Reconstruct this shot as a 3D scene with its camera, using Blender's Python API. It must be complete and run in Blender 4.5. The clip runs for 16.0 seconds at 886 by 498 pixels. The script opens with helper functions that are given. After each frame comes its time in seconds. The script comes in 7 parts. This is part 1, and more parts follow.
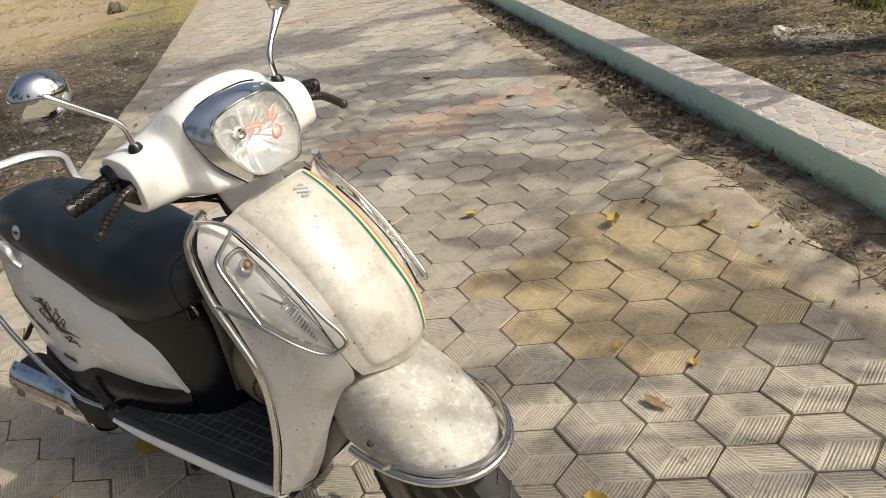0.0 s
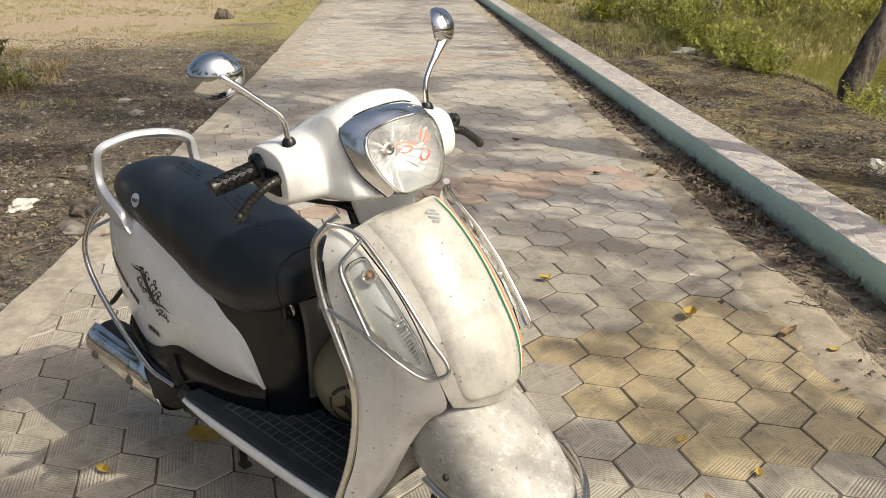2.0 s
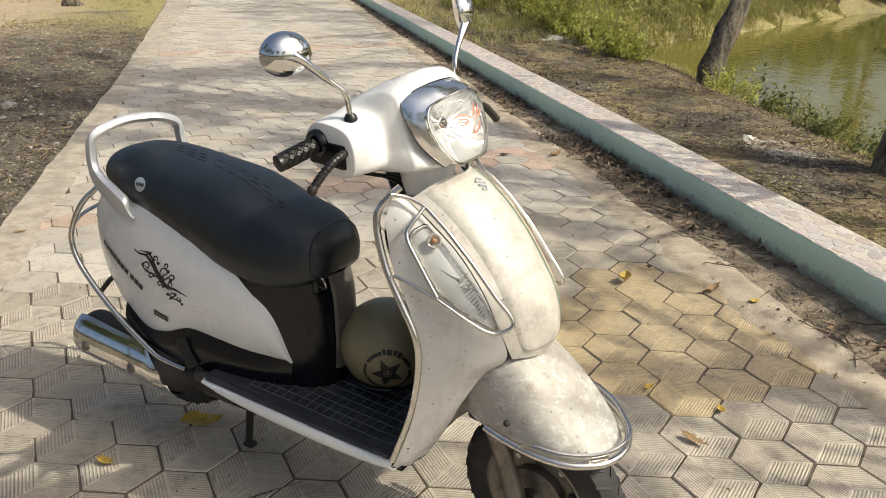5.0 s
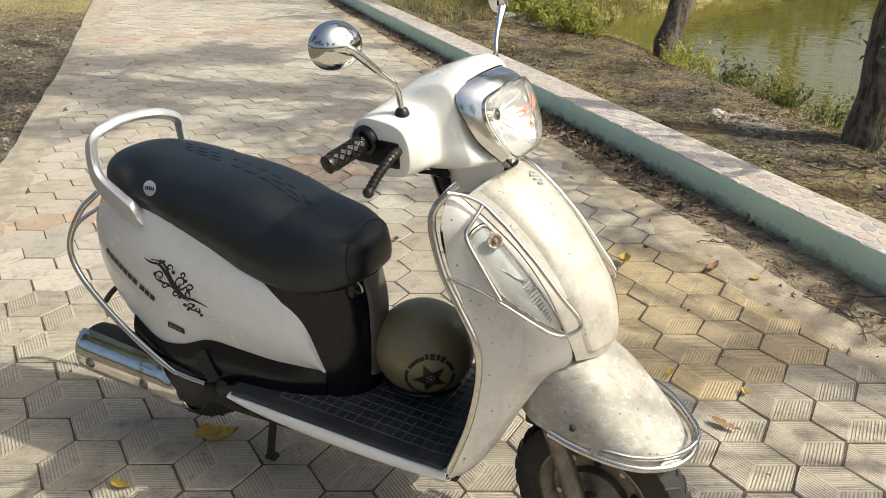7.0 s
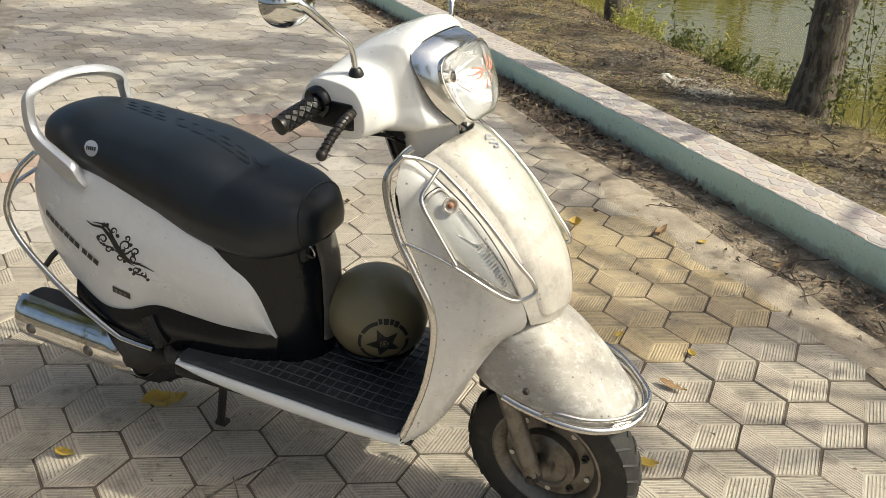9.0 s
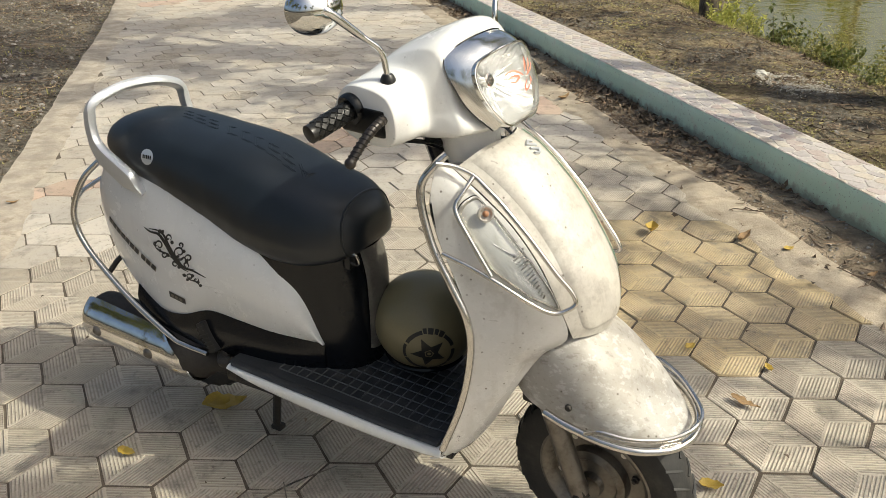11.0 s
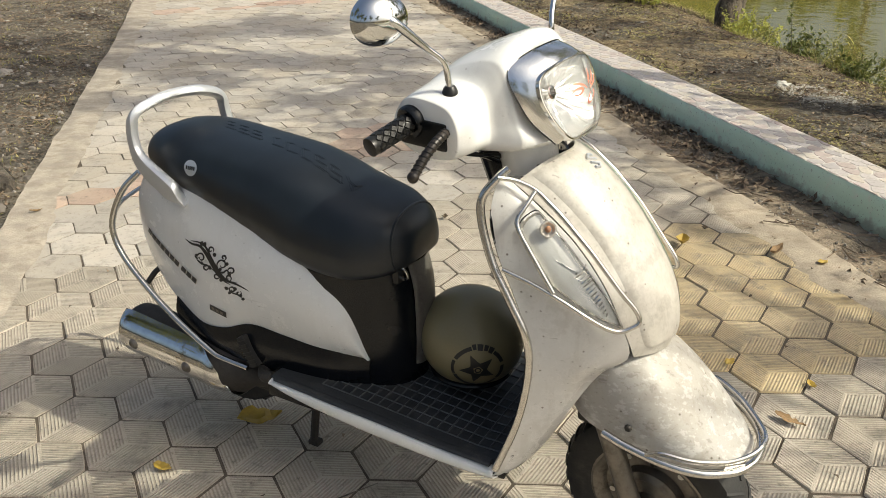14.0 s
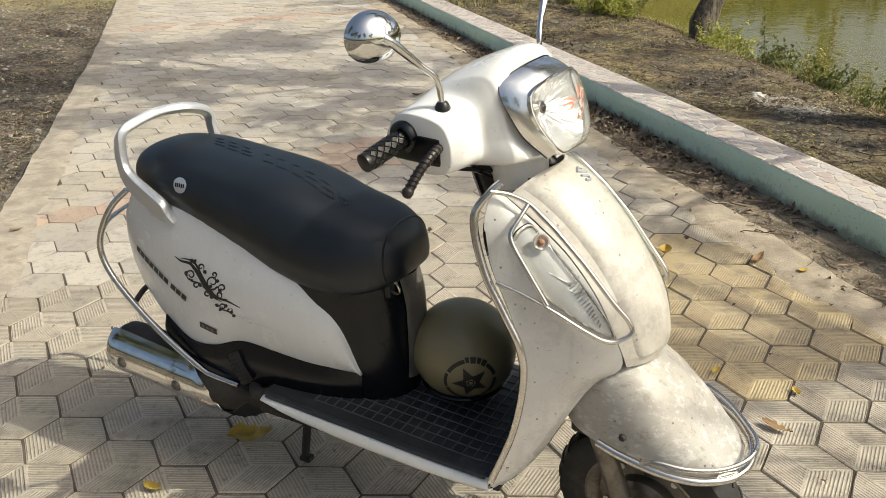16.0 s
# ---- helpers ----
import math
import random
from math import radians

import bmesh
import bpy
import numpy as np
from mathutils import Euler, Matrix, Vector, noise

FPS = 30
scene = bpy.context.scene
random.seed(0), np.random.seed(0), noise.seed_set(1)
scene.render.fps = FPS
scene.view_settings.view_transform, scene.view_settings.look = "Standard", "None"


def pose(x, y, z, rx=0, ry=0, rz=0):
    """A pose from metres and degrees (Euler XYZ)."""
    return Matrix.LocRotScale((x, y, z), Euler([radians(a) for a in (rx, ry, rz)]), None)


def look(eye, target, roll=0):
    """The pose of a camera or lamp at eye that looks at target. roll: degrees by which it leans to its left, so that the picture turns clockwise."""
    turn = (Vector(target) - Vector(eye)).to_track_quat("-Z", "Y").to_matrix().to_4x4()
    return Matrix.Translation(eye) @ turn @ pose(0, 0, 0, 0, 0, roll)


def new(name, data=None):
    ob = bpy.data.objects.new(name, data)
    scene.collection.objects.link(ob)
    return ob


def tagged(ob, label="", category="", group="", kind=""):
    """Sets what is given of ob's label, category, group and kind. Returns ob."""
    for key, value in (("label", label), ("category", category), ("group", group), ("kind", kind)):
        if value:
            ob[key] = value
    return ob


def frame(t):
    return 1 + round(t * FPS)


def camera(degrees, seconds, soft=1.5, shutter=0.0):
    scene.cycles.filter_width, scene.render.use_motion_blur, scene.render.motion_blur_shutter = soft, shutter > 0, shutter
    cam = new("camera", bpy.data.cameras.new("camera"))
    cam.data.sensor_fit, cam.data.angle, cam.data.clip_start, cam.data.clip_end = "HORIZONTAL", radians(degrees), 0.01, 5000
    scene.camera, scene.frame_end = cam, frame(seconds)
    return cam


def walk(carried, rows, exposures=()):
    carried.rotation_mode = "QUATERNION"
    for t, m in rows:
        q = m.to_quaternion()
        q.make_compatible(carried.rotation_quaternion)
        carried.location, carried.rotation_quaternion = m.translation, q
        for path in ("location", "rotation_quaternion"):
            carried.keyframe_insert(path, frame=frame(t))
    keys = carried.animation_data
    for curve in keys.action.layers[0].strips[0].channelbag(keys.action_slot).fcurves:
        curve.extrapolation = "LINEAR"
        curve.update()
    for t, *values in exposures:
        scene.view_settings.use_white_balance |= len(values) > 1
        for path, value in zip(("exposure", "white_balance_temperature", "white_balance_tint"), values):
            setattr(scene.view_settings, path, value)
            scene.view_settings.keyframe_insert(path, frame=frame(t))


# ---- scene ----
cam = camera(57.4, 16.0, soft=0.6)
PATH = [
    (0, (0.053, 0.079, 1.552), (0.208, 1.879, 0.695), -11.3),
    (0.5, (0.034, 0.053, 1.556), (0.16, 1.859, 0.708), -8.7),
    (1, (0.002, 0.027, 1.555), (0.083, 1.862, 0.764), -5.2),
    (1.5, (-0.053, 0.038, 1.549), (0.024, 1.889, 0.797), -1.6),
    (2, (-0.124, 0.068, 1.542), (-0.043, 1.932, 0.822), -0.1),
    (2.5, (-0.141, 0.054, 1.535), (-0.002, 1.875, 0.72), 0.4),
    (3, (-0.153, -0.017, 1.539), (-0.042, 1.789, 0.687), 1.0),
    (3.5, (-0.261, -0.047, 1.545), (-0.168, 1.789, 0.756), 1.4),
    (4, (-0.412, -0.075, 1.538), (-0.224, 1.778, 0.808), 0.8),
    (4.2, (-0.455, -0.086, 1.535), (-0.2, 1.76, 0.809), 1.0),
    (6.3, (-0.714, 0.145, 1.536), (-0.18, 1.909, 0.761), 0.6),
    (6.5, (-0.74, 0.148, 1.539), (-0.195, 1.909, 0.764), 0.6),
    (7, (-0.779, 0.163, 1.534), (-0.215, 1.914, 0.749), 0.6),
    (7.5, (-0.817, 0.171, 1.534), (-0.183, 1.901, 0.756), 1.0),
    (8, (-0.841, 0.179, 1.523), (-0.115, 1.856, 0.71), 1.8),
    (8.5, (-0.817, 0.181, 1.529), (-0.103, 1.843, 0.675), 2.0),
    (8.7, (-0.803, 0.183, 1.53), (-0.108, 1.847, 0.664), 2.2),
    (10.8, (-0.663, 0.195, 1.528), (-0.149, 1.923, 0.663), -0.4),
    (11, (-0.649, 0.195, 1.526), (-0.206, 1.941, 0.659), -0.6),
    (11.5, (-0.654, 0.209, 1.522), (-0.342, 1.977, 0.642), -0.1),
    (12, (-0.69, 0.248, 1.52), (-0.396, 2.022, 0.644), -0.3),
    (12.5, (-0.719, 0.259, 1.523), (-0.427, 2.037, 0.655), -0.5),
    (13, (-0.736, 0.261, 1.523), (-0.401, 2.034, 0.662), -0.5),
    (13.5, (-0.744, 0.26, 1.525), (-0.356, 2.027, 0.671), -0.4),
    (14, (-0.746, 0.261, 1.524), (-0.309, 2.018, 0.675), -0.4),
    (14.5, (-0.748, 0.267, 1.524), (-0.276, 2.019, 0.683), -0.2),
    (15, (-0.757, 0.264, 1.531), (-0.268, 2.015, 0.697), -0.4),
    (15.5, (-0.766, 0.257, 1.532), (-0.273, 2.01, 0.705), -0.5),
    (16, (-0.778, 0.259, 1.531), (-0.286, 2.015, 0.711), -0.5),
]
EXPOSURES = [(0.0, -0.12, 6500, 5), (1.0, -0.12, 6450, 5), (2.0, -0.03, 6450, 5), (4.0, 0.07, 6450, 5), (7.0, 0.20, 6500, 2), (11.0, 0.15, 6500, 2), (16.0, 0.13, 6500, 2)]
walk(cam, [(t, look(eye, target, roll)) for t, eye, target, roll in PATH], EXPOSURES)

# ---- light: a clear sky and one low-midday sun from beyond the pond ----
SUN_AZ, SUN_EL = radians(122), radians(47)
SUN_DIR = Vector((math.sin(SUN_AZ) * math.cos(SUN_EL), math.cos(SUN_AZ) * math.cos(SUN_EL), math.sin(SUN_EL)))
world = bpy.data.worlds.new("sky")
scene.world = world
world.use_nodes = True
wn = world.node_tree
sky = wn.nodes.new("ShaderNodeTexSky")
sky.sky_type = "NISHITA"
sky.sun_disc = False
sky.sun_elevation, sky.sun_rotation = SUN_EL, SUN_AZ
sky.dust_density, sky.air_density, sky.ozone_density = 7.5, 0.8, 0.7
wn.links.new(sky.outputs[0], wn.nodes["Background"].inputs[0])
wn.nodes["Background"].inputs[1].default_value = 0.145
sun = bpy.data.lights.new("sun", "SUN")
sun.energy, sun.angle, sun.color = 3.4, radians(0.55), (1.0, 0.915, 0.775)
sun_ob = new("sun", sun)
sun_ob.matrix_world = look((20 * SUN_DIR.x, 20 * SUN_DIR.y, 20 * SUN_DIR.z), (0, 0, 0))


# ---- materials ----
class Nodes:
    def __init__(self, name):
        self.mat = bpy.data.materials.new(name)
        self.mat.use_nodes = True
        self.t = self.mat.node_tree
        self.bsdf = self.t.nodes["Principled BSDF"]

    def add(self, kind, **inputs):
        n = self.t.nodes.new("ShaderNode" + kind)
        for k, v in inputs.items():
            key = int(k[1:]) if k[0] == "i" and k[1:].isdigit() else k.replace("_", " ")
            self.put(n.inputs[key], v)
        return n

    def put(self, socket, v):
        if isinstance(v, bpy.types.NodeSocket):
            self.t.links.new(v, socket)
        else:
            socket.default_value = v

    def math(self, op, a, b=0.0, c=None):
        n = self.t.nodes.new("ShaderNodeMath")
        n.operation = op
        self.put(n.inputs[0], a)
        self.put(n.inputs[1], b)
        if c is not None:
            self.put(n.inputs[2], c)
        return n.outputs[0]

    def mix(self, f, a, b, blend="MIX"):
        n = self.t.nodes.new("ShaderNodeMix")
        n.data_type, n.blend_type = "RGBA", blend
        self.put(n.inputs[0], f)
        self.put(n.inputs[6], a)
        self.put(n.inputs[7], b)
        return n.outputs[2]

    def ramp(self, f, lo, hi):
        n = self.t.nodes.new("ShaderNodeMapRange")
        n.interpolation_type = "SMOOTHSTEP"
        self.put(n.inputs[0], f)
        n.inputs[1].default_value, n.inputs[2].default_value = lo, hi
        return n.outputs[0]

    def noise(self, vec, scale, detail=4.0, rough=0.6):
        n = self.add("TexNoise", Vector=vec, Scale=scale, Detail=detail, Roughness=rough)
        return n.outputs[0]

    def coords(self, which="Object", jitter=False):
        c = self.t.nodes.new("ShaderNodeTexCoord").outputs[which]
        if jitter:
            r = self.t.nodes.new("ShaderNodeObjectInfo").outputs["Random"]
            v = self.add("CombineXYZ", X=self.math("MULTIPLY", r, 31.0), Y=self.math("MULTIPLY", r, 17.0), Z=0.0).outputs[0]
            n = self.t.nodes.new("ShaderNodeVectorMath")
            self.put(n.inputs[0], c)
            self.put(n.inputs[1], v)
            c = n.outputs[0]
        return c

    def bump(self, height, strength, dist=0.01):
        b = self.add("Bump", Strength=strength, Distance=dist, Height=height)
        self.t.links.new(b.outputs[0], self.bsdf.inputs["Normal"])
        return b


def rgb(r, g, b):
    return (r, g, b, 1.0)


def scaled(c, k):
    return rgb(min(1, c[0] * k), min(1, c[1] * k), min(1, c[2] * k))


def surface(name, col, rough=0.5, metal=0.0, var=0.15, scale=6.0, fine=90.0, bump=0.15, dirt=None, dirt_at=(0.55, 0.75), dirt_scale=5.0,
            coat=0.0, coord="Object", dist=0.004, rough_var=0.1, sheen=0.0, spec=0.5):
    """A surface with broad and fine variation of tone, a fine relief and patches of dirt."""
    n = Nodes(name)
    c = n.coords(coord)
    big, small = n.noise(c, scale, 5.0), n.noise(c, fine, 3.0)
    tone = n.mix(n.ramp(big, 0.3, 0.7), scaled(col, 1 - var), scaled(col, 1 + var))
    tone = n.mix(n.math("MULTIPLY", n.ramp(small, 0.35, 0.7), 0.35), tone, scaled(col, 1 - 1.6 * var))
    if dirt:
        d = n.noise(c, dirt_scale, 8.0, 0.7)
        tone = n.mix(n.ramp(d, *dirt_at), tone, rgb(*dirt))
    n.put(n.bsdf.inputs["Base Color"], tone)
    n.put(n.bsdf.inputs["Roughness"], n.math("ADD", n.math("MULTIPLY", big, rough_var * 2), rough - rough_var))
    n.bsdf.inputs["Metallic"].default_value = metal
    n.bsdf.inputs["Coat Weight"].default_value = coat
    n.bsdf.inputs["Coat Roughness"].default_value = 0.12
    n.bsdf.inputs["Specular IOR Level"].default_value = spec
    if sheen:
        n.bsdf.inputs["Sheen Weight"].default_value = sheen
    if bump:
        n.bump(small, bump, dist)
    return n.mat


def island_tones(name, a, b, rough=0.8, translucent=0.0, spec=0.3):
    """A tone of its own for each loose piece of a mesh."""
    n = Nodes(name)
    r = n.t.nodes.new("ShaderNodeNewGeometry").outputs["Random Per Island"]
    c = n.coords()
    k = n.noise(c, 60.0, 3.0)
    tone = n.mix(r, rgb(*a), rgb(*b))
    tone = n.mix(n.math("MULTIPLY", k, 0.5), tone, scaled(b, 0.6))
    n.put(n.bsdf.inputs["Base Color"], tone)
    n.bsdf.inputs["Roughness"].default_value = rough
    n.bsdf.inputs["Specular IOR Level"].default_value = spec
    if translucent:
        tr = n.add("BsdfTranslucent", Color=tone)
        m = n.add("MixShader", Fac=translucent)
        n.t.links.new(n.bsdf.outputs[0], m.inputs[1])
        n.t.links.new(tr.outputs[0], m.inputs[2])
        n.t.links.new(m.outputs[0], n.t.nodes["Material Output"].inputs[0])
    return n.mat


def paver_material(name, col, worn):
    """Concrete paver moulded as three ribbed rhombs; UV holds the place on the tile in metres."""
    n = Nodes(name)
    uv = n.t.nodes.new("ShaderNodeUVMap").outputs[0]
    s = n.add("SeparateXYZ", Vector=uv)
    x, y = s.outputs[0], s.outputs[1]
    hx, hy = n.math("MULTIPLY", x, 0.5), n.math("MULTIPLY", y, 0.866)
    up = n.math("GREATER_THAN", n.math("ADD", hx, hy), 0.0)
    vp = n.math("GREATER_THAN", n.math("SUBTRACT", hy, hx), 0.0)
    left = n.math("MULTIPLY", n.math("LESS_THAN", x, 0.0), vp)
    top = n.math("MULTIPLY", n.math("GREATER_THAN", x, 0.0), up)
    right = n.math("SUBTRACT", n.math("SUBTRACT", 1.0, left), top)
    st = n.math("MULTIPLY", left, n.math("MULTIPLY", x, -1.0))
    st = n.math("ADD", st, n.math("MULTIPLY", top, n.math("ADD", hx, hy)))
    st = n.math("ADD", st, n.math("MULTIPLY", right, n.math("SUBTRACT", hx, hy)))
    other = n.math("MULTIPLY", left, n.math("SUBTRACT", hy, hx))
    other = n.math("ADD", other, n.math("MULTIPLY", top, x))
    other = n.math("SUBTRACT", other, n.math("MULTIPLY", right, n.math("ADD", hx, hy)))
    wave = n.math("SINE", n.math("MULTIPLY", st, 2 * math.pi / 0.0101))
    rim = n.math("MINIMUM", n.math("MINIMUM", st, other), n.math("SUBTRACT", 0.1153, n.math("MAXIMUM", st, other)))
    flatrim = n.math("SUBTRACT", 1.0, n.ramp(rim, 0.0045, 0.0075))
    rib = n.math("MAXIMUM", n.ramp(wave, -0.65, 0.45), n.math("MULTIPLY", flatrim, 0.85))
    pos = n.t.nodes.new("ShaderNodeNewGeometry").outputs["Position"]
    broad, mid, fine = n.noise(pos, 1.3, 5.0), n.noise(pos, 9.0, 6.0, 0.7), n.noise(pos, 260.0, 3.0)
    wear = n.ramp(mid, worn[0], worn[1])
    rnd = n.t.nodes.new("ShaderNodeObjectInfo").outputs["Random"]
    isl = n.t.nodes.new("ShaderNodeNewGeometry").outputs["Random Per Island"]
    tone = n.mix(n.math("FRACT", n.math("ADD", rnd, isl)), scaled(col, 0.82), scaled(col, 1.15))
    tone = n.mix(n.math("MULTIPLY", n.ramp(broad, 0.4, 0.66), 0.42), tone, rgb(0.50, 0.42, 0.31))
    tone = n.mix(n.math("MULTIPLY", n.ramp(mid, 0.48, 0.72), 0.7), tone, rgb(0.20, 0.18, 0.155))
    tone = n.mix(n.math("MULTIPLY", n.ramp(n.noise(pos, 40.0, 6.0, 0.75), 0.54, 0.68), 0.62), tone, rgb(0.14, 0.118, 0.095))
    tone = n.mix(n.math("MULTIPLY", n.math("SUBTRACT", 1.0, rib), n.math("MULTIPLY", wear, 0.46)), tone, rgb(0.22, 0.19, 0.15))
    tone = n.mix(n.math("MULTIPLY", n.ramp(fine, 0.45, 0.75), 0.3), tone, rgb(0.55, 0.5, 0.43))
    n.put(n.bsdf.inputs["Base Color"], tone)
    n.bsdf.inputs["Roughness"].default_value = 0.85
    n.bsdf.inputs["Specular IOR Level"].default_value = 0.25
    h = n.math("ADD", n.math("MULTIPLY", n.math("MULTIPLY", rib, wear), 1.0), n.math("MULTIPLY", fine, 0.35))
    n.bump(h, 1.0, 0.0035)
    return n.mat


def ground_material():
    n = Nodes("dry_earth")
    c = n.coords("Object")
    s = n.add("SeparateXYZ", Vector=c)
    x, y = s.outputs[0], s.outputs[1]
    a, b, d, e = n.noise(c, 0.45, 5.0), n.noise(c, 3.0, 8.0, 0.7), n.noise(c, 22.0, 6.0, 0.75), n.noise(c, 140.0, 3.0)
    earth = n.mix(n.ramp(b, 0.35, 0.65), rgb(0.060, 0.054, 0.045), rgb(0.195, 0.170, 0.136))
    earth = n.mix(n.ramp(d, 0.45, 0.72), earth, rgb(0.32, 0.29, 0.245))
    earth = n.mix(n.math("MULTIPLY", n.ramp(e, 0.5, 0.8), 0.5), earth, rgb(0.08, 0.06, 0.04))
    grass = n.mix(n.ramp(d, 0.35, 0.7), rgb(0.26, 0.235, 0.10), rgb(0.44, 0.38, 0.18))
    far = n.ramp(n.math("ADD", y, n.math("MULTIPLY", b, 4.0)), 14.2, 17.0)
    tone = n.mix(n.math("MULTIPLY", far, n.ramp(a, 0.3, 0.5)), earth, grass)
    mat_ = n.math("MULTIPLY", n.ramp(x, 2.2, 2.4), n.ramp(n.noise(c, 1.5, 6.0, 0.65), 0.46, 0.60))
    tone = n.mix(n.math("MULTIPLY", mat_, 0.85), tone, n.mix(n.ramp(d, 0.35, 0.65), rgb(0.20, 0.155, 0.085), rgb(0.42, 0.34, 0.20)))
    sand = n.mix(d, rgb(0.38, 0.30, 0.21), rgb(0.50, 0.41, 0.29))
    road = n.math("MULTIPLY", n.ramp(n.math("SUBTRACT", n.math("MULTIPLY", x, -1.0), n.math("MULTIPLY", b, 1.5)), 2.0, 4.0), n.ramp(n.math("ADD", y, n.math("MULTIPLY", a, 2.0)), 13.0, 14.5))
    tone = n.mix(road, tone, sand)
    n.put(n.bsdf.inputs["Base Color"], tone)
    n.bsdf.inputs["Roughness"].default_value = 0.95
    n.bsdf.inputs["Specular IOR Level"].default_value = 0.15
    h = n.math("ADD", n.math("MULTIPLY", d, 1.0), n.math("MULTIPLY", e, 0.4))
    n.bump(h, 1.0, 0.03)
    return n.mat


def water_material():
    n = Nodes("pond_water")
    c = n.coords("Object")
    n.put(n.bsdf.inputs["Base Color"], n.mix(n.noise(c, 0.3, 3.0), rgb(0.125, 0.115, 0.026), rgb(0.165, 0.147, 0.042)))
    n.bsdf.inputs["Roughness"].default_value = 0.04
    n.bsdf.inputs["IOR"].default_value = 1.33
    n.bsdf.inputs["Specular IOR Level"].default_value = 1.0
    w = n.add("TexNoise", Vector=c, Scale=3.5, Detail=3.0, Roughness=0.5)
    w.inputs["Distortion"].default_value = 0.6
    n.bump(w.outputs[0], 0.11, 0.05)
    return n.mat


def bark_material():
    n = Nodes("bark")
    c = n.coords("Object")
    m = n.add("Mapping", Vector=c)
    m.inputs["Scale"].default_value = (1, 1, 0.25)
    v = m.outputs[0]
    a, b = n.noise(v, 14.0, 8.0, 0.7), n.noise(v, 60.0, 5.0)
    tone = n.mix(n.ramp(a, 0.40, 0.60), rgb(0.042, 0.035, 0.028), rgb(0.185, 0.152, 0.115))
    tone = n.mix(n.math("MULTIPLY", n.ramp(n.noise(c, 9.0, 6.0, 0.7), 0.52, 0.64), 0.7), tone, rgb(0.24, 0.225, 0.19))
    n.put(n.bsdf.inputs["Base Color"], tone)
    n.bsdf.inputs["Roughness"].default_value = 0.9
    n.bump(n.math("ADD", a, n.math("MULTIPLY", b, 0.4)), 1.0, 0.03)
    return n.mat


def pebble_material(name, single):
    """Flat river stones in cream, pink-brown, grey and rust, one tone to a stone."""
    n = Nodes(name)
    r = n.t.nodes.new("ShaderNodeObjectInfo").outputs["Random"] if single else n.t.nodes.new("ShaderNodeNewGeometry").outputs["Random Per Island"]
    r2 = n.math("FRACT", n.math("MULTIPLY", r, 7.31))
    c = n.coords()
    tone = n.mix(r2, rgb(0.40, 0.365, 0.355), rgb(0.58, 0.53, 0.50))
    tone = n.mix(n.ramp(r, 0.52, 0.54), tone, n.mix(r2, rgb(0.61, 0.56, 0.48), rgb(0.53, 0.46, 0.38)))
    tone = n.mix(n.ramp(r, 0.78, 0.80), tone, n.mix(r2, rgb(0.45, 0.37, 0.335), rgb(0.54, 0.46, 0.43)))
    tone = n.mix(n.math("MULTIPLY", n.ramp(n.noise(c, 55.0, 5.0, 0.7), 0.42, 0.7), 0.45), tone, rgb(0.27, 0.235, 0.20))
    n.put(n.bsdf.inputs["Base Color"], tone)
    n.bsdf.inputs["Roughness"].default_value = 0.5
    n.bump(n.noise(c, 160.0, 3.0), 0.15, 0.003)
    return n.mat


M_GROUND, M_WATER, M_BARK = ground_material(), water_material(), bark_material()
M_PAVER = paver_material("paver_grey", rgb(0.49, 0.44, 0.37), (0.25, 0.45))
M_PAVER_Y = paver_material("paver_yellow", rgb(0.54, 0.42, 0.235), (0.25, 0.45))
M_PAVER_R = paver_material("paver_red", rgb(0.45, 0.33, 0.265), (0.62, 0.75))
M_PAVER_PLAIN = paver_material("paver_plain", rgb(0.435, 0.40, 0.355), (0.68, 0.82))
M_CONCRETE = surface("concrete", rgb(0.41, 0.36, 0.295), 0.9, var=0.25, scale=7, fine=120, bump=0.7, dirt=(0.29, 0.245, 0.19), dirt_at=(0.48, 0.70), dirt_scale=11, dist=0.008)
def kerb_paint():
    """Mint paint, rubbed pale, chipped to dark cement and darker brown towards the foot."""
    n = Nodes("green_paint")
    c = n.coords()
    z = n.add("SeparateXYZ", Vector=c).outputs[2]
    big, mid, fine = n.noise(c, 2.2, 5.0), n.noise(c, 11.0, 7.0, 0.7), n.noise(c, 70.0, 4.0, 0.7)
    tone = n.mix(n.ramp(big, 0.35, 0.65), rgb(0.60, 0.79, 0.63), rgb(0.68, 0.85, 0.71))
    tone = n.mix(n.math("MULTIPLY", n.ramp(mid, 0.52, 0.7), 0.7), tone, rgb(0.68, 0.73, 0.62))
    tone = n.mix(n.math("MULTIPLY", n.ramp(fine, 0.6, 0.68), 0.75), tone, rgb(0.17, 0.17, 0.14))
    foot_tone = n.math("ADD", n.math("MULTIPLY", z, -9.0), n.math("MULTIPLY", mid, 1.6))
    tone = n.mix(n.math("MULTIPLY", n.ramp(foot_tone, 0.25, 0.75), 0.7), tone, rgb(0.27, 0.25, 0.18))
    n.put(n.bsdf.inputs["Base Color"], tone)
    n.bsdf.inputs["Roughness"].default_value = 0.75
    n.bump(n.math("ADD", mid, n.math("MULTIPLY", fine, 0.4)), 0.35, 0.006)
    return n.mat


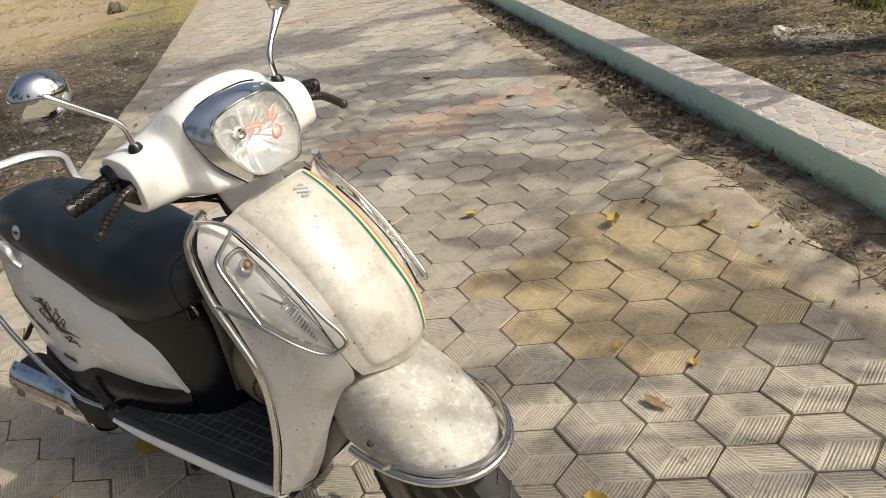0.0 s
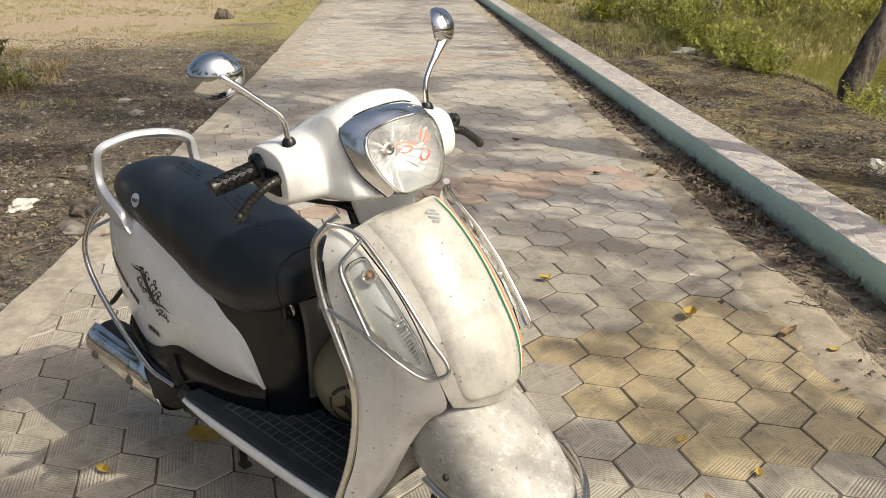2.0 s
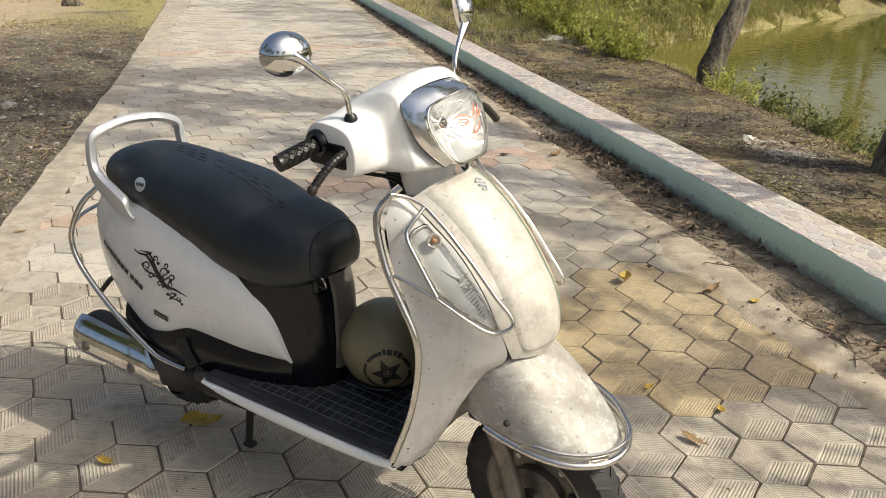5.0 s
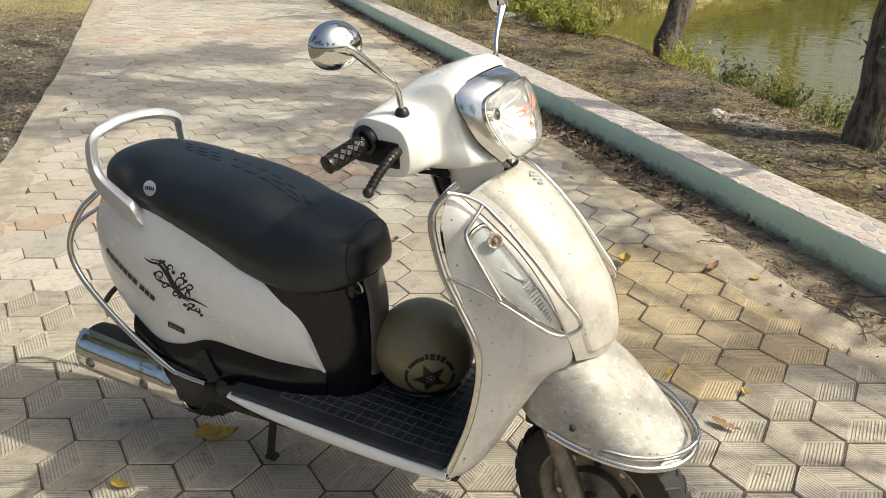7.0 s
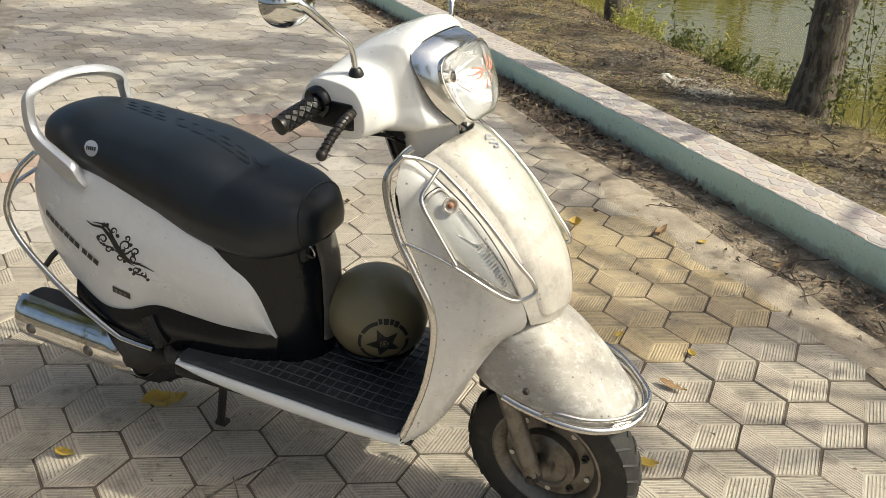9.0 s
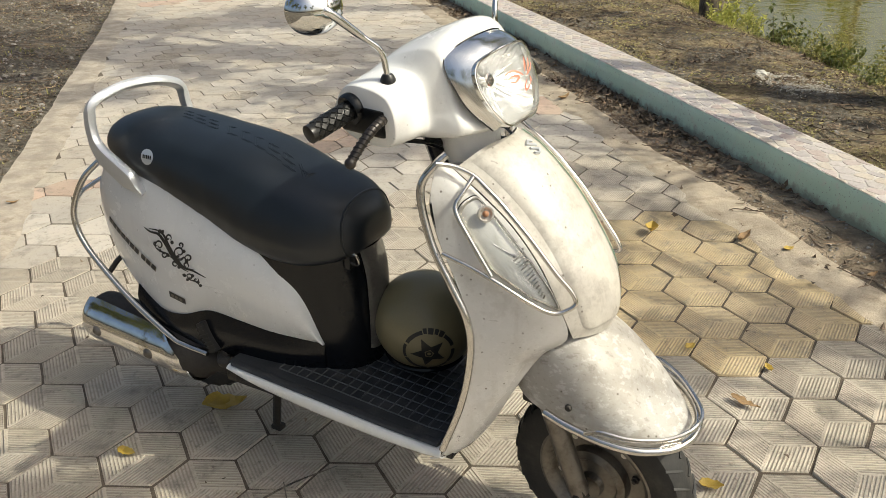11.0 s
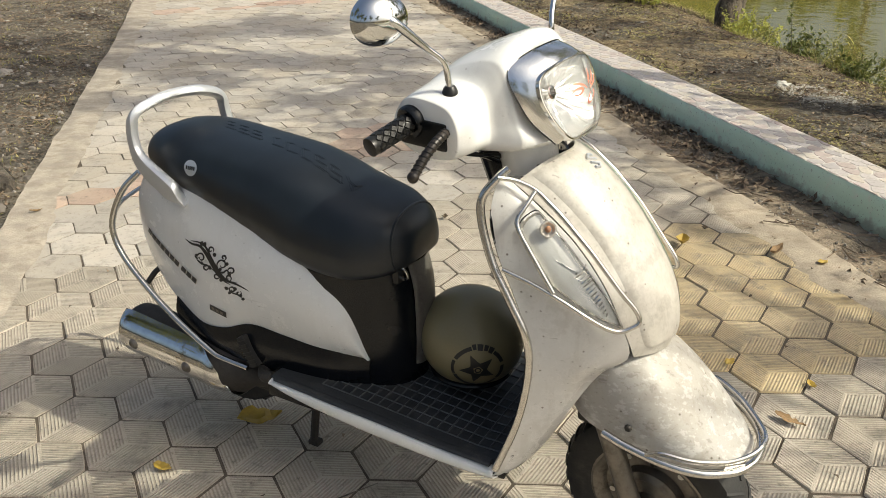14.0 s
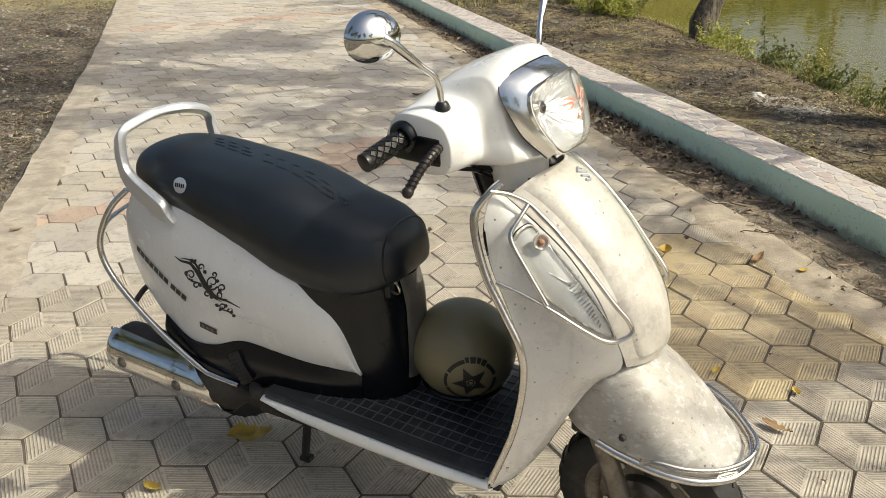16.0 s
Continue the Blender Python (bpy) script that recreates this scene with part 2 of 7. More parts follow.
M_GREEN = kerb_paint()
M_DUSTY = surface("dusty_concrete", rgb(0.43, 0.365, 0.28), 0.95, var=0.25, scale=6, fine=130, bump=0.8, dirt=(0.27, 0.22, 0.16), dirt_at=(0.48, 0.70), dirt_scale=8, dist=0.009)
M_MORTAR = surface("mortar", rgb(0.58, 0.54, 0.50), 0.9, var=0.2, bump=0.5)
M_PEBBLE = pebble_material("pebble_tile", False)
M_PEBBLE_ONE = pebble_material("pebble_single", True)
M_DIRT = surface("sandy_soil", rgb(0.20, 0.158, 0.113), 0.95, var=0.35, scale=8, fine=70, bump=1.0, dirt=(0.36, 0.29, 0.21), dirt_at=(0.44, 0.62), dirt_scale=4, dist=0.02)
M_LITTER = island_tones("dead_leaves", (0.35, 0.26, 0.18), (0.075, 0.055, 0.040), 0.8)
M_MULCH = island_tones("leaf_mulch", (0.46, 0.36, 0.25), (0.050, 0.036, 0.025), 0.85)
M_STRAW = island_tones("dry_grass", (0.60, 0.52, 0.27), (0.36, 0.33, 0.14), 0.8, 0.35)
M_TURF = island_tones("thin_turf", (0.40, 0.31, 0.16), (0.20, 0.15, 0.075), 0.85)
M_GRASS = island_tones("green_grass", (0.22, 0.25, 0.07), (0.42, 0.38, 0.15), 0.7, 0.35)
M_LEAF = island_tones("green_leaves", (0.055, 0.085, 0.022), (0.19, 0.20, 0.055), 0.6, 0.35)
M_BUSH = island_tones("bush_leaves", (0.28, 0.32, 0.06), (0.54, 0.52, 0.15), 0.6, 0.45)
M_STONE = island_tones("rubble_stone", (0.46, 0.43, 0.39), (0.17, 0.15, 0.13), 0.9)


# ---- building helpers ----
def part(name, bm, material, parent=None, label="", smooth=True, sharp=40):
    """Links a bmesh as one mesh object, under a parent where one is given."""
    me = bpy.data.meshes.new(name)
    bmesh.ops.recalc_face_normals(bm, faces=bm.faces)
    if smooth:
        for f in bm.faces:
            f.smooth = True
        lim = radians(sharp)
        for e in bm.edges:
            if len(e.link_faces) == 2 and e.calc_face_angle(0) > lim:
                e.smooth = False
    bm.to_mesh(me)
    bm.free()
    me.materials.append(material)
    ob = new(name, me)
    if parent:
        ob.parent = parent
    if label:
        tagged(ob, label)
    return ob


def raw(name, verts, faces, material, parent=None, smooth=False):
    me = bpy.data.meshes.new(name)
    me.from_pydata([tuple(v) for v in verts], [], faces)
    me.materials.append(material)
    if smooth:
        me.polygons.foreach_set("use_smooth", [True] * len(me.polygons))
    me.update()
    ob = new(name, me)
    if parent:
        ob.parent = parent
    return ob


def spline(pts, n, closed=False):
    """n points along a Catmull-Rom curve through pts."""
    pts = [Vector(p) for p in pts]
    m = len(pts)
    out = []
    spans = m if closed else m - 1
    for i in range(n):
        s = spans * i / (n if closed else n - 1)
        k = min(int(s), spans - 1)
        f = s - k
        if closed:
            p0, p1, p2, p3 = (pts[(k + j) % m] for j in (-1, 0, 1, 2))
        else:
            p1, p2 = pts[k], pts[k + 1]
            p0 = pts[k - 1] if k > 0 else p1 * 2 - p2
            p3 = pts[k + 2] if k + 2 < m else p2 * 2 - p1
        out.append(0.5 * (2 * p1 + (p2 - p0) * f + (2 * p0 - 5 * p1 + 4 * p2 - p3) * f * f + (3 * p1 - p0 - 3 * p2 + p3) * f ** 3))
    return out


def tube(bm, pts, r, sides=10, n=None, flat=1.0, caps=True, taper=None):
    """A round bar along a smooth curve; flat squeezes it across."""
    pts = spline(pts, n or max(8, 6 * len(pts))) if n != 0 else [Vector(p) for p in pts]
    rings = []
    prev = None
    for i, p in enumerate(pts):
        d = (pts[min(i + 1, len(pts) - 1)] - pts[max(i - 1, 0)]).normalized()
        if prev is None:
            prev = d.orthogonal().normalized() if abs(d.z) > 0.95 else d.cross(Vector((0, 0, 1))).normalized()
        s = (prev - d * prev.dot(d)).normalized()
        prev = s
        t = d.cross(s)
        k = r * (taper(i / (len(pts) - 1)) if taper else 1.0)
        rings.append([bm.verts.new(p + (s * math.cos(2 * math.pi * j / sides) + t * math.sin(2 * math.pi * j / sides) * flat) * k) for j in range(sides)])
    for a, b in zip(rings, rings[1:]):
        for j in range(sides):
            bm.faces.new((a[j], a[(j + 1) % sides], b[(j + 1) % sides], b[j]))
    if caps:
        bm.faces.new(rings[0][::-1])
        bm.faces.new(rings[-1])
    return bm


def rounded(pts, r, k=5, closed=False):
    """Straight runs between the points with each corner rounded off over the length r."""
    pts = [Vector(p) for p in pts]
    m = len(pts)
    out = []
    for i, p in enumerate(pts):
        if not closed and i in (0, m - 1):
            out.append(p)
            continue
        a, b = pts[i - 1], pts[(i + 1) % m]
        u, v = a - p, b - p
        p0, p2 = p + u.normalized() * min(r, u.length * 0.45), p + v.normalized() * min(r, v.length * 0.45)
        out += [p0 * (1 - f) ** 2 + p * 2 * f * (1 - f) + p2 * f * f for f in (j / (k - 1) for j in range(k))]
    return out


def sheet(bm, rows, nu, nv, thick=0.0, closed=False):
    """A smooth sheet through rows of points (nu along each row, nv rows), with a thickness."""
    fine = [spline(r, nu, closed) for r in rows]
    cols = [spline([r[i] for r in fine], nv) for i in range(nu)]
    vs = [[bm.verts.new(cols[i][j]) for i in range(nu)] for j in range(nv)]
    faces = []
    for j in range(nv - 1):
        for i in range(nu if closed else nu - 1):
            faces.append(bm.faces.new((vs[j][i], vs[j][(i + 1) % nu], vs[j + 1][(i + 1) % nu], vs[j + 1][i])))
    if thick:
        bmesh.ops.recalc_face_normals(bm, faces=bm.faces)
        bmesh.ops.solidify(bm, geom=faces, thickness=thick)
    return vs


def cap_rows(bm, vs):
    bm.faces.new(vs[0][::-1])
    bm.faces.new(vs[-1])


def box(bm, x0, y0, z0, x1, y1, z1, bevel=0.0, m=None):
    r = bmesh.ops.create_cube(bm, size=1.0)
    vs = r["verts"]
    for v in vs:
        v.co = Vector((x0 + (v.co.x + 0.5) * (x1 - x0), y0 + (v.co.y + 0.5) * (y1 - y0), z0 + (v.co.z + 0.5) * (z1 - z0)))
    if bevel:
        es = list({e for v in vs for e in v.link_edges})
        g = bmesh.ops.bevel(bm, geom=es, offset=bevel, segments=2, affect="EDGES", profile=0.7)
        vs = list({v for f in g["faces"] for v in f.verts} | {v for v in vs if v.is_valid})
    if m is not None:
        bmesh.ops.transform(bm, matrix=m, verts=[v for v in vs if v.is_valid])
    return vs


def lathe(bm, profile, seg=32, m=Matrix()):
    """Turns (radius, height) pairs round the local z axis."""
    rings = []
    for r, h in profile:
        rings.append([bm.verts.new(m @ Vector((r * math.cos(2 * math.pi * j / seg), r * math.sin(2 * math.pi * j / seg), h))) for j in range(seg)])
    for a, b in zip(rings, rings[1:]):
        for j in range(seg):
            bm.faces.new((a[j], a[(j + 1) % seg], b[(j + 1) % seg], b[j]))
    return rings


# ---- ground, pond, path edges and kerb ----
WATER_Z = -0.42
PATH_L, PAVER_L, PAVER_R, STRIP_R = -1.97, -1.70, 1.44, 1.71


def left_edge(y):
    return PATH_L - 0.03 * max(0.0, y - 9.0) + 0.02 * noise.noise((0, y * 1.7, 3.1)) + 0.012 * noise.noise((5, y * 7.0, 1.0))


def kerb_x(y):
    return 2.0 - 0.0135 * max(0.0, min(y, 40) - 4.0) + 0.01 * noise.noise((y * 0.4, 2.0, 9.0))


def shore_x(y):
    """Where the pond's near bank meets the water."""
    return 3.88 + 0.122 * max(-4, min(y, 13.3)) + 0.14 * noise.noise((y * 0.6, 7.0, 1.0)) + (0.0 if y < 13.3 else 1.6 * (y - 13.3))


def ground_z(x, y):
    r = noise.noise((x * 0.8, y * 0.8, 0.0)) * 0.05 + noise.noise((x * 3.1, y * 3.1, 4.0)) * 0.022 + noise.noise((x * 9, y * 9, 2.0)) * 0.010
    if x < PATH_L - 0.02:
        d = min(1.0, (PATH_L - x) / 0.6)
        return -0.07 + r * (0.5 + 0.5 * d) + 0.05 * d
    if x < kerb_x(y) + 0.1:
        return -0.09
    s = shore_x(y)
    d = min(1.0, max(0.0, (x - 2.2) / 0.5))
    z = 0.06 + r * d * 0.9
    if x > s - 1.0:
        k = (x - (s - 1.0)) / 1.0
        z -= 0.50 * min(1.0, k * k * 0.96) if k < 1 else 0.48 + 0.35 * min(1.5, k - 1)
    far = max(0.0, x - 22.0)
    if far:
        z = max(z, -0.9 + 0.35 * min(far, 6.0))
    return z


def axis(lo, hi, marks):
    """Grid lines: fine inside the marked stretch, widening outwards."""
    a, b, step = marks
    out = list(np.arange(a, b, step))
    k, p = step, a
    while p > lo:
        k *= 1.35
        p -= k
        out.insert(0, p)
    k, p = step, out[-1]
    while p < hi:
        k *= 1.35
        p += k
        out.append(p)
    return out


gx, gy = axis(-1500, 1500, (-6.5, 7.0, 0.085)), axis(-1500, 1500, (-2.0, 18.0, 0.11))
gverts = [(x, y, ground_z(x, y)) for y in gy for x in gx]
gn = len(gx)
gfaces = [(j * gn + i, j * gn + i + 1, (j + 1) * gn + i + 1, (j + 1) * gn + i) for j in range(len(gy) - 1) for i in range(gn - 1)]
ground = tagged(raw("ground", gverts, gfaces, M_GROUND, smooth=True), "dry brown earth with leaf litter and far dry grass", "ground", kind="structure")

bm = bmesh.new()
vs = [bm.verts.new(p) for p in ((2.4, -60, WATER_Z), (27, -60, WATER_Z), (27, 33, WATER_Z), (2.4, 33, WATER_Z))]
bm.faces.new(vs)
water = tagged(part("water", bm, M_WATER), "murky olive green pond water with tree reflections", "pond", kind="structure")


def strip(name, xa, xb, y0, y1, step, z, thick, material, rough=0.0, outer=0):
    """A cast strip along the path with ragged edges."""
    bm = bmesh.new()
    rows = []
    ny = int((y1 - y0) / step)
    for j in range(ny + 1):
        y = y0 + j * step
        a, b = xa(y), xb(y)
        row = []
        for i in range(7):
            x = a + (b - a) * i / 6
            drop = thick if i == outer else (0.009 if outer else 0.005) if i == 6 - outer else 0.0
            row.append(bm.verts.new((x, y, z - drop + rough * noise.noise((x * 12, y * 12, 0)))))
        rows.append(row)
    for p, q in zip(rows, rows[1:]):
        for i in range(6):
            bm.faces.new((p[i], p[i + 1], q[i + 1], q[i]))
    return part(name, bm, material)


def ragged(x, amp, f, seed):
    return lambda y: x + amp * noise.noise((y * f, seed, 0.5)) + 0.4 * amp * noise.noise((y * f * 4, seed, 2.5))


tagged(strip("pavement_edge_left", left_edge, ragged(PAVER_L, 0.05, 2.0, 3.0), -4, 40, 0.07, 0.006, 0.09, M_CONCRETE, 0.006), "worn dusty concrete edging of the paved path", "edging", kind="structure")
tagged(strip("pavement_edge_right", ragged(PAVER_R, 0.06, 2.3, 8.0), ragged(STRIP_R, 0.05, 1.3, 5.0), -4, 40, 0.07, 0.006, 0.03, M_DUSTY, 0.007, 6), "dusty concrete edging beside the soil strip", "edging", kind="structure")
bm = bmesh.new()
rows = []
for j in range(600):
    y = -4 + j * 0.07
    k = kerb_x(y)
    row = []
    for i in range(9):
        f = i / 8
        x = STRIP_R - 0.10 + (k + 0.02 - STRIP_R + 0.10) * f
        z = -0.022 + 0.022 * f ** 1.5 + f * 0.016 * noise.noise((x * 7, y * 5, 3)) + 0.010 * noise.noise((x * 25, y * 25, 3))
        row.append(bm.verts.new((x, y, z)))
    rows.append(row)
for p, q in zip(rows, rows[1:]):
    for i in range(8):
        bm.faces.new((p[i], p[i + 1], q[i + 1], q[i]))
tagged(part("soil_strip", bm, M_DIRT), "strip of dark soil and dead leaves along the kerb", "soil", kind="structure")

KERB_H, KERB_W = 0.165, 0.305
bm = bmesh.new()
rows = []
for j in range(221):
    y = -4 + j * 0.2
    x = kerb_x(y)
    e = 0.003 * noise.noise((y * 3, 1, 1))
    ring = ((x, -0.1), (x + e, KERB_H * 0.5), (x + e * 0.5, KERB_H - 0.012), (x + 0.008, KERB_H - 0.002), (x + KERB_W - 0.01, KERB_H - 0.002), (x + KERB_W, KERB_H - 0.012), (x + KERB_W, -0.1))
    rows.append([bm.verts.new((a, y, b)) for a, b in ring])
for p, q in zip(rows, rows[1:]):
    for i in range(6):
        bm.faces.new((p[i], p[i + 1], q[i + 1], q[i]))
kerb = tagged(part("kerb", bm, M_GREEN), "low kerb wall of pale green paint with a pebble-patterned top", "kerb", kind="structure")


from mathutils.bvhtree import BVHTree

# ---- the scooter: local x ahead, y to its left, z up; origin on the ground below its front badge ----
def paint_material(name, col, grime, speck, rough, coat, flake=0.0):
    """White paint with a dusty film, run-down streaks, scuffs and chipped specks."""
    n = Nodes(name)
    c = n.coords("Object")
    broad, mid, fine = n.noise(c, 4.0, 6.0, 0.65), n.noise(c, 19.0, 7.0, 0.72), n.noise(c, 150.0, 4.0, 0.7)
    runs = n.add("Mapping", Vector=c)
    runs.inputs["Scale"].default_value = (26, 26, 3.0)
    run = n.noise(runs.outputs[0], 1.0, 5.0, 0.65)
    cut = n.add("Mapping", Vector=c)
    cut.inputs["Rotation"].default_value = (0.6, 0.5, 0.9)
    cut.inputs["Scale"].default_value = (9, 120, 120)
    scratch = n.noise(cut.outputs[0], 1.0, 3.0, 0.5)
    tone = n.mix(n.math("MULTIPLY", n.ramp(broad, 0.42 - 0.06 * grime, 0.68 - 0.08 * grime), 0.75 * grime), rgb(*col), rgb(0.40, 0.365, 0.31))
    tone = n.mix(n.math("MULTIPLY", n.ramp(run, 0.50 - 0.04 * grime, 0.72 - 0.08 * grime), 0.55 * grime), tone, rgb(0.34, 0.305, 0.25))
    tone = n.mix(n.math("MULTIPLY", n.ramp(mid, 0.52 - 0.06 * grime, 0.68 - 0.08 * grime), 0.75 * grime), tone, rgb(0.30, 0.275, 0.24))
    tone = n.mix(n.math("MULTIPLY", n.ramp(fine, 0.52, 0.75), 0.45 * grime), tone, rgb(0.30, 0.27, 0.22))
    tone = n.mix(n.math("MULTIPLY", n.ramp(scratch, 0.68, 0.74), 0.5 * speck), tone, rgb(0.22, 0.20, 0.17))
    if flake:
        chips = n.add("Mapping", Vector=c)
        chips.inputs["Scale"].default_value = (26, 36, 48)
        peel = n.noise(chips.outputs[0], 1.0, 7.0, 0.75)
        tone = n.mix(n.math("MULTIPLY", n.ramp(peel, 0.43, 0.36), flake), tone, rgb(0.20, 0.18, 0.155))
        tone = n.mix(n.math("MULTIPLY", n.ramp(peel, 0.53, 0.58), flake), tone, rgb(0.58, 0.57, 0.55))
    v = n.add("TexVoronoi", Vector=c, Scale=46.0)
    dots = n.math("MULTIPLY", n.math("SUBTRACT", 1.0, n.ramp(v.outputs[0], 0.07, 0.15)), n.ramp(mid, 0.47, 0.55))
    tone = n.mix(n.math("MULTIPLY", dots, speck), tone, rgb(0.13, 0.11, 0.09))
    n.put(n.bsdf.inputs["Base Color"], tone)
    n.put(n.bsdf.inputs["Roughness"], n.math("ADD", n.math("MULTIPLY", n.ramp(mid, 0.4, 0.65), 0.3 * grime), rough))
    n.bsdf.inputs["Coat Weight"].default_value = coat
    n.bsdf.inputs["Coat Roughness"].default_value = 0.08
    n.bump(n.math("ADD", mid, n.math("MULTIPLY", fine, 0.3)), 0.05 + 0.10 * grime, 0.004)
    return n.mat


M_WHITE = paint_material("pearl_white_paint", (0.81, 0.81, 0.80), 0.10, 0.25, 0.25, 0.5)
M_NOSE = paint_material("dusty_white_paint", (0.595, 0.568, 0.52), 0.58, 1.0, 0.28, 0.35, 0.12)
M_SHIELD = paint_material("faded_white_paint", (0.65, 0.64, 0.62), 0.34, 0.9, 0.22, 0.45)
M_SCUFF = paint_material("scuffed_white_paint", (0.385, 0.372, 0.35), 0.68, 1.0, 0.46, 0.0, 0.55)
M_BLACK = surface("black_plastic", rgb(0.005, 0.0065, 0.009), 0.20, var=0.25, scale=5, fine=300, bump=0.03, dirt=(0.014, 0.014, 0.015), dirt_at=(0.5, 0.8), spec=0.34, rough_var=0.06)
M_LIT_COVER = surface("dusty_lit_plastic", rgb(0.10, 0.094, 0.085), 0.4, var=0.3, scale=9, fine=200, bump=0.08, dirt=(0.25, 0.23, 0.20), dirt_at=(0.48, 0.72), dirt_scale=11)
M_SEAT = surface("black_vinyl", rgb(0.0075, 0.0115, 0.017), 0.40, var=0.2, scale=4, fine=420, bump=0.09, dirt=(0.012, 0.017, 0.023), dirt_at=(0.5, 0.8), dist=0.002, spec=0.62)
M_LEVER = surface("dark_ribbed_sleeve", rgb(0.040, 0.032, 0.026), 0.32, var=0.2, fine=200, bump=0.05)
M_CHROME = surface("chrome", rgb(0.78, 0.78, 0.77), 0.07, 1.0, var=0.04, fine=60, bump=0.0, rough_var=0.03)
M_VISOR = surface("aged_chrome_plastic", rgb(0.86, 0.86, 0.85), 0.17, 1.0, var=0.04, fine=60, bump=0.0, rough_var=0.04)
M_HEAT = surface("weathered_chrome", rgb(0.74, 0.73, 0.71), 0.10, 1.0, var=0.10, scale=14, fine=26, bump=0.08, dirt=(0.42, 0.36, 0.27), dirt_at=(0.56, 0.68), dirt_scale=9, rough_var=0.06, dist=0.006)
M_STEEL = surface("stainless_tube", rgb(0.66, 0.64, 0.61), 0.2, 1.0, var=0.06, fine=80, bump=0.02, rough_var=0.06)
M_SILVER = surface("silver_paint", rgb(0.62, 0.64, 0.67), 0.32, 0.55, var=0.05, fine=300, bump=0.02, coat=0.3)
M_RUBBER = surface("black_rubber", rgb(0.018, 0.018, 0.018), 0.65, var=0.3, fine=150, bump=0.2, dirt=(0.065, 0.057, 0.047), dirt_at=(0.48, 0.78), dirt_scale=12)
M_MAT = surface("rubber_mat", rgb(0.030, 0.032, 0.035), 0.55, var=0.3, fine=200, bump=0.15, dirt=(0.10, 0.09, 0.08), dirt_at=(0.5, 0.75))
M_RIB = surface("worn_mat_ribs", rgb(0.075, 0.078, 0.08), 0.5, var=0.25, fine=200, bump=0.1)
M_GRIP = surface("black_grip_rubber", rgb(0.010, 0.010, 0.010), 0.36, var=0.3, fine=180, bump=0.1, dirt=(0.022, 0.020, 0.018), dirt_at=(0.5, 0.8), dirt_scale=14)
M_ALLOY = surface("dull_cast_alloy", rgb(0.23, 0.21, 0.185), 0.45, 0.75, var=0.2, fine=120, bump=0.2, dirt=(0.10, 0.085, 0.068), dirt_at=(0.45, 0.7), dirt_scale=14)
M_IRON = surface("grimy_engine_iron", rgb(0.045, 0.04, 0.035), 0.7, 0.2, var=0.3, fine=90, bump=0.4)
M_OLIVE = surface("olive_matt_helmet", rgb(0.22, 0.188, 0.105), 0.38, var=0.05, scale=3, fine=200, bump=0.03, coat=0.1)
M_GREEN_S = surface("green_sticker", rgb(0.03, 0.19, 0.10), 0.4, var=0.05)
M_ORANGE_S = surface("orange_sticker", rgb(0.72, 0.24, 0.05), 0.4, var=0.05)
M_CREAM_S = surface("plain_cream", rgb(0.75, 0.70, 0.60), 0.4, var=0.05)
M_DECAL = surface("black_decal", rgb(0.012, 0.012, 0.013), 0.4, var=0.1)
M_RED_S = surface("red_decal", rgb(0.74, 0.24, 0.16), 0.4, var=0.1)
M_AMBER = surface("amber_bulb", rgb(0.34, 0.17, 0.09), 0.6, var=0.1)


def reflector_material():
    n = Nodes("faceted_reflector")
    c = n.coords("Object")
    v = n.add("TexVoronoi", Vector=c, Scale=70.0)
    n.put(n.bsdf.inputs["Base Color"], rgb(0.90, 0.90, 0.90))
    n.bsdf.inputs["Metallic"].default_value = 0.65
    n.bsdf.inputs["Roughness"].default_value = 0.18
    n.bump(v.outputs[0], 0.12, 0.006)
    return n.mat


def lens_material():
    n = Nodes("clear_lens")
    tr = n.add("BsdfTransparent", Color=rgb(0.93, 0.94, 0.94))
    gl = n.add("BsdfGlossy", Color=rgb(1, 1, 1), Roughness=0.04)
    lw = n.add("Fresnel", IOR=1.5)
    m = n.add("MixShader", Fac=lw.outputs[0])
    n.t.links.new(tr.outputs[0], m.inputs[1])
    n.t.links.new(gl.outputs[0], m.inputs[2])
    n.t.links.new(m.outputs[0], n.t.nodes["Material Output"].inputs[0])
    return n.mat


M_REFLECT, M_LENS = reflector_material(), lens_material()
M_INDIC = surface("silvered_plastic", rgb(0.60, 0.57, 0.52), 0.26, 0.5, var=0.12, scale=30, fine=45, bump=0.55, dist=0.012)

scooter = tagged(new("scooter"), "dusty pearl white scooter with steel crash guards, on its centre stand", "scooter")
scooter.matrix_world = pose(-0.075, 1.701, 0, 0, 0, -43.5)

# steering head: axis, rake and the turn of the bars to the right
RAKE, STEER = radians(26.5), radians(-9.5)
STEER_M = Matrix.Translation((-0.20, 0, 1.0)) @ Matrix.Rotation(STEER, 4, Vector((-math.sin(RAKE), 0, math.cos(RAKE)))) @ Matrix.Translation((0.20, 0, -1.0))


def steered(bm):
    bmesh.ops.transform(bm, matrix=STEER_M, verts=bm.verts)
    return bm


def mirrored(pts, side):
    """Points given for the scooter's right side (y below 0); side 1 flips them to the left."""
    return [(x, -y if side else y, z) for x, y, z in pts]


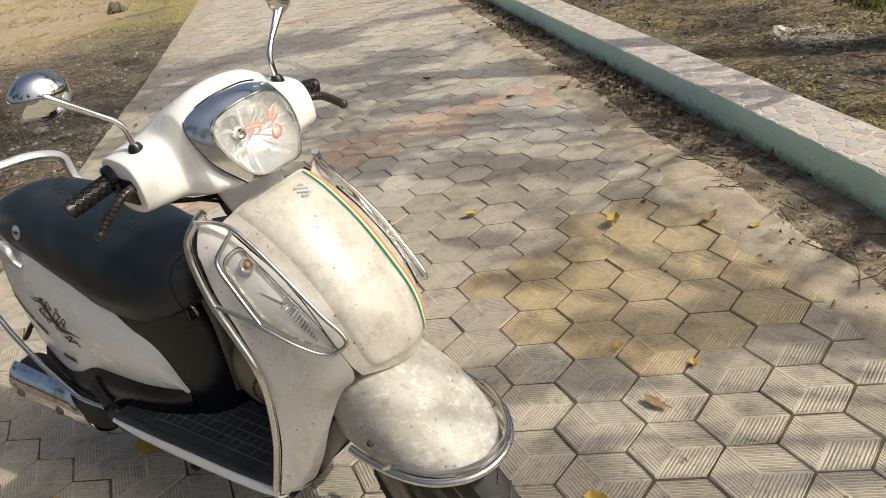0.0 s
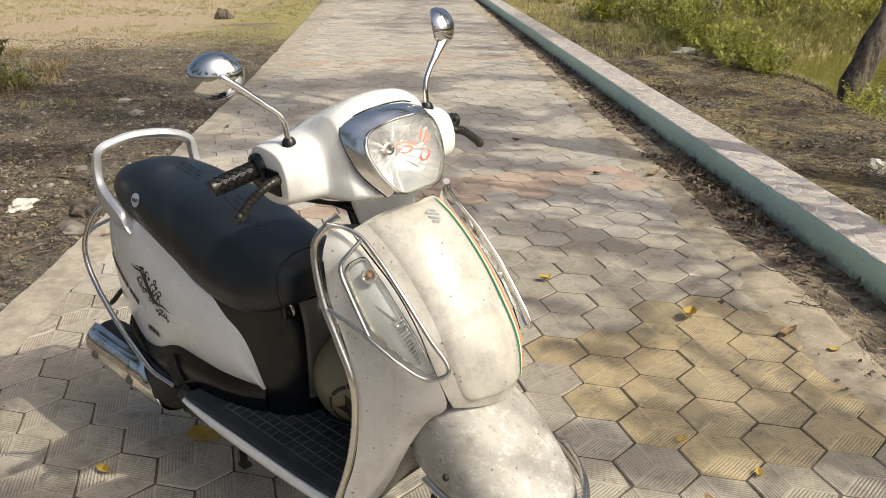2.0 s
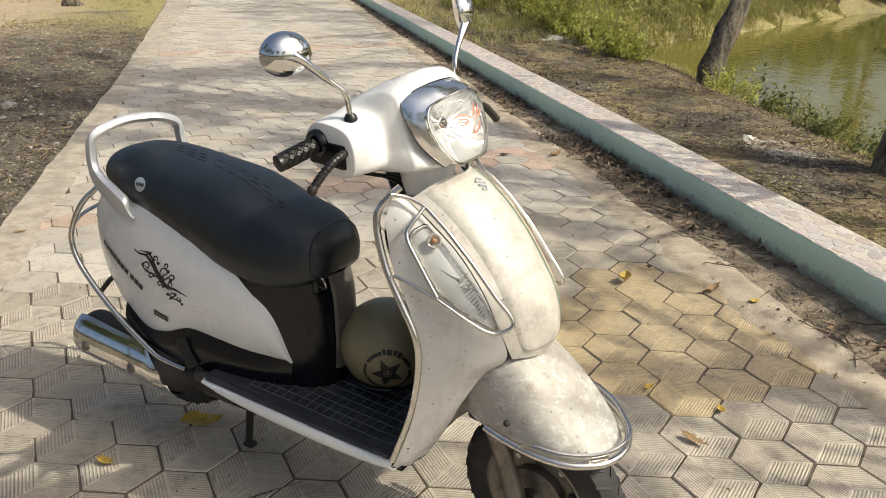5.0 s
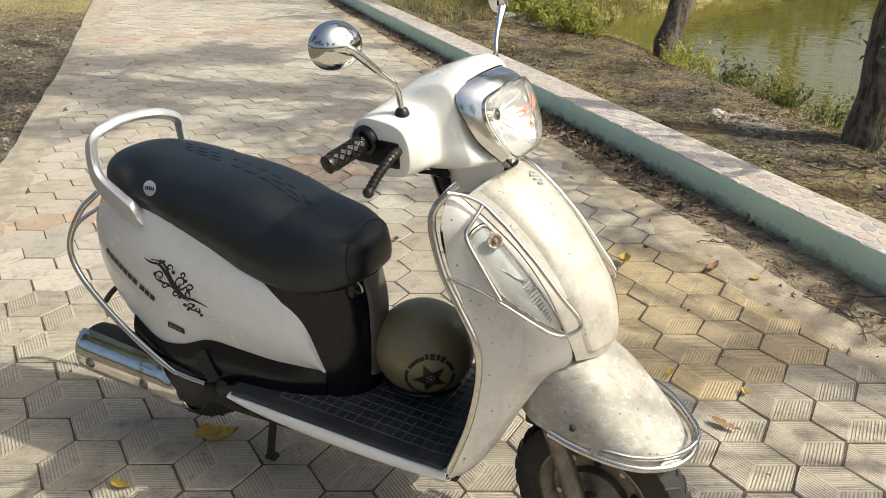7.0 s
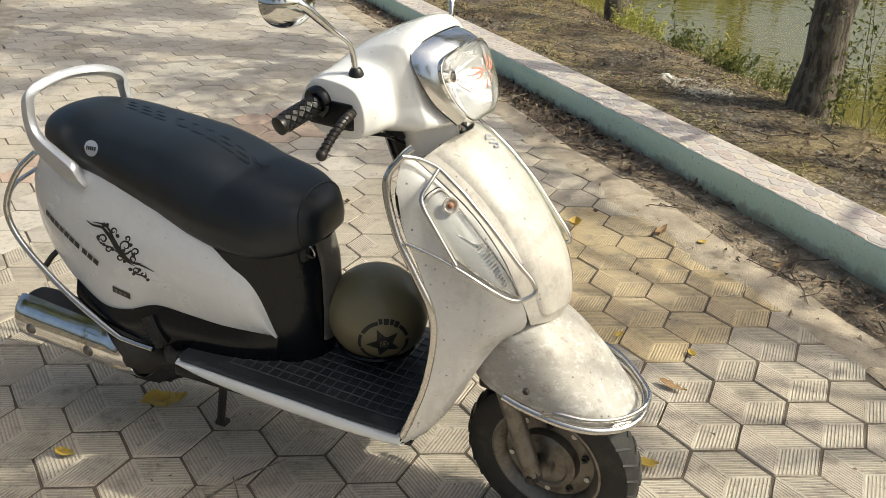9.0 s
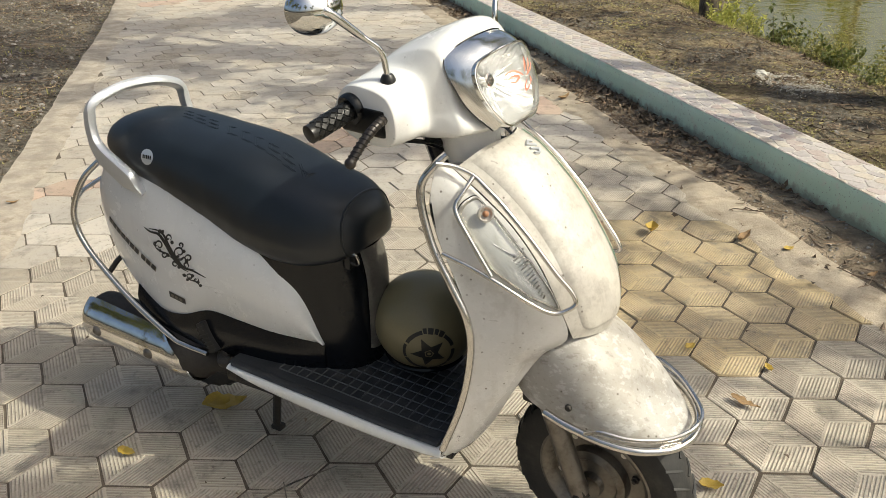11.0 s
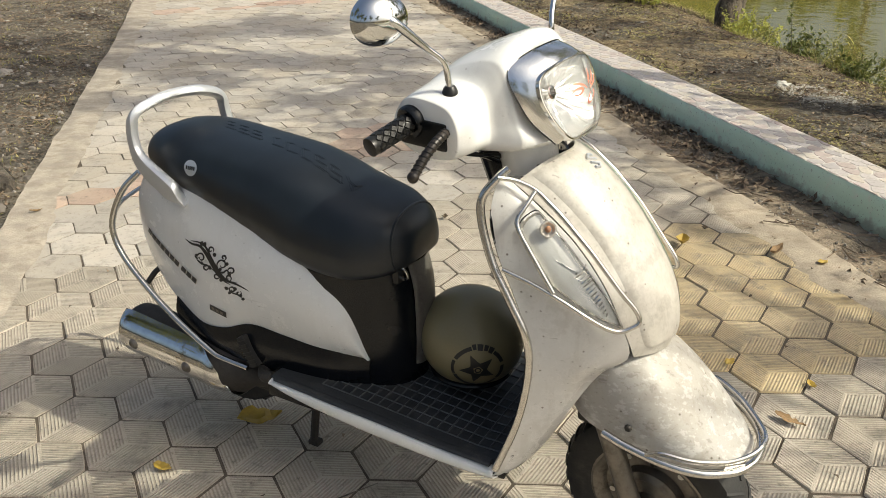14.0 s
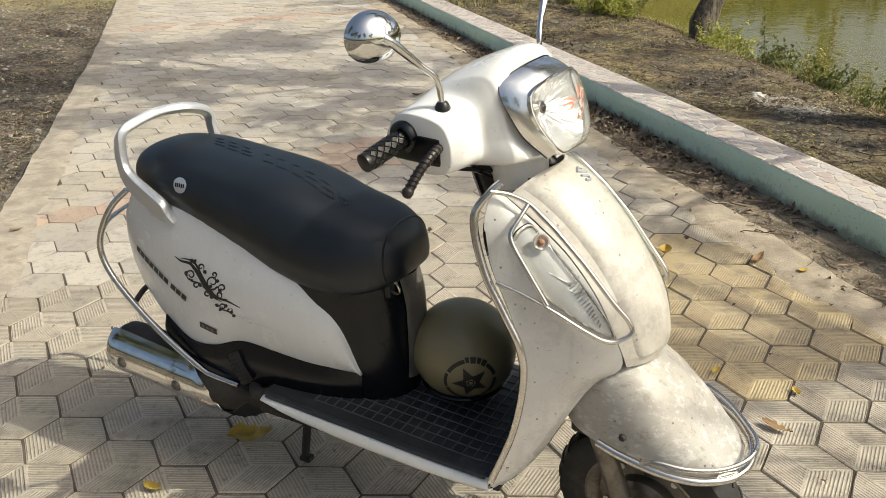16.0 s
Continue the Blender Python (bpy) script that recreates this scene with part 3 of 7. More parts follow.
# nose panel
NOSE = [
    [(-0.108, -0.138, 0.966), (-0.070, -0.080, 1.000), (-0.045, 0, 1.010)],
    [(-0.048, -0.143, 0.930), (-0.006, -0.078, 0.964), (0.012, 0, 0.976)],
    [(0.024, -0.142, 0.872), (0.068, -0.078, 0.895), (0.085, 0, 0.902)],
    [(0.085, -0.142, 0.800), (0.130, -0.078, 0.812), (0.147, 0, 0.816)],
    [(0.125, -0.142, 0.730), (0.172, -0.080, 0.734), (0.190, 0, 0.736)],
    [(0.150, -0.130, 0.665), (0.190, -0.072, 0.664), (0.208, 0, 0.664)],
    [(0.156, -0.112, 0.630), (0.187, -0.060, 0.622), (0.202, 0, 0.618)],
]
bm = bmesh.new()
sheet(bm, [r + [(x, -y, z) for x, y, z in r[-2::-1]] for r in NOSE], 33, 40, 0.004)
nose = part("nose_panel", bm, M_NOSE, scooter, "dusty scratched white nose panel")


def spline_rows(rows):
    fine = [spline(r, 61) for r in rows]
    cols = [spline([r[i] for r in fine], 90) for i in range(61)]
    return [[cols[i][j] for i in range(61)] for j in range(90)]


NOSE_GRID = spline_rows([r + [(x, -y, z) for x, y, z in r[-2::-1]] for r in NOSE])


def nose_point(a, b, off=0.0):
    """A place on the nose panel: a from right edge (0) to left (1), b from top (0) to bottom (1), lifted by off."""
    fi, fj = max(0, min(59.999, a * 60)), max(0, min(88.999, b * 89))
    i, j = int(fi), int(fj)
    p00, p10, p01 = NOSE_GRID[j][i], NOSE_GRID[j][i + 1], NOSE_GRID[j + 1][i]
    u, v = p10 - p00, p01 - p00
    n = v.cross(u).normalized()
    if n.x < 0:
        n = -n
    return p00 + u * (fi - i) + v * (fj - j) + n * off


def decal_band(bm, edge_a, edge_b, at, n=24, off=0.0006):
    """A thin strip between two edges given as functions of 0..1 on a surface function."""
    rows = []
    for i in range(n + 1):
        f = i / n
        rows.append([bm.verts.new(at(*edge_a(f), off)), bm.verts.new(at(*edge_b(f), off))])
    for p, q in zip(rows, rows[1:]):
        bm.faces.new((p[0], p[1], q[1], q[0]))
    return bm


# raised field inside the nose panel's border
bm = bmesh.new()
NA, NB, CR = 25, 37, 0.10
grid = []
for j in range(NB):
    b = 0.012 + 0.905 * j / (NB - 1)
    row = []
    for i in range(NA):
        f = 2 * i / (NA - 1) - 1
        half = 0.395
        if b > 0.917 - CR:
            k = (b - (0.917 - CR)) / CR
            half -= 0.085 * (1 - math.sqrt(max(0.0, 1 - k * k)))
        edge_ = i in (0, NA - 1) or j in (0, NB - 1)
        row.append(bm.verts.new(nose_point(0.5 + f * half, b, -0.001 if edge_ else 0.0034)))
    grid.append(row)
for p, q in zip(grid, grid[1:]):
    for i in range(NA - 1):
        bm.faces.new((p[i], p[i + 1], q[i + 1], q[i]))
part("raised_field", bm, M_NOSE, nose, sharp=80)
for mat_, a0, a1, label in ((M_GREEN_S, 0.672, 0.702, "green sticker stripe"), (M_CREAM_S, 0.702, 0.728, "cream sticker stripe"), (M_ORANGE_S, 0.728, 0.764, "orange sticker stripe")):
    bm = bmesh.new()
    decal_band(bm, lambda f, a=a0: (a + 0.02 * f, 0.03 + 0.86 * f), lambda f, a=a1: (a + 0.02 * f, 0.03 + 0.86 * f), nose_point, off=0.0048)
    part("stripe", bm, mat_, nose, label)

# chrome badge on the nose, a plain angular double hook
HOOK = [(0.05, 1.0), (0.5, 0.70), (0.5, 0.47), (0.05, 0.75), (-0.18, 0.58), (0.5, 0.10), (0.5, -0.14), (-0.5, 0.53), (-0.5, 0.64)]
bc = nose_point(0.5, 0.135)
bx = (nose_point(0.56, 0.135) - nose_point(0.44, 0.135)).normalized()
by = (nose_point(0.5, 0.10) - nose_point(0.5, 0.17)).normalized()
bz = bx.cross(by)
bz = bz if bz.x > 0 else -bz
bm = bmesh.new()
for sgn in (1, -1):
    lo = [bm.verts.new(bc + bx * sgn * x * 0.029 + by * sgn * y * 0.021 + bz * 0.003) for x, y in HOOK]
    hi = [bm.verts.new(bc + bx * sgn * x * 0.0275 + by * sgn * y * 0.020 + bz * 0.0075) for x, y in HOOK]
    k = len(HOOK)
    for i in range(k):
        bm.faces.new((lo[i], lo[(i + 1) % k], hi[(i + 1) % k], hi[i]))
    bm.faces.new(hi)
part("badge", bm, M_SILVER, nose, "small raised chrome badge", smooth=False)

# leg shield sides, inner shield
SHIELD = [
    [(-0.108, -0.141, 0.966), (-0.116, -0.160, 0.978), (-0.126, -0.178, 0.984)],
    [(-0.048, -0.146, 0.928), (-0.080, -0.178, 0.926), (-0.128, -0.202, 0.918)],
    [(0.024, -0.145, 0.870), (-0.025, -0.184, 0.858), (-0.108, -0.207, 0.840)],
    [(0.085, -0.145, 0.798), (0.035, -0.186, 0.785), (-0.070, -0.209, 0.760)],
    [(0.125, -0.145, 0.728), (0.075, -0.184, 0.715), (-0.042, -0.210, 0.690)],
    [(0.150, -0.128, 0.640), (0.080, -0.178, 0.630), (-0.028, -0.211, 0.615)],
    [(0.095, -0.128, 0.580), (0.045, -0.175, 0.560), (-0.030, -0.212, 0.545)],
    [(0.045, -0.140, 0.490), (0.010, -0.180, 0.470), (-0.044, -0.216, 0.455)],
    [(0.002, -0.145, 0.398), (-0.028, -0.188, 0.385), (-0.068, -0.224, 0.375)],
    [(-0.038, -0.150, 0.330), (-0.062, -0.190, 0.318), (-0.096, -0.224, 0.305)],
    [(-0.075, -0.150, 0.284), (-0.095, -0.190, 0.278), (-0.128, -0.222, 0.282)],
]
for side in (0, 1):
    bm = bmesh.new()
    sheet(bm, [mirrored(r, side) for r in SHIELD], 16, 48, 0.004)
    part("leg_shield", bm, M_SHIELD, scooter)
bm = bmesh.new()
inner = []
for r in SHIELD[:-1]:
    x, y, z = r[-1]
    inner.append([(x - 0.004, y + 0.004, z), (x + 0.035, y * 0.62, z), (x + 0.015, 0, z + 0.02 * (z > 0.9)), (x + 0.035, -y * 0.62, z), (x - 0.004, -y - 0.004, z)])
inner[0] = [(x, y * 0.8, z - 0.01) for x, y, z in inner[0]]
sheet(bm, inner, 25, 40, 0.006)
part("inner_shield", bm, M_BLACK, scooter, "matt black inner leg shield")

# front indicators: a long pointed lamp let into each leg shield
INDICATOR = [(-0.050, -0.153, 0.926), (0.003, -0.155, 0.879), (0.069, -0.153, 0.809), (0.114, -0.147, 0.751), (0.136, -0.142, 0.706), (0.118, -0.155, 0.719), (0.082, -0.178, 0.742), (0.047, -0.187, 0.765), (0.005, -0.194, 0.791), (-0.022, -0.193, 0.826), (-0.050, -0.191, 0.864), (-0.073, -0.190, 0.894), (-0.068, -0.180, 0.913)]


def ring_stack(ctr, mid, n, steps, close=True):
    """Rings drawn in towards the middle, each lifted along n."""
    bm = bmesh.new()
    prev = None
    k = len(ctr)
    for f, h in steps:
        ring = [bm.verts.new(mid + (p - mid) * f + n * h) for p in ctr]
        if prev:
            for i in range(k):
                bm.faces.new((prev[i], prev[(i + 1) % k], ring[(i + 1) % k], ring[i]))
        prev = ring
    if close:
        bm.faces.new(prev)
    return bm


for side in (0, 1):
    ctr = rounded(mirrored(INDICATOR, side), 0.012, 4, True)
    mid = sum(ctr, Vector()) / len(ctr)
    n = Vector((0.45, -0.85 if not side else 0.85, 0.28)).normalized()
    refl = part("indicator", ring_stack(ctr, mid, n, ((1.02, -0.004), (1.02, 0.0035), (0.99, 0.0045), (0.965, 0.002), (0.92, -0.002), (0.86, 0.0005), (0.6, 0.0), (0.3, -0.001))), M_INDIC, scooter, "clear front indicator with ribbed reflector")
    # black ring drawn in for the shaded gap between lamp and shield
    part("dark_gap", ring_stack(ctr, mid, n, ((1.036, -0.004), (1.034, 0.0018), (1.018, 0.0022), (1.015, -0.004)), False), M_BLACK, refl)

    def inside(u, v):
        """A place in the lamp: u from its top to its tip, v from the outer edge to the nose."""
        a = Vector(mirrored([(-0.060, -0.184, 0.900)], side)[0]).lerp(Vector(mirrored([(0.118, -0.158, 0.722)], side)[0]), u)
        return a + (Vector(mirrored([(0.046, 0.022, 0.034)], side)[0]) * (1 - u) * 1.25) * v + n * 0.004
    bm = bmesh.new()
    lathe(bm, [(0.016, -0.002), (0.017, 0.001), (0.014, 0.0015), (0.010, -0.001), (0.009, -0.003), (0.0, -0.003)], 20, Matrix.Translation(inside(0.10, 0.42)) @ n.to_track_quat("Z", "Y").to_matrix().to_4x4())
    cup = part("bulb_cup", bm, M_INDIC, refl)
    bm = bmesh.new()
    bmesh.ops.create_uvsphere(bm, u_segments=16, v_segments=10, radius=0.0065, matrix=Matrix.Translation(inside(0.10, 0.42) - n * 0.001))
    part("bulb", bm, M_AMBER, cup, "amber bulb")
    for u0, bend in ((0.38, 0.10), (0.52, 0.06)):
        bm = bmesh.new()
        tube(bm, [inside(u0 - 0.04, 0.0), inside(u0 + bend, 0.35), inside(u0 + bend + 0.03, 0.72), inside(u0 + bend, 1.0)], 0.0022, 6, 14, flat=0.5)
        part("lens_step", bm, M_CHROME, refl)
    for k in range(13):
        u = 0.54 + 0.032 * k
        bm = bmesh.new()
        tube(bm, [inside(u, 0.05), inside(u - 0.02, 0.95)], 0.0019, 5, 2)
        part("lens_rib", bm, M_CHROME if k % 3 else M_INDIC, refl)
    lens = part("lens", ring_stack(ctr, mid, n, ((1.0, 0.003), (0.97, 0.0085), (0.85, 0.0125), (0.5, 0.016), (0.2, 0.017))), M_LENS, refl, "clear plastic lens")
    lens.visible_shadow = False

# chrome leg guards
for side in (0, 1):
    guard = part("leg_guard", tube(bmesh.new(), mirrored([(-0.108, -0.170, 1.006), (-0.126, -0.188, 0.985), (-0.148, -0.206, 0.935), (-0.120, -0.216, 0.835), (-0.075, -0.219, 0.752), (-0.036, -0.221, 0.680), (-0.026, -0.222, 0.600), (-0.044, -0.227, 0.474), (-0.088, -0.236, 0.336)], side), 0.0085, 10, 60), M_STEEL, scooter, "bent stainless steel leg guard")
    loop_bar = rounded(mirrored([(-0.121, -0.192, 0.992), (-0.095, -0.166, 0.984), (-0.056, -0.153, 0.967), (0.001, -0.154, 0.922), (0.066, -0.153, 0.858), (0.128, -0.147, 0.784), (0.158, -0.140, 0.752), (0.170, -0.140, 0.727), (0.138, -0.163, 0.709), (0.115, -0.179, 0.718), (0.077, -0.199, 0.745), (0.031, -0.209, 0.772), (-0.006, -0.214, 0.789), (-0.042, -0.218, 0.803), (-0.090, -0.224, 0.818)], side), 0.016, 6)
    part("guard_loop", tube(bmesh.new(), loop_bar, 0.0050, 10, 0), M_STEEL, guard)
    brace = rounded(mirrored([(-0.056, -0.154, 0.965), (-0.064, -0.182, 0.941), (-0.074, -0.203, 0.918), (-0.064, -0.209, 0.897), (-0.035, -0.211, 0.856), (-0.008, -0.212, 0.817), (0.013, -0.212, 0.787)], side), 0.014, 5)
    part("guard_bar", tube(bmesh.new(), brace, 0.0050, 10, 0), M_STEEL, guard)

# front mudguard, its guard, wheel and fork (all turn with the bars)
def fender_ring(u, top, half, low, n=19):
    out = []
    for i in range(n):
        a = math.pi * i / (n - 1)
        c, s = math.cos(a), math.sin(a)
        out.append((u, -half * math.copysign(abs(c) ** 0.75, c), low + (top - low) * abs(s) ** 0.8))
    return out


bm = bmesh.new()
FENDER = [(0.030, 0.640, 0.100, 0.520), (0.060, 0.655, 0.120, 0.485), (0.100, 0.656, 0.130, 0.466), (0.160, 0.638, 0.136, 0.458), (0.220, 0.600, 0.136, 0.452), (0.280, 0.546, 0.125, 0.446), (0.330, 0.496, 0.104, 0.440), (0.370, 0.462, 0.074, 0.436), (0.395, 0.446, 0.042, 0.434), (0.403, 0.436, 0.008, 0.432)]
sheet(bm, [fender_ring(*f) for f in FENDER], 37, 40, 0.004)
fender = part("front_mudguard", steered(bm), M_SCUFF, scooter, "scuffed and dusty white front mudguard")
for side in (0, 1):
    bm = bmesh.new()
    lathe(bm, [(0.0, 0.004), (0.006, 0.004), (0.008, 0.001), (0.008, -0.003)], 12, Matrix.Translation(mirrored([(0.193, -0.138, 0.500)], side)[0]) @ Matrix.Rotation(radians(90 if not side else -90), 4, "X"))
    part("bolt", steered(bm), M_IRON, fender)
right = [(0.147, -0.158, 0.482), (0.20, -0.157, 0.470), (0.28, -0.146, 0.456), (0.345, -0.120, 0.446), (0.392, -0.076, 0.440), (0.412, -0.035, 0.438), (0.417, 0.0, 0.438)]
loop = right + [(x, -y, z) for x, y, z in right[-2::-1]]
fguard = part("mudguard_bumper", steered(tube(bmesh.new(), loop, 0.009, 10, 70, flat=1.0)), M_STEEL, scooter, "bent stainless bumper round the mudguard")
upper = [(0.235, -0.157, 0.462), (0.255, -0.152, 0.474), (0.275, -0.146, 0.480), (0.33, -0.124, 0.472), (0.382, -0.082, 0.466), (0.414, -0.040, 0.470), (0.424, 0.0, 0.474)]
part("upper_bar", steered(tube(bmesh.new(), upper + [(x, -y, z) for x, y, z in upper[-2::-1]], 0.005, 8, 70)), M_STEEL, fguard)
for side in (0, 1):
    bm = bmesh.new()
    q = mirrored([(0.378, -0.090, 0.441), (0.406, -0.048, 0.439), (0.410, -0.046, 0.466), (0.382, -0.084, 0.465)], side)
    bm.faces.new([bm.verts.new(p) for p in q])
    bmesh.ops.solidify(bm, geom=bm.faces[:], thickness=0.002)
    part("plate", steered(bm), M_STEEL, fguard)

WHEEL = Matrix.Rotation(radians(90), 4, "X")


def wheel(name, at, tyre_r, turn, drum):
    """A steel scooter wheel: tyre with cut tread, rim, disc and drum hub."""
    m = Matrix.Translation(at) @ WHEEL
    fin = (lambda b: steered(b)) if turn else (lambda b: b)
    bm = bmesh.new()
    prof = [(tyre_r - 0.085, -0.036), (tyre_r - 0.060, -0.045), (tyre_r - 0.030, -0.047), (tyre_r - 0.012, -0.040), (tyre_r - 0.003, -0.022), (tyre_r, 0), (tyre_r - 0.003, 0.022), (tyre_r - 0.012, 0.040), (tyre_r - 0.030, 0.047), (tyre_r - 0.060, 0.045), (tyre_r - 0.085, 0.036)]
    lathe(bm, prof, 64, m)
    w = part(name, fin(bm), M_RUBBER, scooter, "worn black tyre on a grey steel rim")
    bm = bmesh.new()
    for i in range(30):
        a = 2 * math.pi * i / 30
        for s in (-1, 1):
            pts = []
            for k in range(5):
                f = k / 4
                r = tyre_r + 0.0012 - 0.014 * f ** 2.2
                aa = a + (0.1 if s > 0 else 0.0) + 0.11 * f
                pts.append(m @ Vector(((r - 0.0022) * math.cos(aa), (r - 0.0022) * math.sin(aa), s * (0.006 + 0.036 * f))))
            tube(bm, pts, 0.0042, 4, 0)
    part("tread", fin(bm), M_RUBBER, w)
    bm = bmesh.new()
    R = tyre_r - 0.083
    lathe(bm, [(R + 0.006, -0.040), (R, -0.041), (R - 0.006, -0.034), (R - 0.014, -0.030), (R - 0.022, -0.012), (R - 0.05, -0.006), (0.075, -0.004), (0.070, -0.018), (0.05, -0.026), (0.022, -0.030), (0.02, -0.055), (0.0, -0.055)] if not drum else
          [(R + 0.006, 0.040), (R, 0.041), (R - 0.006, 0.034), (R - 0.014, 0.030), (R - 0.022, 0.012), (R - 0.035, 0.010), (0.082, 0.014), (0.078, 0.036), (0.062, 0.044), (0.058, 0.040), (0.032, 0.046), (0.028, 0.062), (0.0, 0.064)], 48, m)
    part("rim", fin(bm), M_ALLOY, w, "dusty grey steel rim")
    for i in range(5):
        a = radians(20 + 72 * i)
        bm = bmesh.new()
        mm = m @ Matrix.Rotation(a, 4, "Z") @ Matrix.Translation((0.098, 0, 0.012 if drum else -0.006))
        lathe(bm, [(0.010, 0.0), (0.010, 0.006), (0.006, 0.007), (0.005, 0.014), (0.0, 0.014)], 6, mm)
        part("wheel_nut", fin(bm), M_IRON, w)
    # pale discs painted where light shows through the holes of the rim
    for i in range(5):
        a = radians(56 + 72 * i)
        bm = bmesh.new()
        mm = m @ Matrix.Rotation(a, 4, "Z") @ Matrix.Translation((0.106, 0, 0.0145 if drum else -0.008))
        lathe(bm, [(0.0, 0.001), (0.007, 0.001), (0.0075, 0.0)], 12, mm)
        part("spot", fin(bm), M_CREAM_S, w, "rim hole drawn as a pale disc")
    return w


wheel("front_wheel", (0.212, 0, 0.222), 0.222, True, True)
for side in (0, 1):
    bm = bmesh.new()
    tube(bm, mirrored([(0.105, -0.088, 0.48), (0.205, -0.092, 0.225)], side), 0.0235, 14, 2)
    leg = part("fork_leg", steered(bm), M_ALLOY, scooter, "grey telescopic fork leg")
    bm = bmesh.new()
    lathe(bm, [(0.0, 0.012), (0.010, 0.012), (0.011, 0.0), (0.022, -0.002), (0.022, -0.02)], 6, Matrix.Translation(mirrored([(0.207, -0.108, 0.225)], side)[0]) @ Matrix.Rotation(radians(90 if not side else -90), 4, "X"))
    part("axle_nut", steered(bm), M_IRON, leg)
bm = bmesh.new()
tube(bm, [(-0.19, 0, 0.98), (0.10, 0, 0.50)], 0.028, 12, 2)
box(bm, 0.06, -0.11, 0.44, 0.15, 0.11, 0.49, 0.01)
part("steering_stem", steered(bm), M_IRON, scooter)
bm = bmesh.new()
tube(bm, [(0.02, -0.09, 0.52), (-0.02, -0.05, 0.48), (-0.03, 0, 0.46), (-0.02, 0.05, 0.48), (0.02, 0.09, 0.52)], 0.05, 10, 20)
part("inner_wheel_arch", bm, M_BLACK, scooter)

# floorboard
for side in (0, 1):
    rows = [mirrored(r, side) for r in (
        [(-0.735, -0.190, 0.352), (-0.735, -0.222, 0.346), (-0.735, -0.226, 0.338), (-0.735, -0.205, 0.330)],
        [(-0.640, -0.200, 0.352), (-0.640, -0.228, 0.347), (-0.640, -0.232, 0.325), (-0.640, -0.205, 0.303)],
        [(-0.480, -0.200, 0.346), (-0.480, -0.230, 0.341), (-0.480, -0.233, 0.310), (-0.480, -0.200, 0.280)],
        [(-0.300, -0.200, 0.334), (-0.300, -0.230, 0.329), (-0.300, -0.233, 0.300), (-0.300, -0.195, 0.272)],
        [(-0.170, -0.200, 0.326), (-0.170, -0.230, 0.320), (-0.170, -0.232, 0.298), (-0.170, -0.190, 0.272)],
        [(-0.100, -0.195, 0.322), (-0.098, -0.226, 0.316), (-0.096, -0.228, 0.300), (-0.095, -0.185, 0.280)])]
    bm = bmesh.new()
    sheet(bm, rows, 14, 40, 0.004)
    part("sill", bm, M_WHITE, scooter, "dusty white floorboard sill")
bm = bmesh.new()
box(bm, -0.76, -0.205, 0.285, -0.08, 0.205, 0.328, 0.006)
part("floor_pan", bm, M_BLACK, scooter)
bm = bmesh.new()
rows = []
for u, z in ((-0.735, 0.355), (-0.60, 0.352), (-0.45, 0.346), (-0.30, 0.337), (-0.15, 0.329), (-0.085, 0.334), (-0.06, 0.37)):
    rows.append([(u, -0.214, z - 0.004), (u, -0.205, z + 0.001), (u, -0.10, z + 0.001), (u, 0, z + 0.001), (u, 0.10, z + 0.001), (u, 0.205, z + 0.001), (u, 0.214, z - 0.004)])
sheet(bm, rows, 25, 30, 0.005)
mat_ob = part("floor_mat", bm, M_MAT, scooter, "black ribbed rubber floor mat")


def floor_z(u):
    t = [(-0.735, 0.355), (-0.60, 0.352), (-0.45, 0.346), (-0.30, 0.337), (-0.15, 0.329), (-0.085, 0.334)]
    for (a, za), (b, zb) in zip(t, t[1:]):
        if u <= b:
            return za + (zb - za) * (u - a) / (b - a) + 0.0015
    return t[-1][1]


bm = bmesh.new()
for i in range(12):
    v = -0.176 + 0.032 * i
    tube(bm, [(u, v, floor_z(u)) for u in np.linspace(-0.60, -0.10, 9)], 0.0022, 4, 0)
for j in range(19):
    u = -0.60 + 0.0275 * j
    tube(bm, [(u, -0.176, floor_z(u)), (u, 0.176, floor_z(u))], 0.0022, 4, 0)
part("mat_ribs", bm, M_RIB, mat_ob, "raised grid of worn ribs", smooth=False)
for side in (0, 1):
    bm = bmesh.new()
    tube(bm, mirrored([(-0.72, -0.212, 0.354), (-0.55, -0.218, 0.350), (-0.40, -0.218, 0.343), (-0.25, -0.217, 0.334), (-0.11, -0.213, 0.328)], side), 0.013, 8, 24, flat=0.55)
    part("mat_edge", bm, M_MAT, mat_ob)

# rear body: black core, white side panels, tail
bm = bmesh.new()
core = []
for w, front, half, tail in ((0.335, -0.405, 0.140, -0.80), (0.40, -0.400, 0.142, -0.88), (0.50, -0.398, 0.145, -1.02), (0.60, -0.402, 0.150, -1.16), (0.68, -0.420, 0.150, -1.22), (0.735, -0.45, 0.140, -1.22)):
    pts = [(tail, -0.04, w), (tail + 0.02, -0.09, w), (tail + 0.16, -half * 0.95, w), (-0.66, -half, w), (-0.56, -half * 0.92, w), (-0.46, -half * 0.70, w), (front - 0.012, -half * 0.34, w), (front, 0, w)]
    core.append(pts + [(x, -y, z) for x, y, z in pts[-2::-1]])
cap_rows(bm, sheet(bm, core, 60, 30, closed=True))
part("body_core", bm, M_BLACK, scooter, "black plastic under-seat body")
# dusty front of the black body, with sunlight painted in as lighter grey
bm = bmesh.new()
rows = []
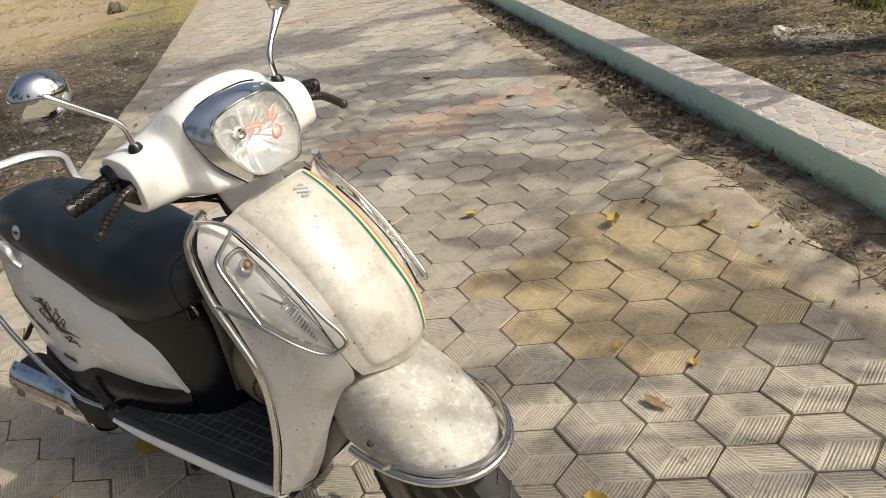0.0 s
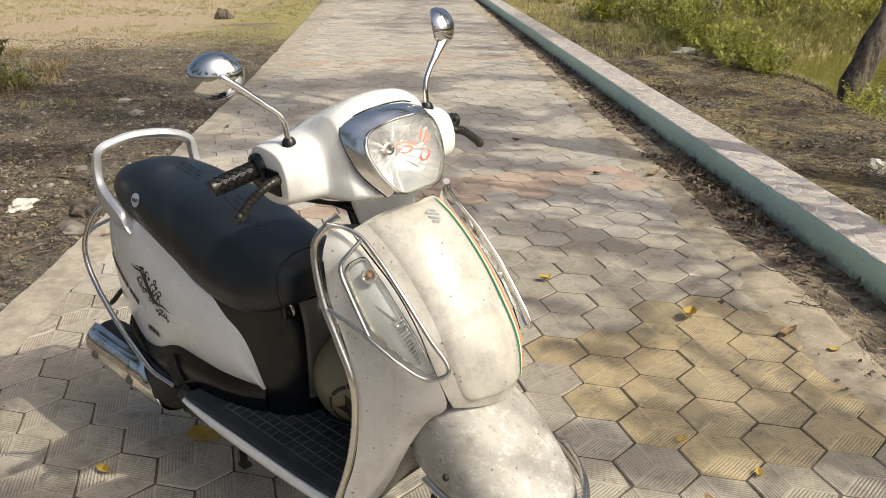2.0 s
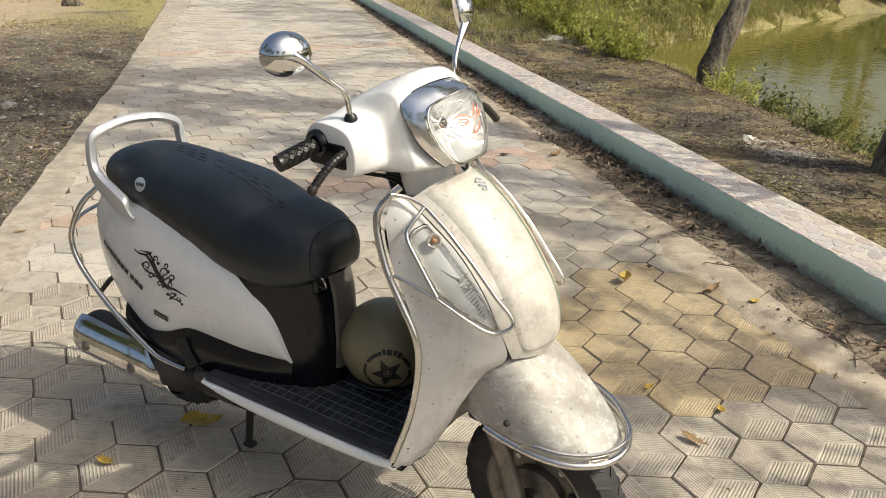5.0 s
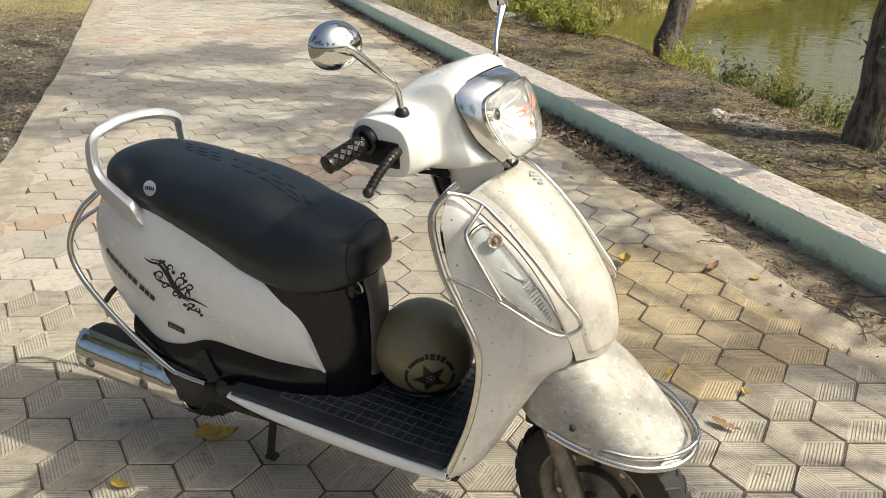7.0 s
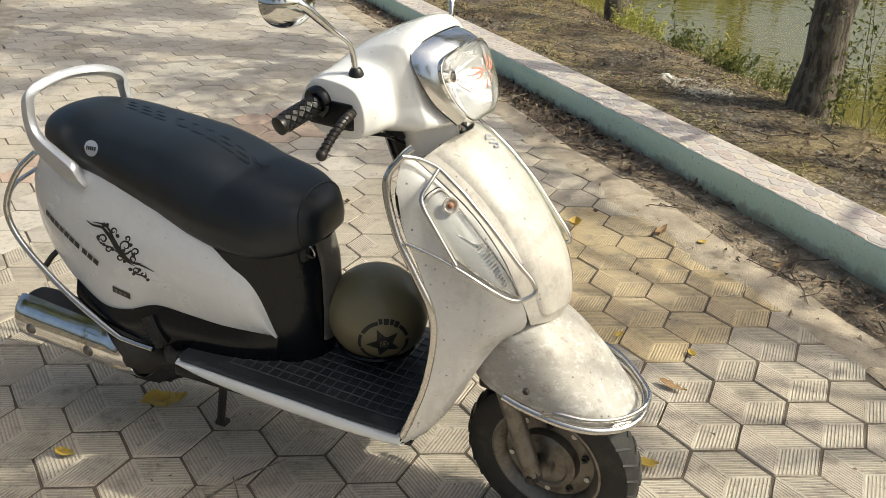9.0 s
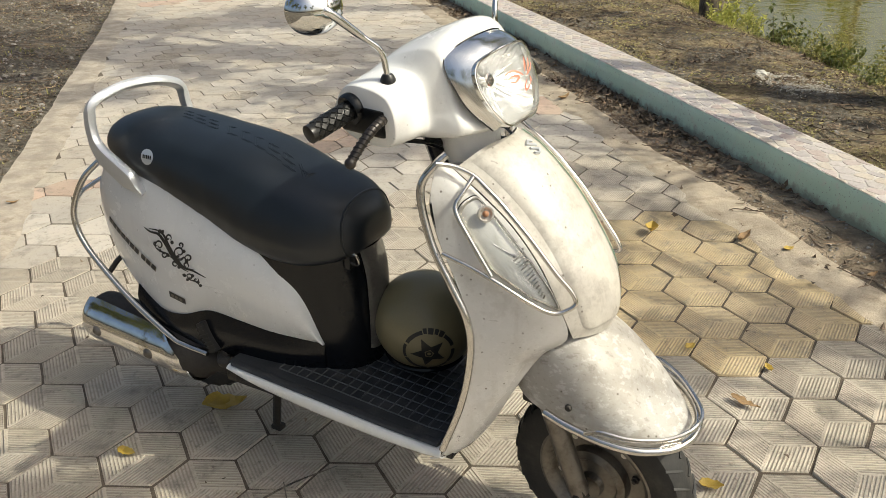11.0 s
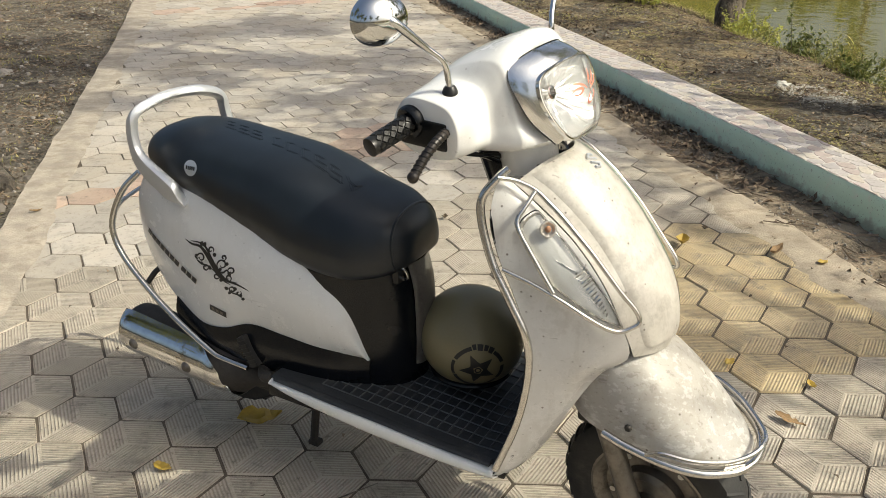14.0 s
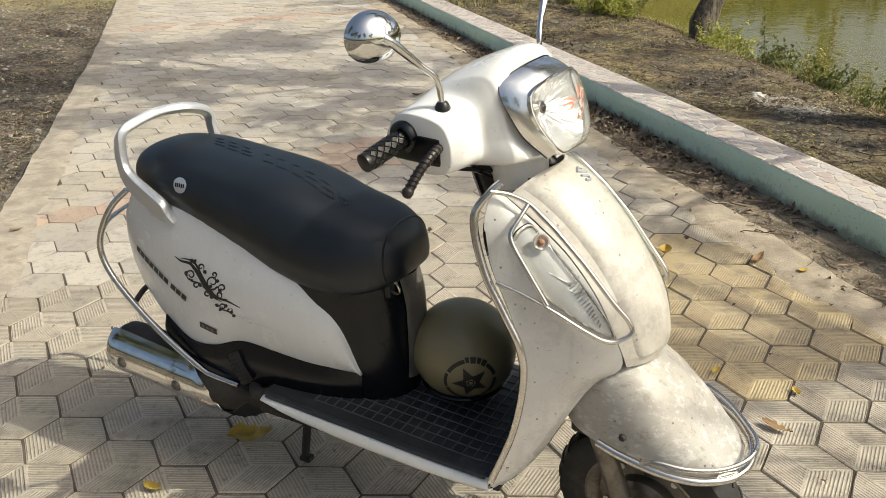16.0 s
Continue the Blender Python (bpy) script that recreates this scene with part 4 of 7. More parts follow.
for w, front in ((0.40, -0.400), (0.47, -0.398), (0.54, -0.399), (0.61, -0.403), (0.675, -0.419)):
    rows.append([(front - 0.004, -0.042, w), (front + 0.004, -0.034, w), (front + 0.008, -0.020, w), (front + 0.010, 0, w), (front + 0.006, 0.030, w), (front - 0.014, 0.064, w), (front - 0.050, 0.100, w)])
sheet(bm, rows, 25, 16, 0.003)
part("lit_front_cover", bm, M_LIT_COVER, scooter, "dusty front of the black under-seat body, greyed as if sunlit")
TOPL = [(-1.285, 0.700), (-1.24, 0.775), (-1.15, 0.800), (-1.035, 0.790), (-0.93, 0.772), (-0.83, 0.735), (-0.74, 0.700), (-0.66, 0.672), (-0.60, 0.632), (-0.540, 0.560), (-0.496, 0.426)]
LOWL = [(-1.300, 0.640), (-1.27, 0.590), (-1.20, 0.520), (-1.11, 0.448), (-1.02, 0.400), (-0.93, 0.408), (-0.83, 0.446), (-0.73, 0.440), (-0.64, 0.430), (-0.56, 0.424), (-0.495, 0.421)]
SIDE = [0.070, 0.105, 0.140, 0.163, 0.175, 0.182, 0.182, 0.176, 0.167, 0.149, 0.121]
for side in (0, 1):
    rows = []
    for (ut, wt), (ul, wl), v in zip(TOPL, LOWL, SIDE):
        row = []
        for i in range(5):
            f = i / 4
            b = v * (0.86 + 0.16 * math.sin(math.pi * (0.12 + 0.80 * f)))
            row.append((ut + (ul - ut) * f, -b, wt + (wl - wt) * f))
        row[0] = (row[0][0], row[0][1] + 0.012, row[0][2])
        rows.append(mirrored(row, side))
    bm = bmesh.new()
    sheet(bm, rows, 20, 60, 0.004)
    panel = part("side_panel", bm, M_WHITE, scooter)
    if not side:
        right_panel = panel
        PANEL_ROWS = rows
    # black lower trim with the wheel arch
    rows = []
    for (ul, wl), v, low in zip(LOWL[3:], SIDE[3:], (0.400, 0.360, 0.345, 0.340, 0.340, 0.345, 0.350, 0.352)):
        rows.append(mirrored([(ul, -v * 0.93, wl + 0.012), (ul, -v * 0.99, (wl + low) / 2), (ul, -v * 0.96, low)], side))
    bm = bmesh.new()
    sheet(bm, rows, 10, 40, 0.005)
    part("lower_trim", bm, M_BLACK, scooter)
bm = bmesh.new()
rows = []
for w, u, h in ((0.80, -1.22, 0.085), (0.76, -1.275, 0.085), (0.70, -1.305, 0.08), (0.63, -1.315, 0.07), (0.58, -1.29, 0.06)):
    rows.append([(u + 0.05, -h, w), (u + 0.008, -h * 0.6, w), (u, 0, w), (u + 0.008, h * 0.6, w), (u + 0.05, h, w)])
sheet(bm, rows, 16, 16, 0.006)
part("tail_panel", bm, M_SILVER, scooter, "grey tail panel")

# seat
SEAT = [(-1.215, 0.868, 0.060, 0.842), (-1.195, 0.898, 0.098, 0.825), (-1.15, 0.918, 0.122, 0.806), (-1.08, 0.926, 0.140, 0.788), (-0.98, 0.922, 0.152, 0.768), (-0.88, 0.912, 0.160, 0.735), (-0.78, 0.903, 0.166, 0.700), (-0.69, 0.887, 0.168, 0.668), (-0.60, 0.855, 0.166, 0.650), (-0.52, 0.832, 0.158, 0.650), (-0.460, 0.814, 0.132, 0.660), (-0.424, 0.794, 0.104, 0.674), (-0.400, 0.766, 0.068, 0.692), (-0.394, 0.733, 0.022, 0.712)]
rows = []
for u, top, half, low in SEAT:
    h = top - low
    right_ = [(u, -half * 0.45, low - 0.004), (u, -half * 0.88, low), (u, -half * 0.99, low + 0.20 * h), (u, -half, low + 0.38 * h), (u, -half * 0.93, low + 0.62 * h), (u, -half * 0.75, low + 0.84 * h), (u, -half * 0.43, low + 0.968 * h), (u, 0, top)]
    rows.append(right_ + [(x, -y, z) for x, y, z in right_[-2::-1]])
bm = bmesh.new()
cap_rows(bm, sheet(bm, rows, 56, 70, closed=True))
for v in bm.verts:
    v.co += Vector((0, math.copysign(1, v.co.y), 0.4)) * (0.003 * noise.noise((v.co.x * 9, v.co.y * 9, v.co.z * 9)) + 0.0016 * noise.noise((v.co.x * 38, v.co.y * 14, v.co.z * 12)))
seat = part("seat", bm, M_SEAT, scooter, "black vinyl seat cover")

# grab rail and rear guard
rail = [(-1.016, -0.152, 0.750), (-1.046, -0.162, 0.778), (-1.134, -0.166, 0.838), (-1.160, -0.163, 0.868), (-1.172, -0.158, 0.915), (-1.170, -0.149, 0.968), (-1.150, -0.066, 0.994), (-1.146, 0.0, 0.994)]
rail_pts = rounded(rail + [(x + 0.035 * min(1.0, -y / 0.11), -0.90 * y, z - 0.008 * min(1.0, -y / 0.11)) for x, y, z in rail[-2::-1]], 0.034, 9)
bm = bmesh.new()
rings = []
for i, p in enumerate(rail_pts):
    a, b = rail_pts[max(i - 1, 0)], rail_pts[min(i + 1, len(rail_pts) - 1)]
    d = (b - a).normalized()
    up = Vector((0.8, 0, 0.6))
    s1 = (up - d * up.dot(d)).normalized()
    s2 = d.cross(s1)
    f = min(i, len(rail_pts) - 1 - i) / (len(rail_pts) / 2)
    tall = 0.0150 + 0.0150 * max(0.0, 1 - abs(f - 0.12) / 0.32)
    tall *= min(1.0, 0.30 + 8.0 * f)
    wide = 0.0120 + 0.004 * max(0.0, 1 - 2.4 * f)
    ring = []
    for c1, c2 in ((1, 0.35), (0.8, 0.9), (-0.2, 1), (-0.8, 0.75), (-1, 0), (-0.8, -0.75), (-0.2, -1), (0.8, -0.9), (1, -0.35)):
        ring.append(bm.verts.new(p + s1 * tall * c1 + s2 * wide * c2))
    rings.append(ring)
for a, b in zip(rings, rings[1:]):
    for j in range(9):
        bm.faces.new((a[j], a[(j + 1) % 9], b[(j + 1) % 9], b[j]))
bm.faces.new(rings[0][::-1])
bm.faces.new(rings[-1])
part("grab_rail", bm, M_SILVER, scooter, "silver painted cast grab rail", sharp=34)
for side in (0, 1):
    rg = part("rear_guard", tube(bmesh.new(), mirrored([(-1.205, -0.13, 0.800), (-1.245, -0.155, 0.755), (-1.278, -0.172, 0.690), (-1.292, -0.178, 0.630), (-1.268, -0.182, 0.570), (-1.200, -0.188, 0.505), (-1.094, -0.192, 0.425), (-0.965, -0.192, 0.350), (-0.925, -0.188, 0.335), (-0.850, -0.178, 0.322)], side), 0.0085, 10, 70), M_STEEL, scooter, "bent stainless rear guard")
    part("guard_bar", tube(bmesh.new(), mirrored([(-1.28, -0.175, 0.68), (-1.300, -0.12, 0.70), (-1.325, 0.0, 0.71)], side), 0.006, 8, 14), M_STEEL, rg)

# exhaust, engine, rear wheel, stand
AX = Vector((1, 0.02, -0.10)).normalized()
mx = Matrix.Translation((-1.296, -0.150, 0.322)) @ AX.to_track_quat("Z", "Y").to_matrix().to_4x4()
bm = bmesh.new()
lathe(bm, [(0.0, 0.004), (0.040, 0.004), (0.058, 0.0), (0.066, 0.012), (0.070, 0.05), (0.070, 0.38), (0.060, 0.42), (0.03, 0.45), (0.018, 0.50)], 28, mx)
muffler = part("muffler", bm, M_IRON, scooter, "black exhaust silencer with a chrome heat shield")
bm = bmesh.new()
rows = []
for i, (s, lo, hi) in enumerate(((0.0, -1.9, 0.95), (0.02, -2.0, 1.10), (0.12, -2.0, 1.10), (0.28, -2.0, 1.0), (0.345, -2.0, 0.55), (0.40, -2.0, -0.5))):
    r = (0.071 if i == 0 else 0.080) if s < 0.39 else 0.074
    rows.append([Vector((-1.296, -0.150, 0.322)) + AX * s + Vector((0, -math.cos(a) * r, math.sin(a) * r)) for a in np.linspace(lo, hi, 9)])
sheet(bm, rows, 24, 40, 0.002)
shield_ob = part("heat_shield", bm, M_HEAT, muffler, "polished chrome heat shield")
for s in (0.065, 0.262):
    bm = bmesh.new()
    lathe(bm, [(0.0, 0.007), (0.009, 0.008), (0.015, 0.003), (0.017, 0.0)], 14, Matrix.Translation(Vector((-1.296, -0.150, 0.322)) + AX * s + Vector((0, -0.079, -0.004))) @ Matrix.Rotation(radians(90), 4, "X"))
    part("bolt", bm, M_ALLOY, shield_ob)
bm = bmesh.new()
tube(bm, [(-0.90, -0.145, 0.262), (-0.80, -0.13, 0.25), (-0.70, -0.08, 0.24), (-0.60, -0.02, 0.26)], 0.016, 10, 24)
part("exhaust_pipe", bm, M_IRON, muffler)
wheel("rear_wheel", (-1.042, 0, 0.285), 0.217, False, False)
bm = bmesh.new()
box(bm, -1.06, 0.05, 0.17, -0.60, 0.13, 0.30, 0.03)
box(bm, -0.86, -0.12, 0.20, -0.58, 0.10, 0.40, 0.03)
box(bm, -1.02, -0.13, 0.24, -0.82, -0.08, 0.31, 0.02)
part("engine", bm, M_IRON, scooter, "grimy black engine and swing arm")
bm = bmesh.new()
box(bm, -0.013, -0.010, -0.045, 0.013, 0.012, 0.045, 0.006, Matrix.Translation((-0.830, -0.185, 0.385)) @ Matrix.Rotation(radians(-28), 4, "Y"))
peg = part("footpeg", bm, M_RUBBER, scooter, "folded ribbed rubber pillion footpeg")
for k in range(7):
    bm = bmesh.new()
    box(bm, -0.0142, -0.0118, -0.040 + 0.0115 * k, 0.0142, -0.006, -0.034 + 0.0115 * k, 0.0, Matrix.Translation((-0.830, -0.185, 0.385)) @ Matrix.Rotation(radians(-28), 4, "Y"))
    part("rib", bm, M_RUBBER, peg)
bm = bmesh.new()
tube(bm, [(-0.80, -0.17, 0.33), (-0.77, -0.20, 0.335), (-0.735, -0.205, 0.345)], 0.016, 8, 10)
part("footpeg_bracket", bm, M_IRON, scooter)
for side in (0, 1):
    bm = bmesh.new()
    foot = (-0.772, -0.028 if not side else 0.17, 0.012)
    tube(bm, [(-0.71, -0.06 if not side else 0.09, 0.27), (-0.742, -0.045 if not side else 0.13, 0.13), foot], 0.012, 8, 12)
    box(bm, -0.012, -0.014, 0, 0.022, 0.014, 0.014, 0.004, Matrix.Translation((foot[0], foot[1], 0.0)))
    part("centre_stand", bm, M_IRON, scooter, "rusty centre stand leg")

# handlebar cowl
COWL = []
for v, pts in (
    (-0.228, [(-0.296, 1.100), (-0.270, 1.142), (-0.222, 1.148), (-0.170, 1.132), (-0.152, 1.092), (-0.166, 1.050), (-0.235, 1.042), (-0.288, 1.064)]),
    (-0.222, [(-0.304, 1.099), (-0.272, 1.147), (-0.220, 1.154), (-0.164, 1.140), (-0.145, 1.092), (-0.160, 1.045), (-0.236, 1.037), (-0.292, 1.061)]),
    (-0.185, [(-0.314, 1.095), (-0.274, 1.152), (-0.216, 1.162), (-0.157, 1.147), (-0.138, 1.093), (-0.152, 1.044), (-0.240, 1.034), (-0.297, 1.056)]),
    (-0.148, [(-0.322, 1.090), (-0.279, 1.154), (-0.212, 1.168), (-0.155, 1.154), (-0.137, 1.095), (-0.148, 1.042), (-0.240, 1.028), (-0.304, 1.050)]),
    (-0.134, [(-0.324, 1.088), (-0.280, 1.156), (-0.210, 1.174), (-0.150, 1.164), (-0.134, 1.098), (-0.138, 1.041), (-0.239, 1.026), (-0.306, 1.048)]),
    (-0.119, [(-0.326, 1.086), (-0.282, 1.158), (-0.206, 1.190), (-0.136, 1.192), (-0.108, 1.104), (-0.096, 1.042), (-0.237, 1.023), (-0.308, 1.046)]),
    (-0.106, [(-0.328, 1.084), (-0.283, 1.161), (-0.204, 1.199), (-0.126, 1.206), (-0.094, 1.108), (-0.080, 1.041), (-0.236, 1.021), (-0.309, 1.045)]),
    (-0.060, [(-0.332, 1.079), (-0.287, 1.166), (-0.198, 1.216), (-0.116, 1.228), (-0.098, 1.112), (-0.056, 1.040), (-0.230, 1.018), (-0.312, 1.041)]),
    (0.0, [(-0.335, 1.075), (-0.288, 1.168), (-0.196, 1.222), (-0.112, 1.236), (-0.118, 1.112), (-0.042, 1.038), (-0.225, 1.015), (-0.315, 1.040)])):
    COWL.append([(u, v, w) for u, w in pts])
rows = COWL + [[(u, -v, w) for u, v, w in r] for r in COWL[-2::-1]]
bm = bmesh.new()
cap_rows(bm, sheet(bm, rows, 48, 110, closed=True))
cowl = part("handlebar_cowl", steered(bm), M_WHITE, scooter, "pearl white handlebar cowl")
bm = bmesh.new()
rows = []
for u, half, w in ((-0.150, 0.086, 1.045), (-0.140, 0.082, 1.02), (-0.138, 0.074, 0.99), (-0.130, 0.066, 0.955)):
    ring = []
    for i in range(16):
        a = 2 * math.pi * i / 16
        ring.append((u + 0.004 + 0.054 * math.cos(a), half * math.sin(a), w + 0.012 * math.cos(a)))
    rows.append(ring)
sheet(bm, rows, 32, 12, closed=True)
part("neck_cover", steered(bm), M_WHITE, scooter)
for side in (0, 1):
    bm = bmesh.new()
    # black box for the switch, also filling in the cowl's shaded recess
    box(bm, -0.052, -0.012, -0.032, 0.062, 0.022, 0.024, 0.010, Matrix.Translation(mirrored([(-0.232, -0.222, 1.090)], side)[0]) @ Matrix.Diagonal((1, -1 if side else 1, 1, 1)))
    lathe(bm, [(0.0, -0.022), (0.031, -0.022), (0.033, -0.016), (0.033, 0.004), (0.030, 0.008), (0.0, 0.008)], 24, Matrix.Translation(mirrored([(-0.256, -0.230, 1.104)], side)[0]) @ Vector((-0.15, -0.96 if not side else 0.96, -0.2)).to_track_quat("Z", "Y").to_matrix().to_4x4())
    part("switch_recess", steered(bm), M_BLACK, scooter)

# headlight with its chrome visor
LAMP = [(-0.068, -0.087, 1.178), (-0.048, -0.035, 1.198), (-0.048, 0.035, 1.198), (-0.066, 0.084, 1.178), (-0.058, 0.098, 1.135), (-0.036, 0.086, 1.092), (-0.014, 0.052, 1.052), (-0.014, -0.052, 1.052), (-0.036, -0.080, 1.092), (-0.058, -0.096, 1.140)]
edge = rounded([(x, y * 0.98 + 0.008, z) for x, y, z in LAMP], 0.024, 6, True)
lc = sum(edge, Vector()) / len(edge)
ahead = Vector((0.95, 0, 0.30)).normalized()


def lamp_rings(steps):
    bm = bmesh.new()
    prev = None
    for f, h in steps:
        ring = [bm.verts.new(lc + (p - lc) * f + ahead * h) for p in edge]
        if prev:
            for i in range(len(edge)):
                bm.faces.new((prev[i], prev[(i + 1) % len(edge)], ring[(i + 1) % len(edge)], ring[i]))
        prev = ring
    return bm, prev


bm, last = lamp_rings([(1.045, -0.050), (1.055, -0.004), (1.048, 0.006), (1.005, 0.007), (0.99, -0.004)])
lamp = part("headlight", steered(bm), M_CHROME, scooter, "headlight with chrome rim and clear faceted lens")
rnd = random.Random(3)
bm = bmesh.new()
prev = None
for k, f in enumerate((0.995, 0.90, 0.80, 0.70, 0.59, 0.47, 0.34, 0.18)):
    ring = [bm.verts.new(lc + (edge[i] - lc) * f + ahead * (-0.003 - 0.046 * (1 - f ** 1.6) + (0.0010 * (1 if i % 4 < 2 else -1) + rnd.uniform(-0.0009, 0.0009) if k else 0))) for i in range(len(edge))]
    if prev:
        for i in range(len(edge)):
            bm.faces.new((prev[i], prev[(i + 1) % len(edge)], ring[(i + 1) % len(edge)], ring[i]))
    prev = ring
bm.faces.new(prev)
part("reflector", steered(bm), M_REFLECT, lamp, "faceted silver reflector", smooth=False)
bm = bmesh.new()
lathe(bm, [(0.012, -0.02), (0.014, 0.0), (0.0135, 0.004), (0.009, 0.005), (0.008, -0.004), (0.0, -0.004)], 20, Matrix.Translation(lc + Vector((0.0, -0.030, 0.010)) - ahead * 0.030) @ ahead.to_track_quat("Z", "Y").to_matrix().to_4x4())
part("bulb_shield", steered(bm), M_STEEL, lamp)
bm, last = lamp_rings([(1.0, 0.002), (0.93, 0.016), (0.75, 0.027), (0.45, 0.034), (0.15, 0.037)])
bm.faces.new(last)
lens = part("lens", steered(bm), M_LENS, lamp, "clear headlight lens")
lens.visible_shadow = False
part("lens_gasket", steered(tube(bmesh.new(), [lc + (p - lc) * 1.012 + ahead * 0.0055 for p in edge + edge[:1]], 0.0017, 6, 0, caps=False)), M_ALLOY, lamp)
# red swirls stuck on the lens
def lens_point(a, b, off=0.0):
    """a across (-1 right .. 1 left), b up, on the domed lens."""
    r2 = min(1.0, math.hypot(a, b * 1.1))
    return lc + Vector((-0.012 * b, 0.088 * a, 0.066 * b)) + ahead * (0.0385 - 0.034 * r2 ** 2.2 + off)


bm = bmesh.new()
SWIRLS = (((-0.35, 0.20), (-0.12, 0.26), (0.10, 0.16), (0.24, 0.02)), ((-0.28, 0.02), (-0.10, 0.12), (0.08, 0.04), (-0.05, -0.08), (-0.22, -0.02)), ((0.30, 0.12), (0.40, 0.30), (0.52, 0.52)), ((0.40, 0.08), (0.55, 0.26), (0.70, 0.44)), ((0.34, -0.02), (0.56, 0.10), (0.76, 0.26)), ((0.36, -0.12), (0.30, -0.34), (0.42, -0.46), (0.52, -0.32)), ((0.50, -0.08), (0.58, -0.26), (0.50, -0.50)))
for s in SWIRLS:
    line = spline([(p[0] - 0.27, p[1], 0) for p in s], 14)
    ws = [0.034 * math.sin(math.pi * (0.08 + 0.84 * i / 13)) for i in range(14)]
    rr = []
    for i, p in enumerate(line):
        d = (line[min(i + 1, 13)] - line[max(i - 1, 0)]).normalized()
        q = Vector((-d.y, d.x, 0)) * ws[i]
        rr.append([bm.verts.new(lens_point(p.x + q.x, p.y + q.y, 0.0008)), bm.verts.new(lens_point(p.x - q.x, p.y - q.y, 0.0008))])
    for p, q in zip(rr, rr[1:]):
        bm.faces.new((p[0], p[1], q[1], q[0]))
part("lens_sticker", steered(bm), M_RED_S, lamp, "red swirl sticker on the lens")
rim_line = [lc + (p - lc) * 1.06 - ahead * 0.002 for p in edge]


def rim_at(y, z):
    """The lamp rim nearest to a given side and height."""
    return min(rim_line, key=lambda p: (p.y - y) ** 2 + (p.z - z) ** 2)


arc = [(-0.034, -0.064, 1.047), (-0.066, -0.098, 1.094), (-0.090, -0.112, 1.140), (-0.108, -0.113, 1.172), (-0.117, -0.101, 1.195), (-0.111, -0.075, 1.207), (-0.101, -0.040, 1.217), (-0.097, 0, 1.220)]
low = [(-0.060, 1.048), (-0.088, 1.098), (-0.097, 1.140), (-0.096, 1.170), (-0.086, 1.186), (-0.066, 1.196), (-0.035, 1.203), (0.008, 1.204)]
arc = arc + [(x, -y, z) for x, y, z in arc[-2::-1]]
low = [rim_at(y, z) for y, z in low + [(0.016 - y, z) for y, z in low[-2::-1]]]
bm = bmesh.new()
rows = []
for q in (0.0, 0.34, 0.67, 1.0):
    swell = 0.004 * math.sin(math.pi * q)
    rows.append([Vector(a).lerp(b, q) + ((Vector(a).lerp(b, q) - lc).normalized() * swell) for a, b in zip(arc, low)])
sheet(bm, rows, 76, 14, 0.003)
part("chrome_visor", steered(bm), M_VISOR, lamp, "polished chrome headlight surround")
bm = bmesh.new()
tube(bm, [Vector(a) + (Vector(a) - lc).normalized() * 0.0008 for a in spline(arc, 60)], 0.0011, 6, 0)
part("visor_gap", steered(bm), M_BLACK, lamp)

